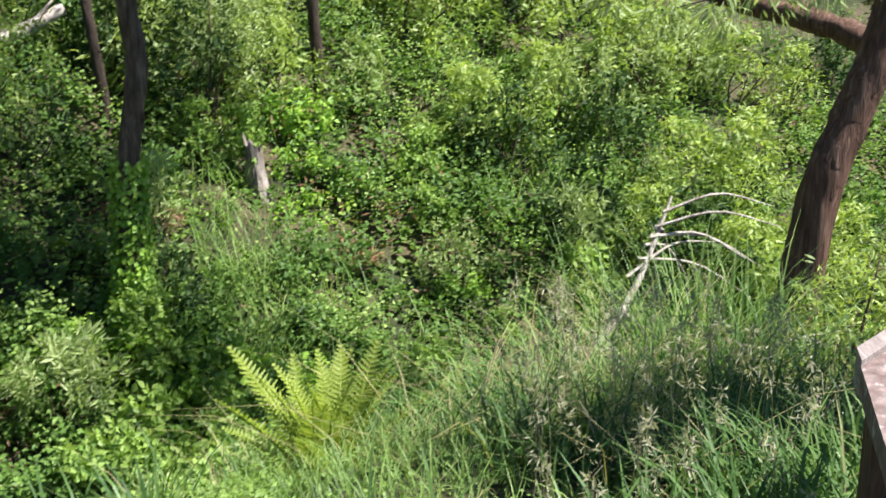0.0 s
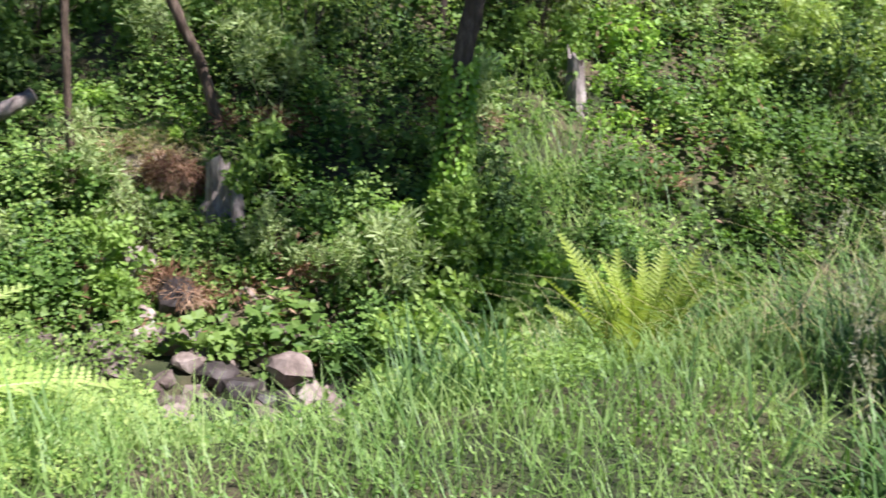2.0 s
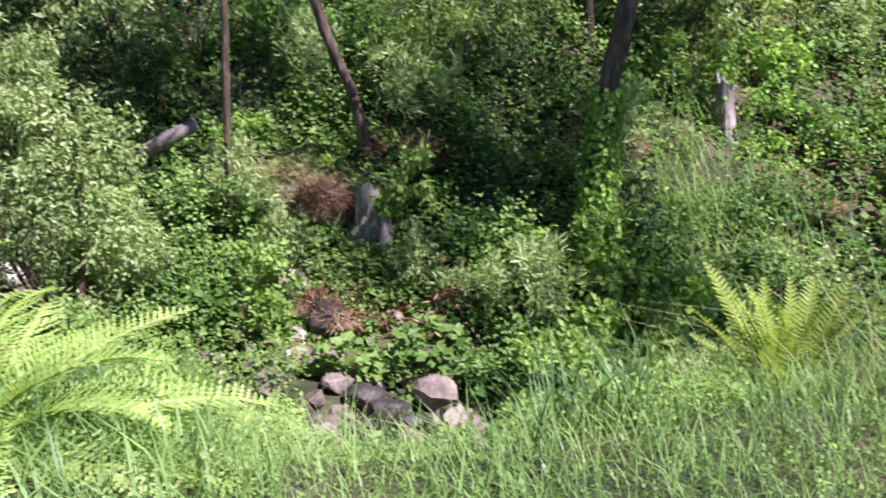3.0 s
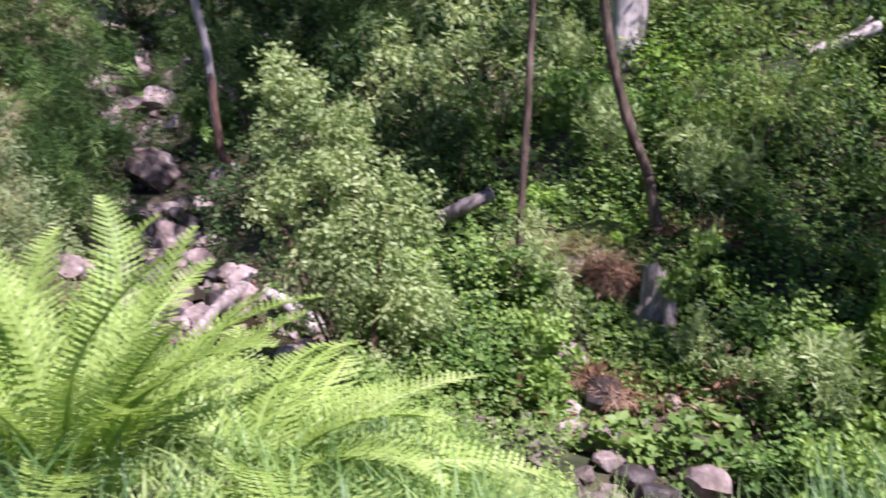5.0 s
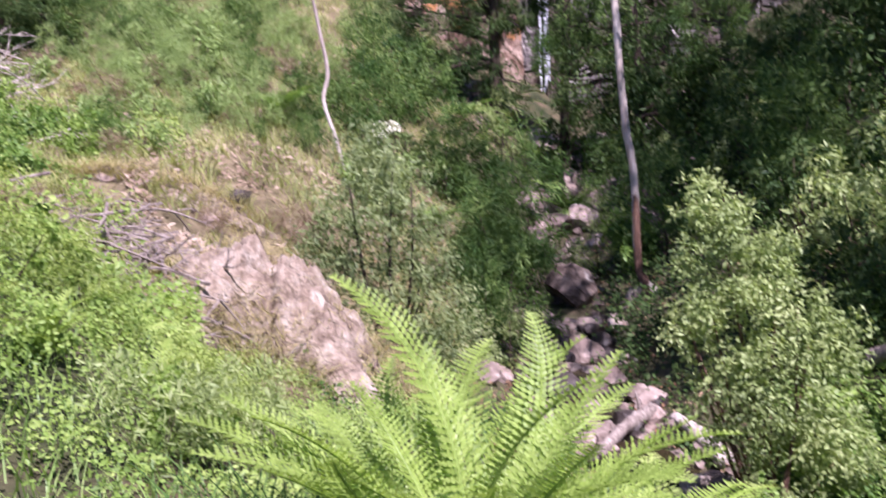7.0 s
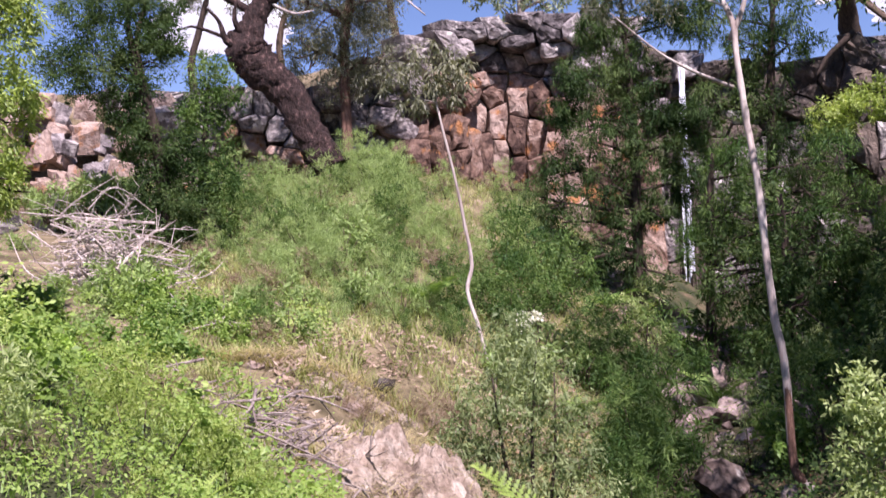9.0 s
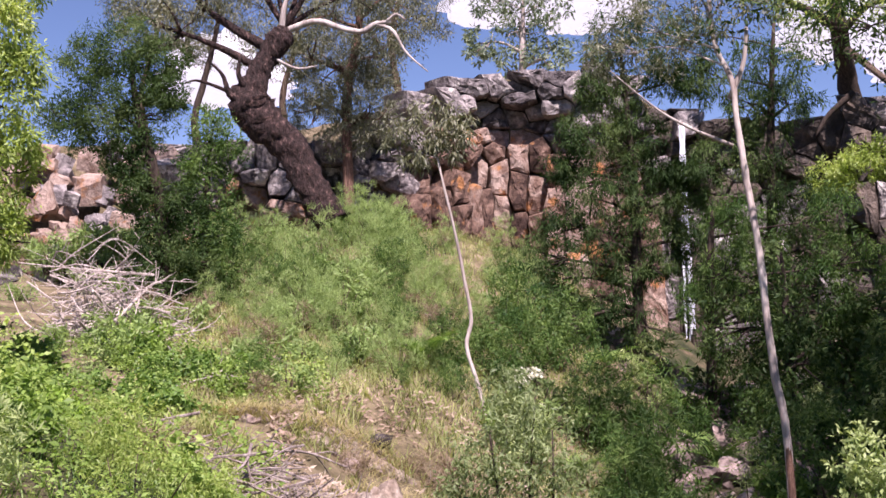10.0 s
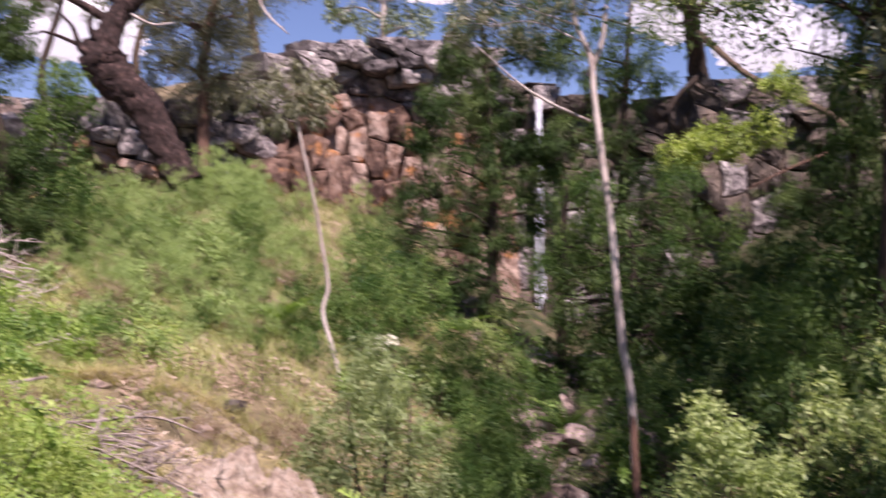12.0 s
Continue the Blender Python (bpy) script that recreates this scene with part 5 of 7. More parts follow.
for q in range(700):
    xy = CREEK[k[q], :2] + o[q]
    s = rng.uniform(0.06, 0.2)
    B = np.array([(1, 0, 0), (-1, 0, 0), (0, 1, 0), (0, -1, 0), (0, 0, 0.7), (0, 0, -0.7)]) * rng.uniform(0.6, 1.1, (6, 1)) * s
    B = B @ np.array(Euler(rng.uniform(0, 3, 3)).to_matrix())
    pieces.append((B + np.array([xy[0], xy[1], gz(*xy) + 0.04]), np.array([[0, 2, 4], [2, 1, 4], [1, 3, 4], [3, 0, 4], [2, 0, 5], [1, 2, 5], [3, 1, 5], [0, 3, 5]])))
V, F = join(pieces)
tagged(part("creek_stones", V, F, "rock"), "broken stones along the creek bed", "stones", kind="stuff")
p, q = s7(49.6, l7(49.6, -20.6, 7)), s7(46.8, l7(46.8, -18.6, 7))
log("creek_log", "bleached broken log lying over the creek", [p + (0, 0, 0.1), (p + q) / 2 + (0, 0, 0.22), q + (0, 0, 0.2)], [0.08, 0.09, 0.1], "dead_grey", 2)
p, q = s7(45.6, l7(45.6, -19.1, 7)), s7(42.9, l7(42.9, -20.9, 7))
log("creek_log", "pale driftwood log between creek rocks", [p + (0, 0, 0.25), (p + q) / 2 + (0, 0, 0.25), q + (0, 0, 0.15)], [0.08, 0.1, 0.13], "dead_wood", 1)

# ---- the two large wattle bushes above the creek ----
b = s7(40.5, 11.4)
shrub("wattle_bush", "large pale green wattle bush with drooping leaves", [(a7(az, el, 11.4) - b, r * 0.92) for az, el, r in
      ((43.9, -8.0, 0.42), (43.6, -10.6, 0.62), (41.6, -10.6, 0.5), (42.8, -13.2, 0.8), (40.4, -13.6, 0.6), (38.4, -14.2, 0.45), (41.2, -16.5, 0.85), (38.6, -17.2, 0.65), (39.6, -20.2, 0.7), (42.6, -17.5, 0.6), (37.4, -19.5, 0.45), (38.2, -22.4, 0.5), (44.6, -13.5, 0.35))],
      b, "wattle", 0.065, 0.028, 62, 34, 0.3, "bark_red", 13, stem_r=0.03)
b = s7(60.4, 13.6)
shrub("wattle_bush", "tall pale green wattle bush above the pool", [(a7(az + 0.8, el, 13.6) - b, r * 0.8) for az, el, r in
      ((60.2, -4.6, 0.5), (61.2, -6.6, 0.7), (59.2, -7.4, 0.8), (60.6, -9.4, 0.95), (58.0, -10.2, 0.8), (59.6, -12.2, 1.0), (57.2, -12.8, 0.7), (61.6, -11.6, 0.7), (60.2, -14.6, 0.9), (57.8, -15, 0.7), (62.6, -9.2, 0.6), (58.6, -17.0, 0.8), (61.0, -16.8, 0.8), (63.2, -13.0, 0.5), (56.2, -14.6, 0.6))],
      b, "olive", 0.075, 0.02, 56, 34, 0.4, "bark_dark", 11, stem_r=0.035)
shrub("blossom_bush", "shrub with a head of white blossom", [((0, 0, 0.9), 0.5), ((0.4, 0, 0.6), 0.5), ((-0.4, 0, 0.6), 0.5)], spot(58.8, 21.8), "wattle", 0.13, 0.03, 30, 24)
q = a(58.8, -4.1, 21.5)
V, F = clump_leaves([(0, 0, 0), (0.25, 0.1, 0.05), (-0.2, 0, -0.15)], [0.16, 0.12, 0.12], 70, 0.07, 0.05, 0, 0.6, 0.3)
flowers = part("blossom", V, F, "flower", None)
flowers.location = q
tagged(flowers, "cluster of small white blossoms on the shrub", "blossom")

# ---- the tall pale gum and the crooked sapling ----
pale = [s7(46.7, 20.2), a7(47.5, -10.8, 20.3), a7(47.8, -6.1, 20.5), a7(48.3, -3.2, 20.6), a(47.0, 1.9, 20.8), a(47.5, 5.4, 21), a(47.9, 8.5, 21.1), a(48.1, 10.45, 21.2), a(48.9, 12.4, 21.3), a(49.2, 16, 21.4)]
pale_gum = tree("pale_gum", "tall straight pale-barked gum tree with brown bark at its foot", pale,
     [0.075, 0.072, 0.07, 0.068, 0.065, 0.062, 0.058, 0.052, 0.045, 0.03], [(a(50.0, 13.8, 21.4), 0.9), (a(47.2, 14.8, 21.4), 1.0), (a(52.2, 13.2, 21.4), 0.9), (a(54, 11.8, 21.4), 0.6)], "bark_pale", "gum", 0.12, 0.03, 28, 38,
     extra=[([a(48.1, 7.2, 21.1), a(50.2, 8.2, 21.0), a(51.8, 9.2, 21.0), a(54.1, 11.2, 21)], [0.035, 0.03, 0.022, 0.01], "bark_pale"),
            ([a(48.2, 9.5, 21.2), a(47.5, 11.2, 21.2), a(47.3, 13, 21.2)], [0.055, 0.045, 0.03], "bark_pale")])
low_line = spline([np.asarray(q) - pale[0] for q in pale], 90)[:19]
V, F = limb([low_line[0] - np.array([0, 0, 0.2]), low_line[5], low_line[10], low_line[15], low_line[18]], [0.1, 0.086, 0.082, 0.078, 0.062], 12, 0.05, 26)
part("rough_bark", V, F, "bark_red", pale_gum, "brown rough bark round the foot", smooth=True)
tree("crooked_sapling", "thin crooked pale gum sapling with a drooping tuft", [spot(60.7, 23.6), a(61.2, -4.4, 23.7), a(61.7, -2.6, 23.8), a(61.45, -1.2, 23.9), a(61.8, 1, 24), a(62.2, 3.2, 24), a(63.0, 6.8, 24.1), a(63.3, 9, 24.2)],
     [0.045, 0.042, 0.042, 0.04, 0.036, 0.03, 0.025, 0.012], [(a(63.4, 8.6, 24.2), 0.75), (a(62.2, 8.2, 24.2), 0.55), (a(64.4, 7.8, 24.2), 0.6)], "bark_pale", "gum", 0.17, 0.04, 22, 30, 0.9)

# ---- escarpment: stacked basalt blocks ----
cliff = thing("cliff", "weathered basalt cliff of stacked columns, grey above and orange below", "cliff", kind="structure")


def crag_mesh(name, material, seed):
    """A fractured, angular piece of rubble about 1 m across."""
    r = np.random.default_rng(seed)
    bm = bmesh.new()
    bmesh.ops.create_cube(bm, size=1.1)
    broken(bm, r, 6, 0.4, 0.75)
    V, F = chip(bm, r, 0.03)
    return mesh_of(name, V + (0, 0, 0.5), F, material)


CRAGS = {m: [crag_mesh("block", m, q + 31) for q in range(8)] for m in ("cliff_grey", "cliff_orange")}
idx = np.where((SCARP[:, 0] < -19) & (SCARP[:, 1] > -16) & (SCARP[:, 1] < 45))[0]
line = spline(SCARP[idx][:: max(1, len(idx) // 24)], 900)
s_len = np.concatenate([[0], np.cumsum(np.linalg.norm(np.diff(line[:, :2], axis=0), axis=1))])


REST = {}
KNOB = [0]


def cliff_block(c, z, wide, deep, high, material, turn, lean):
    """One piece of rubble."""
    me = CRAGS[material][int(rng.integers(8))]
    m = np.array(pose(c[0], c[1], z, rng.uniform(-lean, lean), rng.uniform(-lean, lean), turn + rng.uniform(0, 360)) @ Matrix.Diagonal((wide, deep, high, 1)))
    V = np.empty(len(me.vertices) * 3)
    me.vertices.foreach_get("co", V)
    F = np.empty(len(me.polygons) * 3, np.int32)
    me.polygons.foreach_get("vertices", F)
    REST.setdefault(material, []).append((V.reshape(-1, 3) @ m[:3, :3].T + m[:3, 3], F.reshape(-1, 3)))


def cliff_edge(s):
    """The point of the scarp's edge at a length along it, its run and the way out."""
    k = min(int(np.searchsorted(s_len, min(s, s_len[-1]))), len(line) - 2)
    td = unit(line[min(k + 4, len(line) - 1), :2] - line[max(k - 4, 0), :2])
    return line[k], td, np.array([td[1], -td[0]])


def cliff_face(s):
    """The same with its bearing, foot and top."""
    p, td, out = cliff_edge(s)
    return p, math.degrees(math.atan2(td[1], td[0])), out, gz(*(p[:2] + out * 2.2)) - 0.3, p[2]


def clipped(poly, n, d):
    """The part of a flat polygon on the near side of a line."""
    out = []
    for k in range(len(poly)):
        a_, b_ = poly[k - 1], poly[k]
        u, v = a_ @ n - d, b_ @ n - d
        if (u < 0) != (v < 0):
            out.append(a_ + (b_ - a_) * (u / (u - v)))
        if v < 0:
            out.append(b_)
    return out


for _ in range(1500):                                   # a slope of rubble at the western end
    at = rng.uniform(0, s_len[-1])
    pt, turn, out, low, top = cliff_face(at)
    if pt[1] > 10:
        continue
    deep = rng.uniform(0, 5.5)
    wdt = rng.uniform(0.25, 0.7) * (1.6 if rng.random() < 0.12 else 1)
    c = pt[:2] + out * (0.75 * deep + rng.uniform(-0.5, 0.5))
    cliff_block(c, max(top - 0.8 - deep * 0.8, gz(*c) - 0.3) + rng.uniform(-0.3, 0.3), wdt, wdt * rng.uniform(0.7, 1.2), wdt * rng.uniform(0.6, 1.1), "cliff_orange" if rng.random() < 0.6 else "cliff_grey", turn, 25)

# jointed face: broken boulders above, upright columns below, each clipped against its neighbours
seeds = []
at = 0.0
while at < s_len[-1]:
    pt, turn, out, low, top = cliff_face(at)
    # From here on most blocks get the darker cliff colour.
    waterside = pt[1] > 27
    brow_at = rng.uniform(2.3, 3.3)
    deep = rng.uniform(0.1, 0.5)
    while pt[1] > 8.5 and top - deep > low - 0.8:
        upper = deep < brow_at
        wx, wz = (rng.uniform(0.5, 1.4), rng.uniform(0.45, 0.85)) if upper else (rng.uniform(0.5, 0.8), rng.uniform(1.2, 2.3))
        if rng.random() < (0.82 if upper else 0.92):
            seeds.append((at + rng.normal(0, 0.28 if upper else 0.06), top - deep - wz / 2, deep + wz / 2, waterside, wx, wz))
        deep += wz
    at += 0.85 if pt[1] < 27 else 1.1
P = np.array([q[:2] for q in seeds])
WGT = 1 / np.array([q[4:6] for q in seeds]) ** 2
for k, (at, z, deep, waterside, wx, wz) in enumerate(seeds):
    pt, turn, out, low, top = cliff_face(at)
    roof = top + 0.5 * noise.noise((at * 0.35, 3.0, 0)) + rng.uniform(-0.2, 0.3)
    poly = [np.array(q) for q in ((at - 1.5, z - 2.0), (at + 1.5, z - 2.0), (at + 1.5, min(z + 2.0, roof)), (at - 1.5, min(z + 2.0, roof)))]
    for q in np.where((np.abs(P[:, 0] - at) < 3.2) & (np.abs(P[:, 1] - z) < 4.2))[0]:
        n = (P[q] - P[k]) * (WGT[q] + WGT[k])
        if q != k and len(poly) > 2:
            poly = clipped(poly, n, n @ (P[q] + P[k]) / 2)
    if len(poly) < 3:
        continue
    edge = []
    for q in range(len(poly)):
        u, v = poly[q - 1], poly[q]
        m = max(1, int(np.linalg.norm(v - u) / 0.27))
        edge += [u + (v - u) * (j_ / m) for j_ in range(m)]
    poly = np.array(edge)
    poly += 0.09 * np.array([(noise.noise((u * 1.7, v * 1.7, 1.0)), noise.noise((u * 1.7, v * 1.7, 9.0))) for u, v in poly])
    mid = poly.mean(0)
    upper = wz < 0.9
    brow = 0.6 * math.exp(-((deep - 0.9) / 1.1) ** 2)
    face = 0.28 * max(deep - 1.4, 0) ** 0.9 + brow + (rng.uniform(-0.75, 0.5) if upper else rng.uniform(-0.25, 0.3)) + 0.45 * math.sin(at * 1.1) + (0.4 if not waterside and deep > 3.2 else 0) - (0.8 if rng.random() < 0.1 else 0)
    tilt = rng.uniform(-0.3, 0.3, 2) * (1 if upper else 0.6)
    n = len(poly)
    rings = []
    for shrink, back, rough in ((0.99, -1.7, 0), (0.97, -0.24, 0.02), (0.9, -0.05, 0.03), (0.66, 0.0, 0.03), (0.33, 0.02, 0.03)):
        pp = mid + (poly - mid) * shrink
        dep = face + back + (pp - mid) @ tilt + rng.uniform(-1, 1, n) * rough
        if back > -1:
            dep = dep + np.array([0.17 * noise.noise((u * 1.4, v * 1.1, k * 0.37)) + 0.1 * noise.noise((u * 4.0, v * 3.0, k * 0.37)) for u, v in pp])
        V = []
        for (u, zz), d in zip(pp, dep):
            g, _, o = cliff_edge(u)
            V.append((g[0] + o[0] * d, g[1] + o[1] * d, zz))
        rings.append(V)
    V = np.concatenate(rings + [np.array(rings[-1]).mean(0, keepdims=True)])
    F = []
    for r_ in range(4):
        for q in range(n):
            m = (q + 1) % n
            F += [[r_ * n + q, r_ * n + m, (r_ + 1) * n + m], [r_ * n + q, (r_ + 1) * n + m, (r_ + 1) * n + q]]
    F += [[4 * n + q, 4 * n + (q + 1) % n, 5 * n] for q in range(n)]
    orange = deep - 2.5 + 0.9 * math.sin(at * 0.7 + 1) + rng.normal(0, 0.4) > 0
    material = "cliff_wet" if waterside and rng.random() < 0.7 else "cliff_orange" if orange and not waterside else "cliff_grey"
    if 12 < pt[1] < 27 and KNOB[0] < 290:
        KNOB[0] += 1
        part("block", V, np.array(F), material, cliff)
    else:
        REST.setdefault(material, []).append((V, np.array(F)))

for material, pieces in REST.items():
    tagged(part("broken_rock", *join(pieces), material, cliff), kind="stuff")

# ---- waterfall ----
fall_top, fall_foot = a(50.6, 8.3, 45.2), a(50.4, -2.6, 44.6)
fall = thing("waterfall", "thin white waterfall dropping down the cliff", "waterfall")
for k in range(7):
    o = np.array([rng.normal(0, 0.1), rng.normal(0, 0.07), 0])
    n_ = 22
    u = np.linspace(0, 1, n_)[:, None]
    c = fall_top + (fall_foot - fall_top) * u + o * (0.8 + 1.2 * u) + np.array([0.6, -0.6, 0]) * (u * (1 - u)) + rng.normal(0, 0.02, (n_, 3))
    side = np.array([0.64, 0.77, 0]) * (0.005 + 0.042 * rng.random((n_, 1)))
    q = np.arange(n_ - 1)
    part("strand", np.concatenate([c - side, c + side]), np.stack([q, q + 1, q + 1 + n_, q + n_], 1), "fall", fall, smooth=True)

# ---- escarpment trees and the hillside ----
tree("old_gum", "old leaning gum with dark flaking bark and bare white branches", [a(68.9, 4.4, 36.5), a(69.6, 5.7, 36.7), a(70.5, 7.45, 37), a(71.8, 8.75, 37.2), a(72.6, 9.8, 37.3), a(72.35, 10.95, 37.4), a(71.8, 12.05, 37.5), a(71.1, 13.05, 37.5), a(70.8, 13.6, 37.5)], [0.52, 0.46, 0.5, 0.56, 0.66, 0.36, 0.32, 0.44, 0.2],
     [(a(72.5, 16.5, 38), 1.6), (a(75.5, 15, 38), 1.5), (a(77.5, 13.6, 38), 1.2), (a(69, 16.5, 38), 1.6), (a(66.5, 15.6, 38.5), 1.3), (a(72, 19, 38), 2.2), (a(76, 18.5, 38), 1.8), (a(67, 19, 38), 1.8)], "bark_rough", "gum", 0.15, 0.036, 46, 58, 0.7, 16, rough=0.1,
     extra=[([a(70.9, 13.3, 37.5), a(70.5, 13.55, 37.4), a(69.2, 13.95, 37.2), a(67.9, 13.6, 37), a(66.9, 13.45, 36.9), a(66.2, 13.8, 36.8), a(65.4, 13.95, 36.6)], [0.13, 0.11, 0.1, 0.1, 0.1, 0.09, 0.06], "bark_pale"), ([a(66.2, 13.85, 36.8), a(65.3, 13.5, 36.6), a(64.6, 12.4, 36.5), a(63.5, 11.45, 36.4)], [0.07, 0.06, 0.04, 0.02], "bark_pale"), ([a(65.6, 13.95, 36.6), a(65.1, 14.3, 36.5), a(64.6, 14.0, 36.5)], [0.06, 0.05, 0.03], "bark_pale"),
            ([a(71.0, 13.4, 37.5), a(70.9, 14.4, 37.4), a(70.6, 15.4, 37.4), a(70.2, 17, 37.4)], [0.12, 0.1, 0.08, 0.05], "bark_pale"), ([a(70.8, 14.9, 37.4), a(70.0, 15.6, 37.3), a(69.4, 16.4, 37.3)], [0.08, 0.06, 0.03], "bark_pale"),
            ([a(72.7, 9.7, 37.2), a(73.6, 10.2, 37), a(74.0, 11.2, 37), a(74.6, 11.8, 37)], [0.2, 0.12, 0.07, 0.03], "bark_rough"), ([a(72.6, 10.3, 37.2), a(73.2, 11.2, 37), a(73.1, 12.2, 37)], [0.14, 0.08, 0.03], "bark_rough"), ([a(73.7, 10.4, 37), a(75.2, 10.9, 37), a(76.0, 10.7, 37)], [0.07, 0.05, 0.02], "bark_rough"), ([a(71.6, 12.2, 37.4), a(70.3, 11.6, 37.3), a(69.2, 11.75, 37.2)], [0.06, 0.05, 0.02], "bark_pale")])
tree("scarp_gum", "grey-green gum tree hanging over the cliff edge", [spot(67.6, 41), a(67.7, 10, 41.2), a(67.0, 14, 41.4), a(66.6, 20, 41.6)], [0.22, 0.19, 0.15, 0.07],
     [(a(68.0, 8.6, 41), 1.2), (a(69.6, 9.8, 41), 1.1), (a(66.6, 9.2, 41), 1.1), (a(68.2, 11.6, 41), 1.4), (a(66.0, 12.2, 41), 1.2), (a(65.2, 14.8, 41.2), 1.4), (a(68.6, 14.5, 41), 1.5), (a(70, 12.2, 41), 1.1), (a(66.6, 17.5, 41.4), 2.0)], "bark_red", "gum", 0.15, 0.036, 46, 56, 0.8)
tree("plateau_gum", "slim gum behind the escarpment against the sky", [spot(75.2, 47), a(75.4, 9, 47), a(74.9, 11, 47), a(74.2, 14, 47), a(74, 18, 47)], [0.17, 0.15, 0.13, 0.09, 0.04], [(a(74, 15, 47), 1.6), (a(76, 16, 47), 1.6), (a(73, 18, 47), 1.9), (a(78.5, 14.6, 47), 1.5), (a(80.2, 16.5, 47), 1.5), (a(76.8, 18.6, 47), 1.8)], "bark_dark", "gum", 0.17, 0.04, 44, 48, 0.6)
for az, el0, r, cl in ((70.5, 8.0, 46, ((69.0, 11.5, 1.6), (71.5, 12.5, 1.7), (70, 14.5, 1.9), (72.8, 14.8, 1.7), (68.2, 13.8, 1.6), (67.0, 16.4, 1.8), (70.6, 17.2, 1.9))), (77.5, 8.0, 48, ((76.5, 13.4, 1.3), (78.4, 15.2, 1.6), (75.2, 12.6, 1.1), (79.6, 17.0, 1.6))), (64.9, 11, 48, ((63.8, 14.0, 1.4), (65.6, 13.2, 1.5), (64.6, 15.6, 1.7), (62.6, 16.2, 1.4), (66.8, 12.0, 1.5), (66.2, 10.6, 1.2)))):
    tree("plateau_gum", "grey-green gum behind the cliff edge", [spot(az, r), a(az + 0.5, el0 + 2, r), a(az - 0.1, el0 + 4.5, r), a(az - 0.5, el0 + 7, r)], [0.16, 0.13, 0.1, 0.05], [(a(q, e, r), z) for q, e, z in cl], "bark_brown", "gum", 0.17, 0.04, 44, 48, 0.7)
# Its distance haze lies in the pale leaf colour.
tree("far_gum", "pale gum far behind the cliff, haze in its leaf colour", [spot(58.6, 72), a(58.6, 12, 72), a(58.5, 15, 72)], [0.3, 0.24, 0.1], [(a(58.6, 13.4, 72), 1.8), (a(57.4, 14.6, 72), 1.7), (a(60.1, 14.9, 72), 1.7), (a(58.8, 15.8, 72), 1.8), (a(57.2, 12.0, 72), 1.6), (a(60.8, 12.8, 72), 1.4), (a(59.2, 11.3, 72), 1.8)], "bark_pale", "far_gum", 0.36, 0.13, 22, 30, 0.5)
tree("black_wattle", "dark green layered wattle on the slope", [spot(76.6, 30), a(76.9, 3, 30), a(77.3, 6, 30), a(78.2, 9.5, 30), a(78.5, 12, 30)], [0.2, 0.17, 0.14, 0.1, 0.04],
     [(a(78.9, 12.4, 30), 0.95), (a(77.3, 11.6, 30), 0.85), (a(80.4, 11.4, 30), 0.8), (a(79.8, 9.2, 30), 0.95), (a(81.4, 8.8, 30), 0.8), (a(77.9, 9.0, 30), 0.85), (a(76.7, 10.2, 30), 0.6), (a(79.0, 7.2, 30), 0.7), (a(76.2, 4.6, 30), 0.7), (a(77.0, 1.4, 30), 0.8), (a(77.3, 3.6, 30), 0.8), (a(75.9, 2.0, 30), 0.9), (a(78.2, 5.4, 30), 0.6)], "bark_dark", "wattle_dark", 0.13, 0.028, 56, 64, 0.1)
tree("light_wattle", "bushy mid-green wattle beside the dark one", [spot(75.0, 30.5), a(74.9, 4, 30.5), a(74.6, 8, 30.5)], [0.14, 0.1, 0.04], [(a(74.6, 8.6, 30.5), 0.7), (a(74.0, 7.2, 30.5), 0.7), (a(75.4, 6.6, 30.5), 0.6), (a(74.6, 5, 30.5), 0.8), (a(75.4, 3.4, 30.5), 0.8), (a(74.0, 3.2, 30.5), 0.7), (a(74.4, 1.2, 30.5), 0.8)], "bark_dark", "gully_green", 0.13, 0.032, 36, 46, 0.2)
tree("edge_gum", "yellow-green gum leaning in from the hillside", [spot(88, 19), a(87, 6, 19), a(86, 12, 19), a(85, 18, 19)], [0.16, 0.13, 0.1, 0.04], [(a(84.6, 13.4, 19), 0.7), (a(83.8, 11.2, 19), 0.55), (a(85.2, 9.4, 19), 0.8), (a(83.9, 15, 19), 0.6), (a(84.4, 7.0, 19), 0.6), (a(85.5, 4.5, 19), 0.9), (a(84.4, 3.2, 19), 0.55)], "bark_dark", "gum_green", 0.11, 0.032, 44, 50, 0.5)
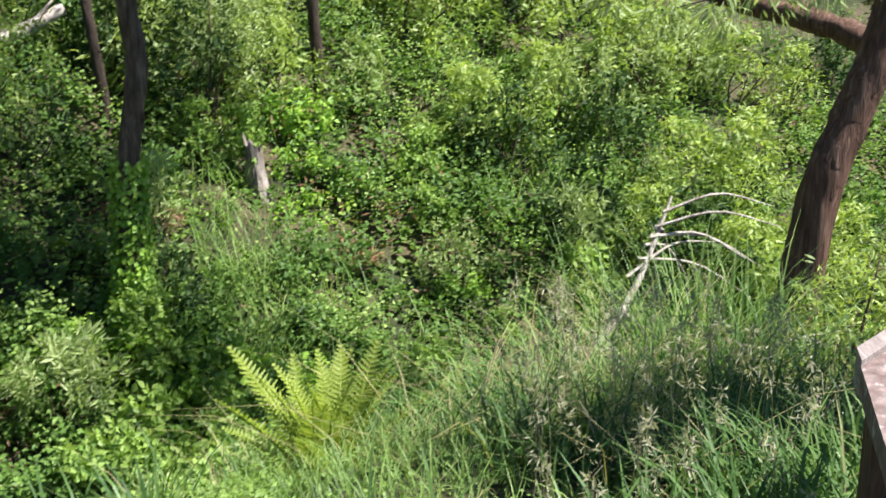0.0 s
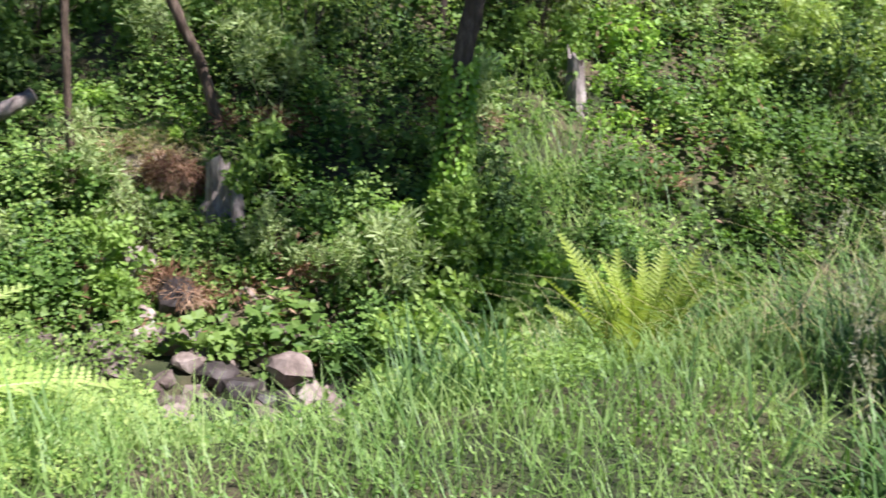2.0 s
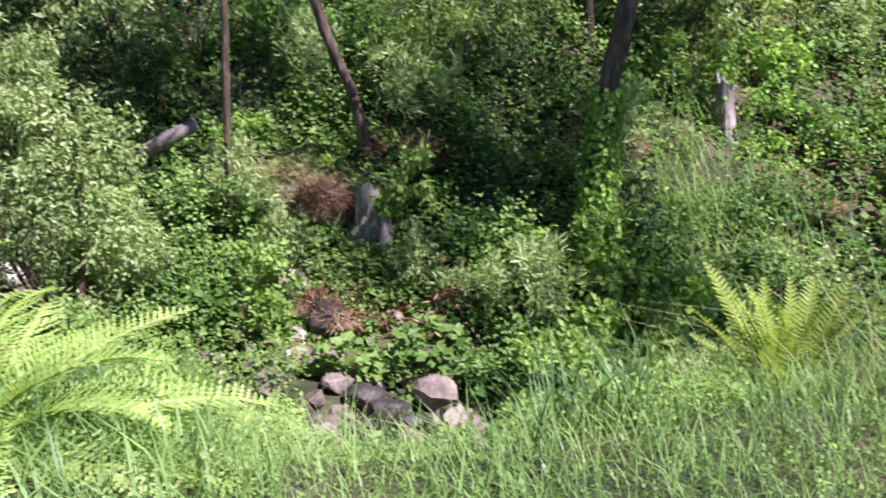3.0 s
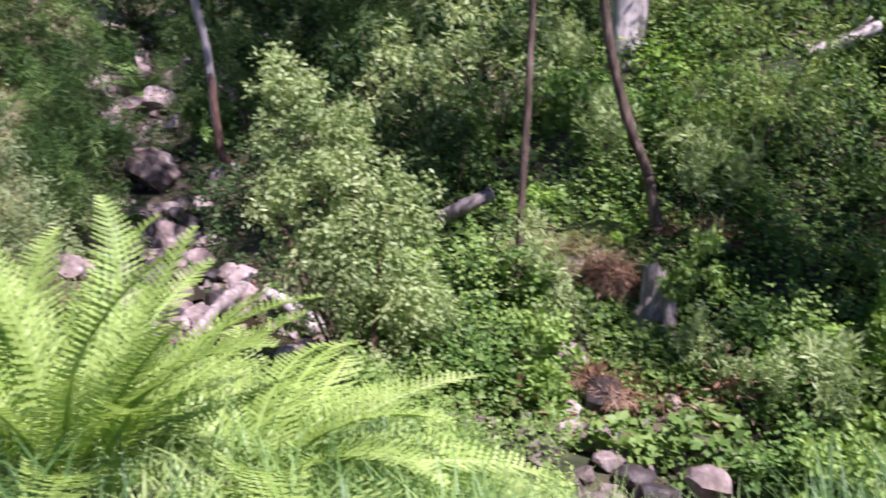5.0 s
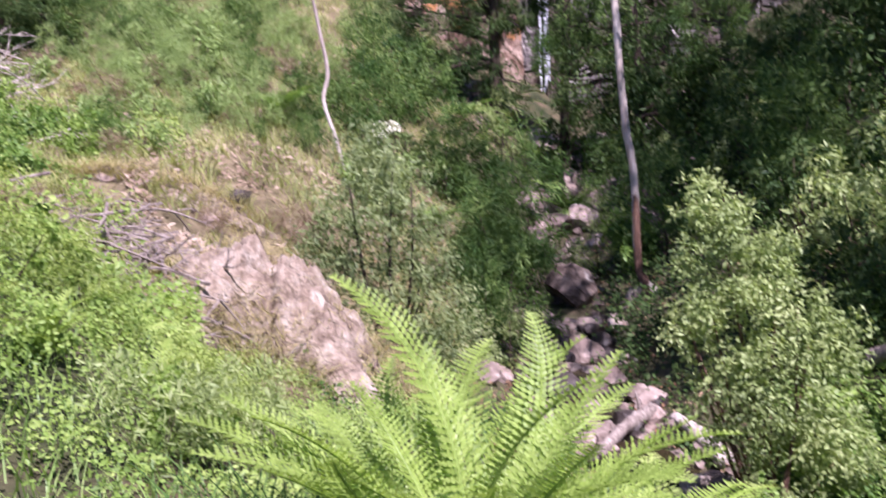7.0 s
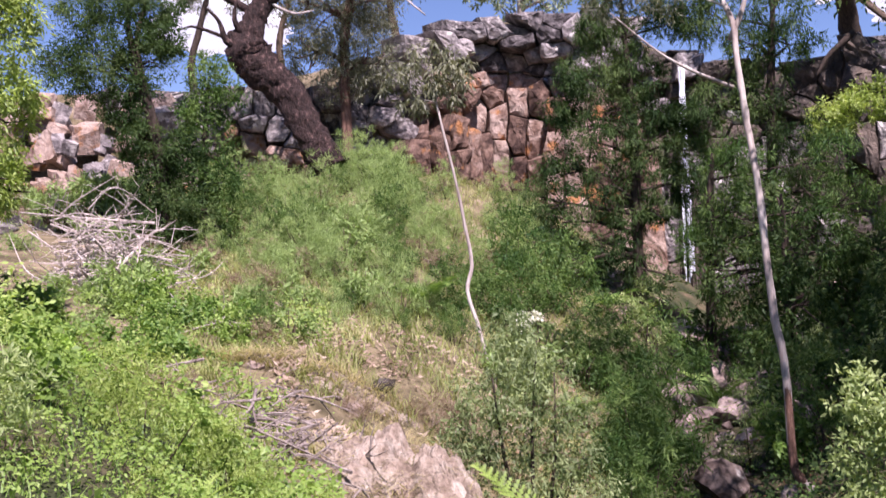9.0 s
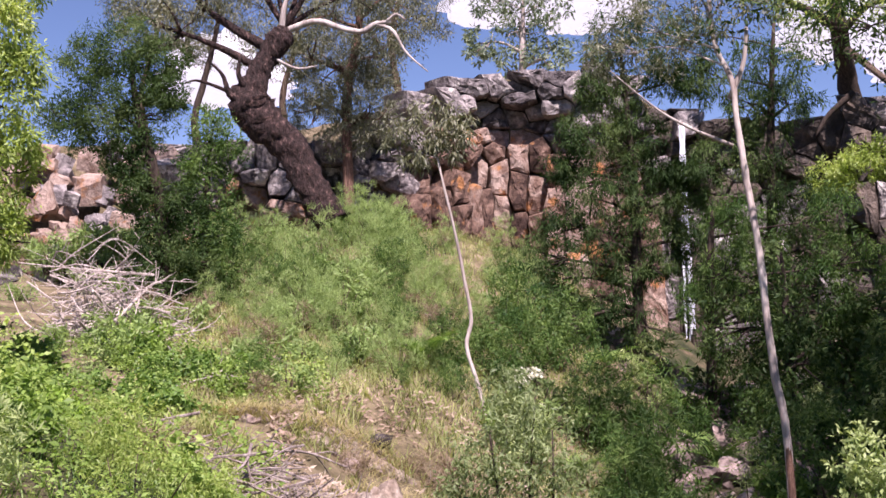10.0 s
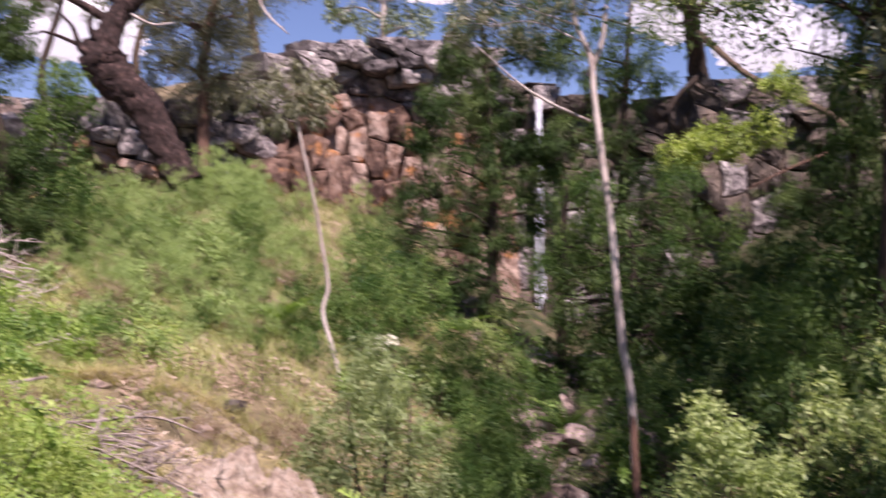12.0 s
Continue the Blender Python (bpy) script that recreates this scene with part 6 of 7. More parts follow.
# These gully wattles have shade mixed into their dark leaf colour.
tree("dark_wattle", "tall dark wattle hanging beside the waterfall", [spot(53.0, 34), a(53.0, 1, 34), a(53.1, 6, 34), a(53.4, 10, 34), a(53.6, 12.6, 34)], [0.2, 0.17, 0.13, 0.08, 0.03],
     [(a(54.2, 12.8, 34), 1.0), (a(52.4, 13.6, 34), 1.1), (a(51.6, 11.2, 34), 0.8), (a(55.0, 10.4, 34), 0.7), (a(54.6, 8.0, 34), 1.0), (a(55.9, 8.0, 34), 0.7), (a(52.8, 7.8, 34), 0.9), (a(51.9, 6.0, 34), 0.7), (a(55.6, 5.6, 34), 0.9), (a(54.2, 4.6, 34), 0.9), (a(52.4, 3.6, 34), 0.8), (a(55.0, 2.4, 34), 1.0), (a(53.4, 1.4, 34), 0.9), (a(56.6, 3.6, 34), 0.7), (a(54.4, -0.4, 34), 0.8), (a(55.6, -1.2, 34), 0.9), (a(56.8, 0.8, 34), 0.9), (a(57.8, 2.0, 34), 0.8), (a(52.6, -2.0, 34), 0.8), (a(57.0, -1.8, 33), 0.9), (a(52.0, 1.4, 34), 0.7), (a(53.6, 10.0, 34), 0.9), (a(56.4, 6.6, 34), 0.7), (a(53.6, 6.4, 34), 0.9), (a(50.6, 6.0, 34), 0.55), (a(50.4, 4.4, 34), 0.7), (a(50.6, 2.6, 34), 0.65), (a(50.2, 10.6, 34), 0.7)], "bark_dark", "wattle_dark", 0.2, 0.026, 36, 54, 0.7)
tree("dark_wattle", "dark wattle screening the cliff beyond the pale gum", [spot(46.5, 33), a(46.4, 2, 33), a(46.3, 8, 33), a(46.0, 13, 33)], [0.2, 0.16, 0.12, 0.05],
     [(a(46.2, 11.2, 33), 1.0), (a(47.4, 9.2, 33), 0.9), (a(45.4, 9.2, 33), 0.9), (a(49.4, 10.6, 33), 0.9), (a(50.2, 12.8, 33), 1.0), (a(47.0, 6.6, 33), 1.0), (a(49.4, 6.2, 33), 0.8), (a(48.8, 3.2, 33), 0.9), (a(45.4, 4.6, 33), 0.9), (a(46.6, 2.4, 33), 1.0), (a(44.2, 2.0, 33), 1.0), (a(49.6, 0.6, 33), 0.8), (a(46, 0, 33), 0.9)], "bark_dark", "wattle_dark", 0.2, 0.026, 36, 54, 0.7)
tree("dark_wattle", "dark wattle filling the shaded gully", [spot(49.5, 31), a(49.4, 1, 31), a(49.2, 4, 31)], [0.14, 0.1, 0.05],
     [(a(z, e, 31), q) for z, e, q in ((48.4, 1.0, 0.8), (50.2, -0.6, 0.7), (47.2, -1.2, 0.8), (49.0, -3.0, 0.8), (45.6, -2.4, 0.9), (44.4, 0.4, 0.9), (43.0, -1.6, 0.8), (48.0, 3.6, 0.8), (43.6, 3.4, 0.9), (41.6, 1.4, 0.9), (40.2, -1.0, 0.9))], "bark_dark", "gully_green", 0.18, 0.026, 32, 54, 0.6)
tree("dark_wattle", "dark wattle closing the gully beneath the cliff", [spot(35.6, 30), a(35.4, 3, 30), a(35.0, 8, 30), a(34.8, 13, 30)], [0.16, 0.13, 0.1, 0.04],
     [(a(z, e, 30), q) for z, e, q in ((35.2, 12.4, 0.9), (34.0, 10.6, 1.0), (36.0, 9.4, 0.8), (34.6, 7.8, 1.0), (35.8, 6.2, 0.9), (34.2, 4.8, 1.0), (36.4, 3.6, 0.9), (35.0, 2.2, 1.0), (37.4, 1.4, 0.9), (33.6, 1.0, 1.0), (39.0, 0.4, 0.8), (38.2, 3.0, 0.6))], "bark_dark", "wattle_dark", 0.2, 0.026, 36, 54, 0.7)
tree("cliff_top_tree", "gnarled dark tree on the cliff edge with a long crooked branch", [spot(42.5, 48), a(42.7, 10.5, 47), a(43.0, 12.5, 45), a(43.2, 15, 45)], [0.5, 0.36, 0.32, 0.18],
     [(a(44.6, 13.8, 44), 1.3), (a(42.0, 14.2, 44), 1.4), (a(46.0, 14.6, 44), 1.2), (a(47.4, 15.4, 44), 1.2), (a(40.0, 13.6, 44), 1.2), (a(38.6, 8.6, 40), 0.8), (a(41.2, 6.2, 40), 0.8), (a(39.4, 6.6, 40), 0.8), (a(42.6, 5.8, 40), 0.8), (a(43.8, 5.2, 40), 0.8)], "bark_dark", "gum_green", 0.15, 0.05, 32, 52, 0.3, limbs=False,
     extra=[([a(42.6, 11.4, 45), a(42.0, 10.9, 44), a(40.6, 9.6, 43), a(39.2, 8.7, 42), a(36.6, 7.4, 40), a(35.2, 6.2, 39), a(33.3, 4.9, 38)], [0.17, 0.15, 0.13, 0.13, 0.11, 0.09, 0.07], "bark_brown"),
            ([a(43.0, 12.5, 45), a(44.6, 13.6, 44.5), a(46.6, 14.6, 44)], [0.2, 0.14, 0.06], "bark_dark"), ([a(42.9, 12.2, 45), a(41.6, 13.4, 45), a(39.6, 13.6, 44.5)], [0.18, 0.12, 0.05], "bark_dark"),
            ([a(42.4, 9.4, 44.6), a(43.6, 8.4, 44.4), a(44.2, 7.4, 44.2)], [0.14, 0.1, 0.04], "bark_dark"), ([a(36.4, 5.4, 39), a(38.4, 4.6, 39), a(40.4, 3.6, 39)], [0.06, 0.05, 0.02], "bark_red")])
# Unseen clumps, added high in the first forest tree to shade the gully.
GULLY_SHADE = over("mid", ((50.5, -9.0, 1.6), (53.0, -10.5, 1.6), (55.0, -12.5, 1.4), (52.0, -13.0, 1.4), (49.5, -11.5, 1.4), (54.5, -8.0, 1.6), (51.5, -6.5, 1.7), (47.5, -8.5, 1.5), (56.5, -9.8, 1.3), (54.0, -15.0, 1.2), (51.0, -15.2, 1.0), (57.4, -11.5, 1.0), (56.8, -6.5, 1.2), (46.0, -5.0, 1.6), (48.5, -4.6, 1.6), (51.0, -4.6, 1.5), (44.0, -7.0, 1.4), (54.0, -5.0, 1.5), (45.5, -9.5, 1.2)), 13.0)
# Backdrop trees; the tall ones are added mainly to cast shade westward.
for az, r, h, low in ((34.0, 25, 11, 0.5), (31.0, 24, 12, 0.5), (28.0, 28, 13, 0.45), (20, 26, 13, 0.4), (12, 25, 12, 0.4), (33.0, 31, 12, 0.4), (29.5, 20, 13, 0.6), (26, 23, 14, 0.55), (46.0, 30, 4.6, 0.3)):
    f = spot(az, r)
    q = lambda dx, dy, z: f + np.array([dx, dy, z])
    tree("dark_forest_tree", "tall dark leafy tree on the upper bank, mostly added for shade", [f, q(0.1, 0.1, h * 0.35), q(-0.1, 0.2, h * 0.7), q(0, 0, h)], [0.16, 0.13, 0.1, 0.03],
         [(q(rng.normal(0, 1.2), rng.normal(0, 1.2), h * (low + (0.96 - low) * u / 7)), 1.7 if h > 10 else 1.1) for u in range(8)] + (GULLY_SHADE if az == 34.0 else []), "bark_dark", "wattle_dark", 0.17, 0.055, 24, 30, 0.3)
gully = [shrub("gully_shrub", "fine-leaved green shrub in the shaded gully", [((0, 0, 0.6), 0.5), ((0.5, 0.1, 0.4), 0.4), ((-0.45, 0, 0.45), 0.42), ((0.1, 0, 1.1), 0.4)], spot(44.5, 27), "wattle", 0.1, 0.02, 22, 26, 0.2, stems=4),
         shrub("gully_shrub", "dark feathery shrub in the shaded gully", [((0, 0, 0.7), 0.6), ((0.6, 0.1, 0.5), 0.5), ((-0.5, 0, 0.5), 0.5), ((0.1, 0, 1.4), 0.5)], spot(47.5, 29), "gully_green", 0.14, 0.02, 24, 30, 0.2, stems=4),
         shrub("gully_shrub", "bright green broad-leaved shrub among gully rocks", [((0, 0, 0.5), 0.45), ((0.4, 0.1, 0.35), 0.35), ((-0.4, 0, 0.35), 0.35)], spot(42.0, 25), "bramble", 0.1, 0.05, 20, 22, 0.3, stems=3)]
g_ = np.random.default_rng(33)
for k in range(70):
    az, r = g_.uniform(34, 57) if k < 46 else g_.uniform(46, 55), g_.uniform(21, 35) if k < 46 else g_.uniform(16.5, 24)
    q = spot(az, r)
    if 44.0 < az < 49.5 and r < 21 or creek_gap(q[:1], q[1:2])[0] < (1.2 if k < 46 else 0.4) or behind_scarp(q[:1], q[1:2])[0] > -1.2:
        continue
    copy_thing(gully[(1, 1, 2, 1, 1, 0, 1)[k % 7]], Matrix.Translation(q) @ pose(0, 0, 0, 0, 0, g_.uniform(0, 360)) @ Matrix.Scale(g_.uniform(0.6, 1.5), 4))

proto = shrub("broom_shrub", "feathery light green broom shrub on the slope", [((0, 0, 0.7), 0.75), ((0.6, 0.1, 0.6), 0.6), ((-0.6, 0, 0.6), 0.6), ((0.1, 0, 1.2), 0.6)], spot(66.5, 34), "broom", 0.15, 0.013, 26, 34, -0.9, up=0.1, spray=0.9)
for az, r, s in ((69, 34, 1.1), (71.5, 33, 1.1), (73.3, 34.5, 1.2), (65, 33, 1.0), (67.5, 31, 0.9), (70, 30, 0.9), (72.4, 29, 0.8), (64, 30, 0.9), (66, 28.4, 0.8), (68.6, 27.4, 0.7), (61, 30, 0.6), (65, 36, 0.9), (66.8, 36.2, 0.9), (71.2, 35, 0.8), (71, 26, 0.6), (58.8, 31, 0.7), (66.9, 37.2, 1.0), (66.0, 36.8, 0.8), (68, 37.5, 1.0), (74.5, 35, 1.0), (72, 35.5, 0.9)):
    copy_thing(proto, Matrix.Translation(spot(az, r)) @ pose(0, 0, 0, 0, 0, az * 91) @ Matrix.Scale(s, 4))
hb = np.random.default_rng(17)
dark_broom = shrub("broom_shrub", "darker green broom shrub with brown stems on the slope", [((0, 0, 0.6), 0.6), ((0.5, 0.1, 0.5), 0.5), ((-0.5, 0, 0.5), 0.5), ((0.1, 0, 1.0), 0.45)], spot(65.8, 32.5), "gully_green", 0.12, 0.018, 24, 28, -0.5, up=0.1)
dead_broom = shrub("dry_scrub", "reddish-brown dry scrub among the broom", [((0, 0, 0.4), 0.45), ((0.4, 0.1, 0.35), 0.36), ((-0.4, 0, 0.35), 0.36)], spot(63.5, 29.5), "dry_twig", 0.14, 0.014, 20, 24, -0.5, "dead_wood", 5, up=0.1, stem_r=0.01)
for k in range(86):
    az, r = hb.uniform(58.5, 75.5), hb.uniform(20.0, 37.5) if k < 50 else hb.uniform(28, 37.5)
    q = spot(az, r)
    if creek_gap(q[:1], q[1:2])[0] < 3 or behind_scarp(q[:1], q[1:2])[0] > -0.8 or az < 62 and r < 28 or not stony(q[:1], q[1:2])[0]:
        continue
    copy_thing((proto, dark_broom, proto, dead_broom, dark_broom)[k % 5], Matrix.Translation(q) @ pose(0, 0, 0, hb.uniform(-10, 10), hb.uniform(-10, 10), hb.uniform(0, 360)) @ Matrix.Scale(hb.uniform(0.4, 1.0) * (0.45 + r / 60), 4))
for k in range(84):
    az, r = hb.uniform(72, 90), 9 + 15 * hb.random()
    q = spot(az, r)
    if stony(q[:1], q[1:2])[0] and not (abs(az - 72.8) < 4.5 and 10 < r < 15.5) and az > 70 + 0.4 * max(0, 16 - r):
        copy_thing(weeds[(0, 1, 0, 2)[k % 4]], Matrix.Translation(q) @ pose(0, 0, 0, 0, 0, hb.uniform(0, 360)) @ Matrix.Scale(hb.uniform(0.45, 0.8) * (0.5 + r / 20), 4))
slope_bush = shrub("slope_bush", "yellow-green soft bush on the near slope", [((0, 0, 0.3), 0.32), ((0.3, 0.1, 0.25), 0.28), ((-0.28, 0, 0.25), 0.26), ((0.05, 0, 0.55), 0.24)], s7(80, 6.5), "gum_green", 0.035, 0.009, 24, 34, 0.0, stems=4, stem_r=0.008)
for k in range(26):
    az, r = hb.uniform(68, 88), hb.uniform(4.6, 8.5)
    copy_thing((slope_bush, weeds[1], slope_bush, weeds[3])[k % 4], Matrix.Translation(s7(az, r)) @ pose(0, 0, 0, 0, 0, hb.uniform(0, 360)) @ Matrix.Scale(hb.uniform(0.4, 0.8), 4))
proto = shrub("green_bush", "mid-green leafy bush at the foot of the slope", [((0, 0, 0.8), 0.8), ((0.6, 0.1, 0.8), 0.6), ((-0.6, 0, 0.7), 0.6), ((0.1, 0, 1.5), 0.65)], spot(58.4, 28), "gully_green", 0.12, 0.03, 36, 30)
for az, r, s in ((57.2, 30, 1.2), (60.0, 27, 0.9), (62.6, 25.5, 0.7), (59.5, 31, 1.0), (86.5, 20, 0.9)):
    copy_thing(proto, Matrix.Translation(spot(az, r)) @ pose(0, 0, 0, 0, 0, az * 57) @ Matrix.Scale(s, 4))

proto = shrub("slope_scrub", "low grey-green scrub bush on the grassy slope", [((0, 0, 0.35), 0.42), ((0.4, 0.1, 0.3), 0.34), ((-0.4, 0, 0.3), 0.34)], spot(70, 24), "broom", 0.12, 0.028, 16, 24, 0.0, up=0.2)
sr_ = np.random.default_rng(5)
for k in range(42):
    az, r = sr_.uniform(58, 84), sr_.uniform(20, 33)
    q = spot(az, r)
    if creek_gap(q[:1], q[1:2])[0] < 3.5 or not stony(q[:1], q[1:2])[0]:
        continue
    copy_thing(proto, Matrix.Translation(q) @ pose(0, 0, 0, 0, 0, sr_.uniform(0, 360)) @ Matrix.Scale(sr_.uniform(0.6, 1.7), 4))
for az, el, n_ in ((80.2, 25.5, 110), (78.6, 24.5, 80)):
    branch_pile("brush_pile", "pile of bleached bare branches on the slope", spot(az, el) + (0, 0, 0.5), (1.4, 1.4, 1.9), n_, "dead_wood", 0.02, 0.8, (0.8, 2.2))
dead = shrub("dead_scrub", "dry brown twiggy scrub on the slope", [((0, 0, 0.3), 0.35), ((0.35, 0.1, 0.22), 0.28), ((-0.3, 0, 0.25), 0.28)], spot(70, 28), "dry_twig", 0.14, 0.01, 22, 26, -0.2, "dead_wood", 6, up=0.1, stem_r=0.008)
for k in range(30):
    az, r = sr_.uniform(58, 84), sr_.uniform(8, 34)
    q = spot(az, r)
    if creek_gap(q[:1], q[1:2])[0] > 3:
        copy_thing(dead, Matrix.Translation(q) @ pose(0, 0, 0, 0, 0, sr_.uniform(0, 360)) @ Matrix.Scale(sr_.uniform(0.3, 0.6) * (0.8 + r / 22), 4))
for k in range(30):
    q = spot(sr_.uniform(77.5, 87), sr_.uniform(32, 41))
    copy_thing((proto, dead)[k % 3 == 0], Matrix.Translation(q + np.array([0, 0, sr_.uniform(0, 0.6)])) @ pose(0, 0, 0, 0, 0, sr_.uniform(0, 360)) @ Matrix.Scale(sr_.uniform(0.9, 1.9), 4))
branch_pile("dead_branches", "tangle of grey dead branches on dry ground", s7(74.6, l7(74.6, -9.4)) + (0, 0, 0.25), (2.6, 2.0, 0.5), 80, "dead_grey", 0.02, 0.5, (0.5, 1.7))
branch_pile("dead_branches", "grey dead branches sliding down the bank", s7(72.6, l7(72.6, -12.0)), (1.5, 1.5, 0.4), 34, "dead_grey", 0.02, 0.5, (0.6, 1.6))
branch_pile("dead_branches", "weathered branches lying below the scrub", s7(76.6, l7(76.6, -3.6)), (1.6, 1.0, 0.3), 18, "dead_wood", 0.026, 0.3, (0.8, 2.0))
# The dark boulder at bearing 66.3 stands for the shadow above the bare earth.
for k, (az, el, s, m) in enumerate(((74.2, -3.3, 2.4, "rock_orange"), (73.0, -3.2, 1.0, "rock_orange"), (75.2, -3.2, 0.7, "rock"), (67.2, -13.6, 1.3, "rock_pink"), (65.2, -14.6, 1.1, "rock_pink"), (64.0, -14.8, 0.9, "rock_pink"), (71.0, -14.4, 0.9, "rock_pink"), (68.8, -13.8, 0.9, "rock_pink"),
                                (68.2, -6.8, 0.9, "rock_dark"), (66.3, -11.9, 1.5, "rock_dark"), (74.4, -5.6, 0.7, "rock_pink"), (67.2, -12.4, 1.0, "rock_pink"), (69.6, -8.0, 0.6, "rock_pink"))):
    q = s7(az, l7(az, el, 8))
    rock("boulder", "sun-bleached pinkish boulder set in the slope" if m == "rock_pink" else "lichen-stained rough boulder set in the slope", q - np.array([0, 0, s * 0.02]), (s * 0.62, s * 0.5, s * 0.36), m, 40 + k, "slope boulders", cuts=9)
for k in range(46):
    az, r = rng.uniform(43, 54), rng.uniform(24, 38)
    s = rng.uniform(0.3, 0.9)
    rock("rock", "shaded brown rock fallen below the cliff", spot(az, r) + np.array([0, 0, s * 0.25]), (s * 1.3, s, s * 0.8), "rock" if k % 3 else "rock_pink", 80 + k, "fallen rocks", cuts=9)
for k in range(60):
    az, r = rng.uniform(76.5, 86), rng.uniform(33, 42)
    s = rng.uniform(0.4, 1.1)
    rock("rock", "pink broken rock on the scree below the cliff", spot(az, r) + np.array([0, 0, s * 0.12]), (s * 1.3, s, s * 0.8), "rock_orange" if k % 3 else "cliff_grey", 140 + k, "scree rocks", cuts=9)

# ---- ferns ----
fern("large_fern", "large bright green fern spreading in the sun", s7(56.5, 3.5) - (0, 0, 0.16), 36, 1.1, "fern", 42, (50, 82), (0.25, 0.65), (0, 360), 4, 0.125, kinds=6)
fern("large_fern", "large bright fern with arching fronds", s7(47.0, 3.4) - (0, 0, 0.14), 30, 0.95, "fern", 36, (16, 50), (0.4, 0.85), (0, 360), 4, 0.15, kinds=6)
fern("large_fern", "bright fern low on the bank", s7(41.5, 3.0) - (0, 0, 0.12), 20, 0.72, "fern", 32, (16, 48), (0.5, 0.9), (0, 360), 4, 0.16)
fern("yellow_fern", "yellow-green upright fern with browning fronds", s2(2.4, 4.4) - (0, 0, 0.1), 30, 0.7, "fern_yellow", 30, (56, 86), (0.15, 0.45), (0, 360), 5, 0.13, kinds=6)
fern("small_fern", "young green fern in the grass", s2(24.0, 4.3), 8, 0.4, "fern", 22, (50, 75), (0.5, 0.9), group="small ferns")
fern("small_fern", "young green fern in the grass", s2(28.6, 4.1), 8, 0.42, "fern", 22, (50, 75), (0.5, 0.9), group="small ferns")
fern("small_fern", "young green fern beside the large ones", s2(20.5, 4.4), 9, 0.38, "fern", 22, (50, 75), (0.5, 0.9), group="small ferns")
fern("small_fern", "young green fern at the bank", s7(73, 6.2), 9, 0.42, "fern", 22, (40, 70), (0.5, 0.9), group="small ferns")
fern("small_fern", "young green fern at the bank", s7(78, 5.6), 9, 0.4, "fern", 22, (40, 70), (0.5, 0.9), group="small ferns")
for az, r, s in ((63.9, 24.5, 1.0), (49.3, 27, 1.3), (52.5, 36, 1.6), (54.5, 32, 1.4), (43.5, 26, 1.0), (56, 22, 0.8)):
    fern("tree_fern", "green fern growing among the shaded rocks", spot(az, r) + np.array([0, 0, 0.3]), 10, s, "grass", 16, (35, 65), (0.5, 1.0), teeth=2, wide=0.2, kinds=2, group="gully ferns")

# ---- sedge clump, dead stick, flowers, rail ----
def tussock(name, label, at, count, height, width, leaf, lean=0.5, radius=0.2):
    t = thing(name, label, "grass", at)
    o = np.append(rng.normal(0, radius, (count, 2)), np.zeros((count, 1)), 1)
    for k in range(4):
        V, F = blades(o[k::4] - np.array([0, 0, 0.05]), height * rng.uniform(0.5, 1.1, len(o[k::4])), width, lean, 0.8, 4)
        tagged(part("tuft", V, F, leaf, t), kind="stuff")
    return t


tussock("sedge_clump", "large upright sedge clump with fresh green blades", s0(-16.6, 4.6), 460, 1.15, 0.007, "grass", 0.2, 0.14)
tussock("sedge_clump", "dry arching sedge blades on the bank", s0(-12.0, 3.9), 130, 0.6, 0.005, "dry", 0.7, 0.22)
tussock("sedge_clump", "dry arching sedge blades beside the green clump", s0(-15.0, 4.1), 160, 0.75, 0.005, "dry", 0.6, 0.15)
tussock("sedge_clump", "low green sedge on the bank", s0(-8.5, 3.7), 260, 0.5, 0.007, "grass", 0.45, 0.2)
tussock("sedge_clump", "arching green sedge with browning blades", s0(-13.6, 4.1), 300, 0.62, 0.007, "grass", 0.5, 0.2)
# The next two clumps are coloured dark for the shade near the rail.
tussock("sedge_clump", "dark green sedge on the bank", s0(-21.5, 3.9), 420, 0.55, 0.008, "sedge_dark", 0.5, 0.3)
tussock("sedge_clump", "dark green sedge under the rail", s0(-18.5, 3.3), 320, 0.42, 0.008, "sedge_dark", 0.5, 0.25)
tussock("sedge_clump", "tall thin upright sedge stalks", s0(-13.0, 5.0), 170, 1.25, 0.006, "sedge_dark", 0.14, 0.3)
tussock("sedge_clump", "green sedge at the edge of the bank", s0(-9.8, 4.8), 220, 0.7, 0.007, "sedge_dark", 0.3, 0.2)
shrub("golden_shrub", "yellow-green sunlit shrub at the red tree's foot", [((0, 0, 0.9), 0.4), ((0.35, 0.1, 0.7), 0.38), ((-0.3, 0, 0.6), 0.3), ((0.5, 0, 1.2), 0.4)], s0(-22.2, 7.6), "gum_green", 0.07, 0.02, 26, 24)
# Dark leaves here stand for the shadow round the trunk's base.
shrub("trunk_foot_shrub", "dark-leaved shrub standing for the shadow at the red tree's foot", [((0, 0, 0.7), 0.45), ((0.4, 0.1, 0.9), 0.4), ((-0.35, 0, 0.6), 0.35)], s0(-19.6, 8.2), "wattle_dark", 0.08, 0.03, 26, 24)
# The ferns' shadow is painted by dark blades in these tussocks.
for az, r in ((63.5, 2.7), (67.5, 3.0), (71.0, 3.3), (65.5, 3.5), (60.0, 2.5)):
    tussock("sedge_clump", "blue-green long grass, coloured dark for the ferns' shade", s7(az, r), 260, 0.42, 0.009, "sedge_dark", 0.5, 0.2)
p0, p1 = a0(-9.1, -23.6, 5.0), a0(-14.3, -14.0, 5.6)
t = thing("dead_branch", "bare bleached branch leaning through the sedge", "branch", p0)
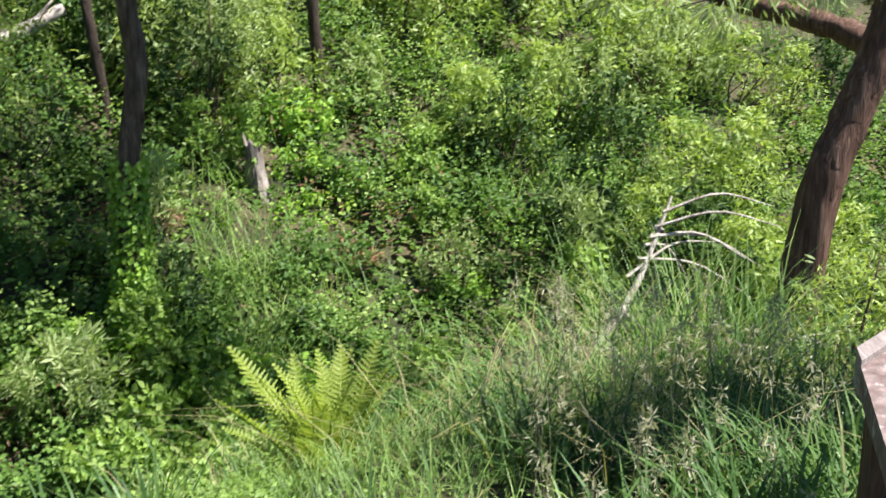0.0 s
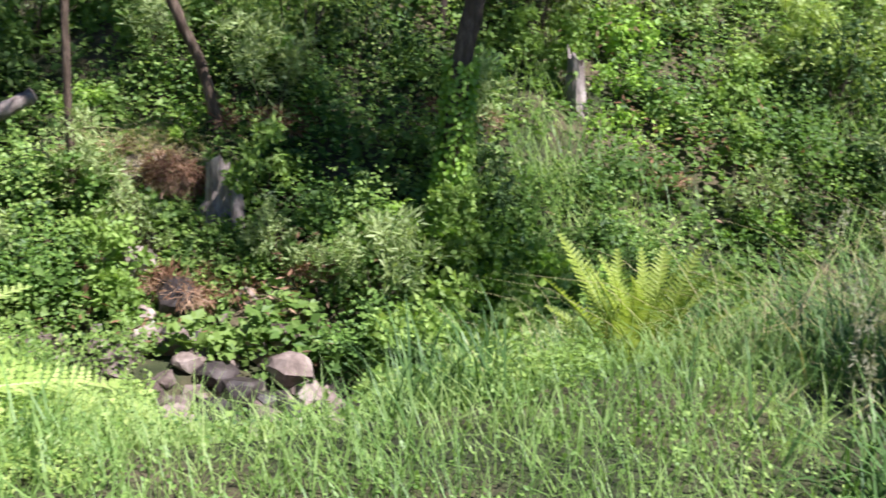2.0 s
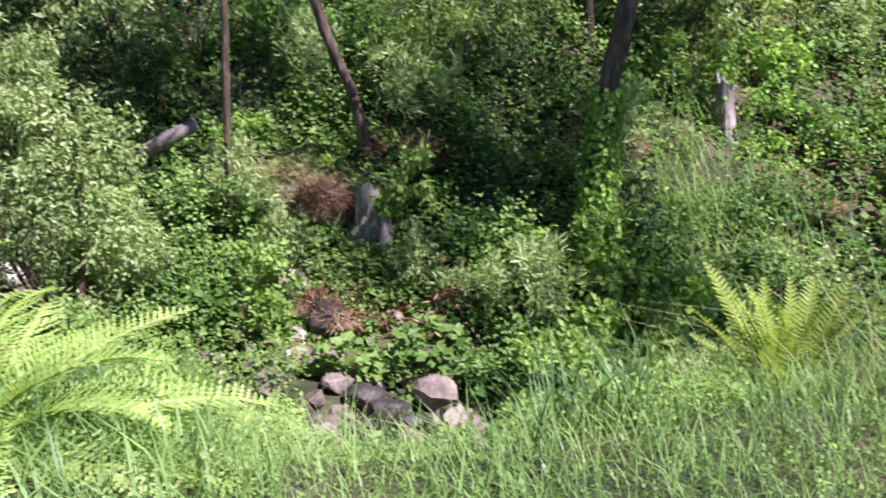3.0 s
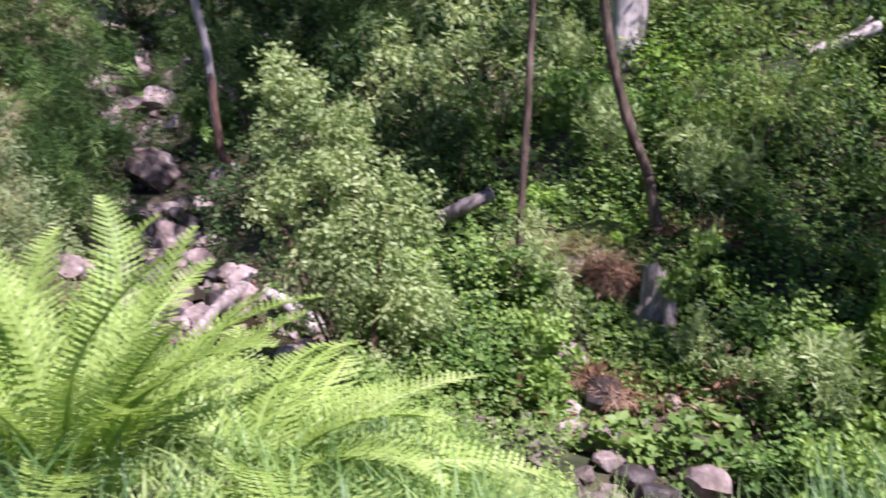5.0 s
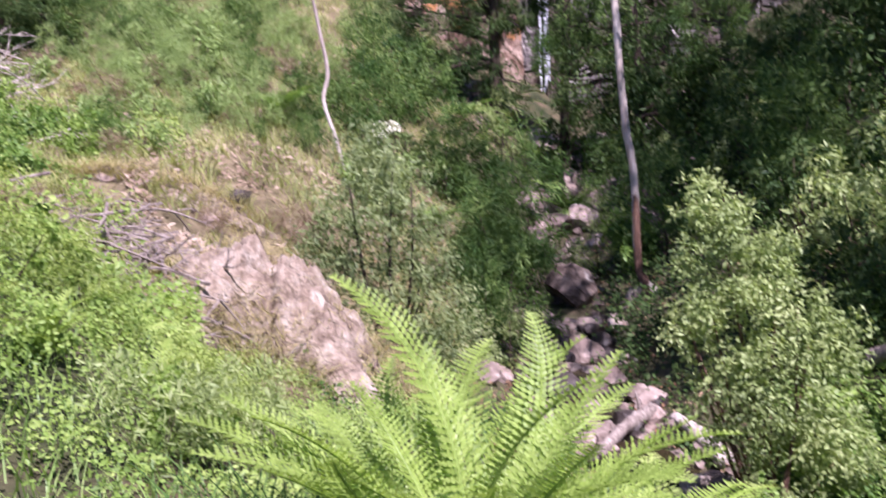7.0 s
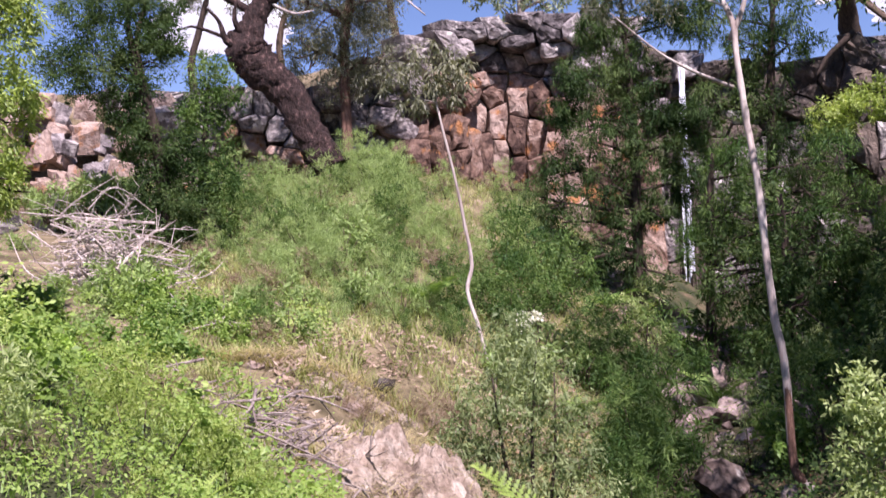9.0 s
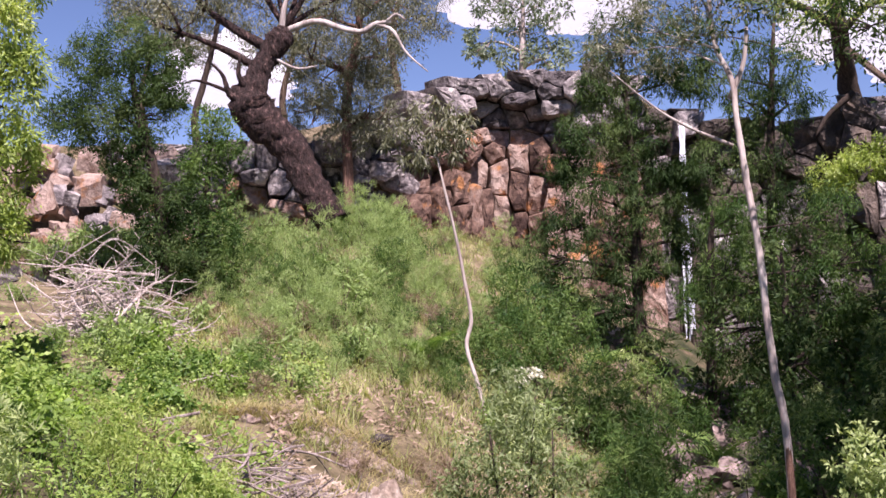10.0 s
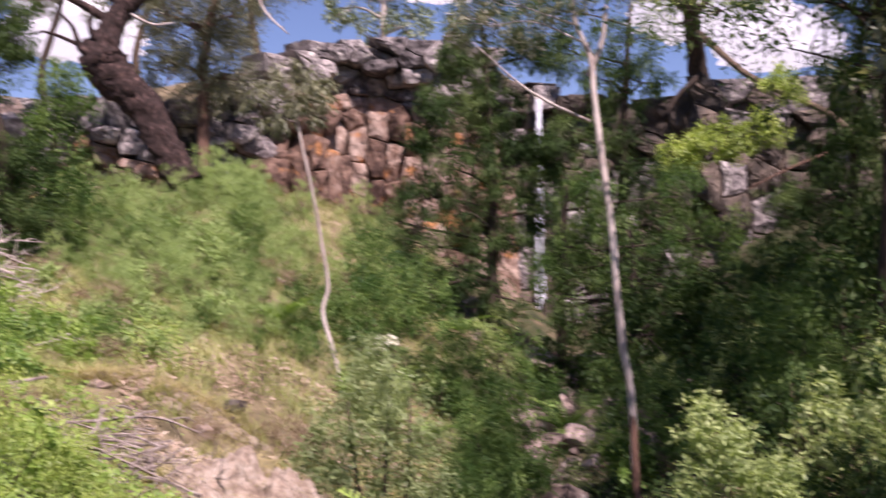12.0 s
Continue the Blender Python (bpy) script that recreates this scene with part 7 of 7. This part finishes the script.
V, F = limb([p0 - p0, (p1 - p0) * 0.5 + (0.05, 0, -0.05), p1 - p0], [0.022, 0.017, 0.006], 6, 0.05)
part("stem", V, F, "dead_wood", t)
for k in range(9):
    s = (p1 - p0) * rng.uniform(0.35, 1)
    e = s + np.array([rng.uniform(0.1, 0.7), rng.uniform(-0.2, 0.4), rng.uniform(-0.35, 0.25)])
    part("twig", *limb([s, (s + e) / 2 + (0, 0, 0.08), e], [0.009, 0.007, 0.002], 5, 0.05), "dead_wood", t)
branch_pile("dead_branches", "thin grey dead twigs beside the red tree", s0(-20.0, 7.4) + (0, 0, 0.5), (0.9, 0.9, 0.7), 12, "dead_wood", 0.012, 0.9, (0.6, 1.3))

def beam(o, dx, dy, dz, bev=0.012):
    bm = bmesh.new()
    bmesh.ops.create_cube(bm, size=1.0)
    bmesh.ops.scale(bm, vec=(dx, dy, dz), verts=bm.verts)
    bmesh.ops.bevel(bm, geom=bm.edges[:], offset=bev, segments=2, affect="EDGES")
    bmesh.ops.triangulate(bm, faces=bm.faces[:])
    bm.verts.index_update()
    V = np.array([v.co for v in bm.verts]) + np.asarray(o)
    F = np.array([[v.index for v in f.verts] for f in bm.faces])
    bm.free()
    return V, F


A_, U_, W_ = Vector((1.05, 2.746, 0.49)), Vector((-0.127, -0.451, 0.0)).normalized(), Vector((0.125, 0.115, 0.0)).normalized()        # corner of the top boards and the runs of the two rails
low = gz(A_.x, A_.y)
t = thing("timber_rail", "low weathered timber barrier corner with pale lichen", "railing", (A_.x, A_.y, low))


def slab(corners, z0, z1):
    n = len(corners)
    V = [(*c[:2], z) for z in (z0, z1) for c in corners]
    F = [[0, k, k + 1] for k in range(1, n - 1)] + [[n, n + k + 1, n + k] for k in range(1, n - 1)]
    for k in range(n):
        m = (k + 1) % n
        F += [[k, n + k, n + m], [k, n + m, m]]
    return np.array(V), np.array(F)


O_ = Vector((0, 0, 0))
h_ = A_.z - low
part("top_rail", *slab([O_, U_ * 0.5, U_ * 0.5 + W_ * 0.3, W_ * 0.4], h_ - 0.06, h_), "timber", t, "lichen-spotted flat top board")
part("edge_rail", *slab([-U_ * 0.08 - W_ * 0.004, W_ * 0.4 - U_ * 0.08, W_ * 0.4, O_], h_ - 0.07, h_ + 0.015), "timber_grey", t, "smooth grey end board")
side = Vector((-U_.y, U_.x, 0))
side = side if side.x > 0 else -side
for along in (0.03, 0.34):
    q = U_ * along + side * 0.012
    part("post", *slab([q, q + U_ * 0.13, q + U_ * 0.13 + side * 0.12, q + side * 0.12], -0.2, h_ - 0.05), "timber_brown", t)

# ---- clouds ----
for az, el, r, s in ((73.8, 10.6, 700, 36), (59.0, 15.0, 700, 42), (55.6, 14.4, 720, 38), (62.2, 16.4, 690, 32), (42.4, 12.2, 720, 40), (38.6, 10.4, 720, 34), (50.5, 18.5, 700, 40), (33, 16, 700, 45)):
    bm = bmesh.new()
    bmesh.ops.create_icosphere(bm, subdivisions=4, radius=1.0)
    for q in bm.verts:
        c = q.co.copy()
        swell = 0.0
        for f_, g_ in ((1.6, 0.75), (3.6, 0.42), (8.0, 0.22), (17.0, 0.1)):
            swell += g_ * (0.5 - abs(noise.noise(c * f_ + Vector((az, el, f_)))) * 1.6)
        q.co = Vector((c.x, c.y, c.z * (0.75 if c.z > 0 else 0.3))) * s * (0.75 + swell)
    me = bpy.data.meshes.new("cloud")
    bm.to_mesh(me)
    bm.free()
    me.materials.append(M["cloud"])
    me.polygons.foreach_set("use_smooth", np.ones(len(me.polygons), bool))
    ob = new("cloud", me)
    ob.location = a(az, el, r)
    tagged(ob, "white cumulus cloud in a blue sky", "cloud", kind="structure")
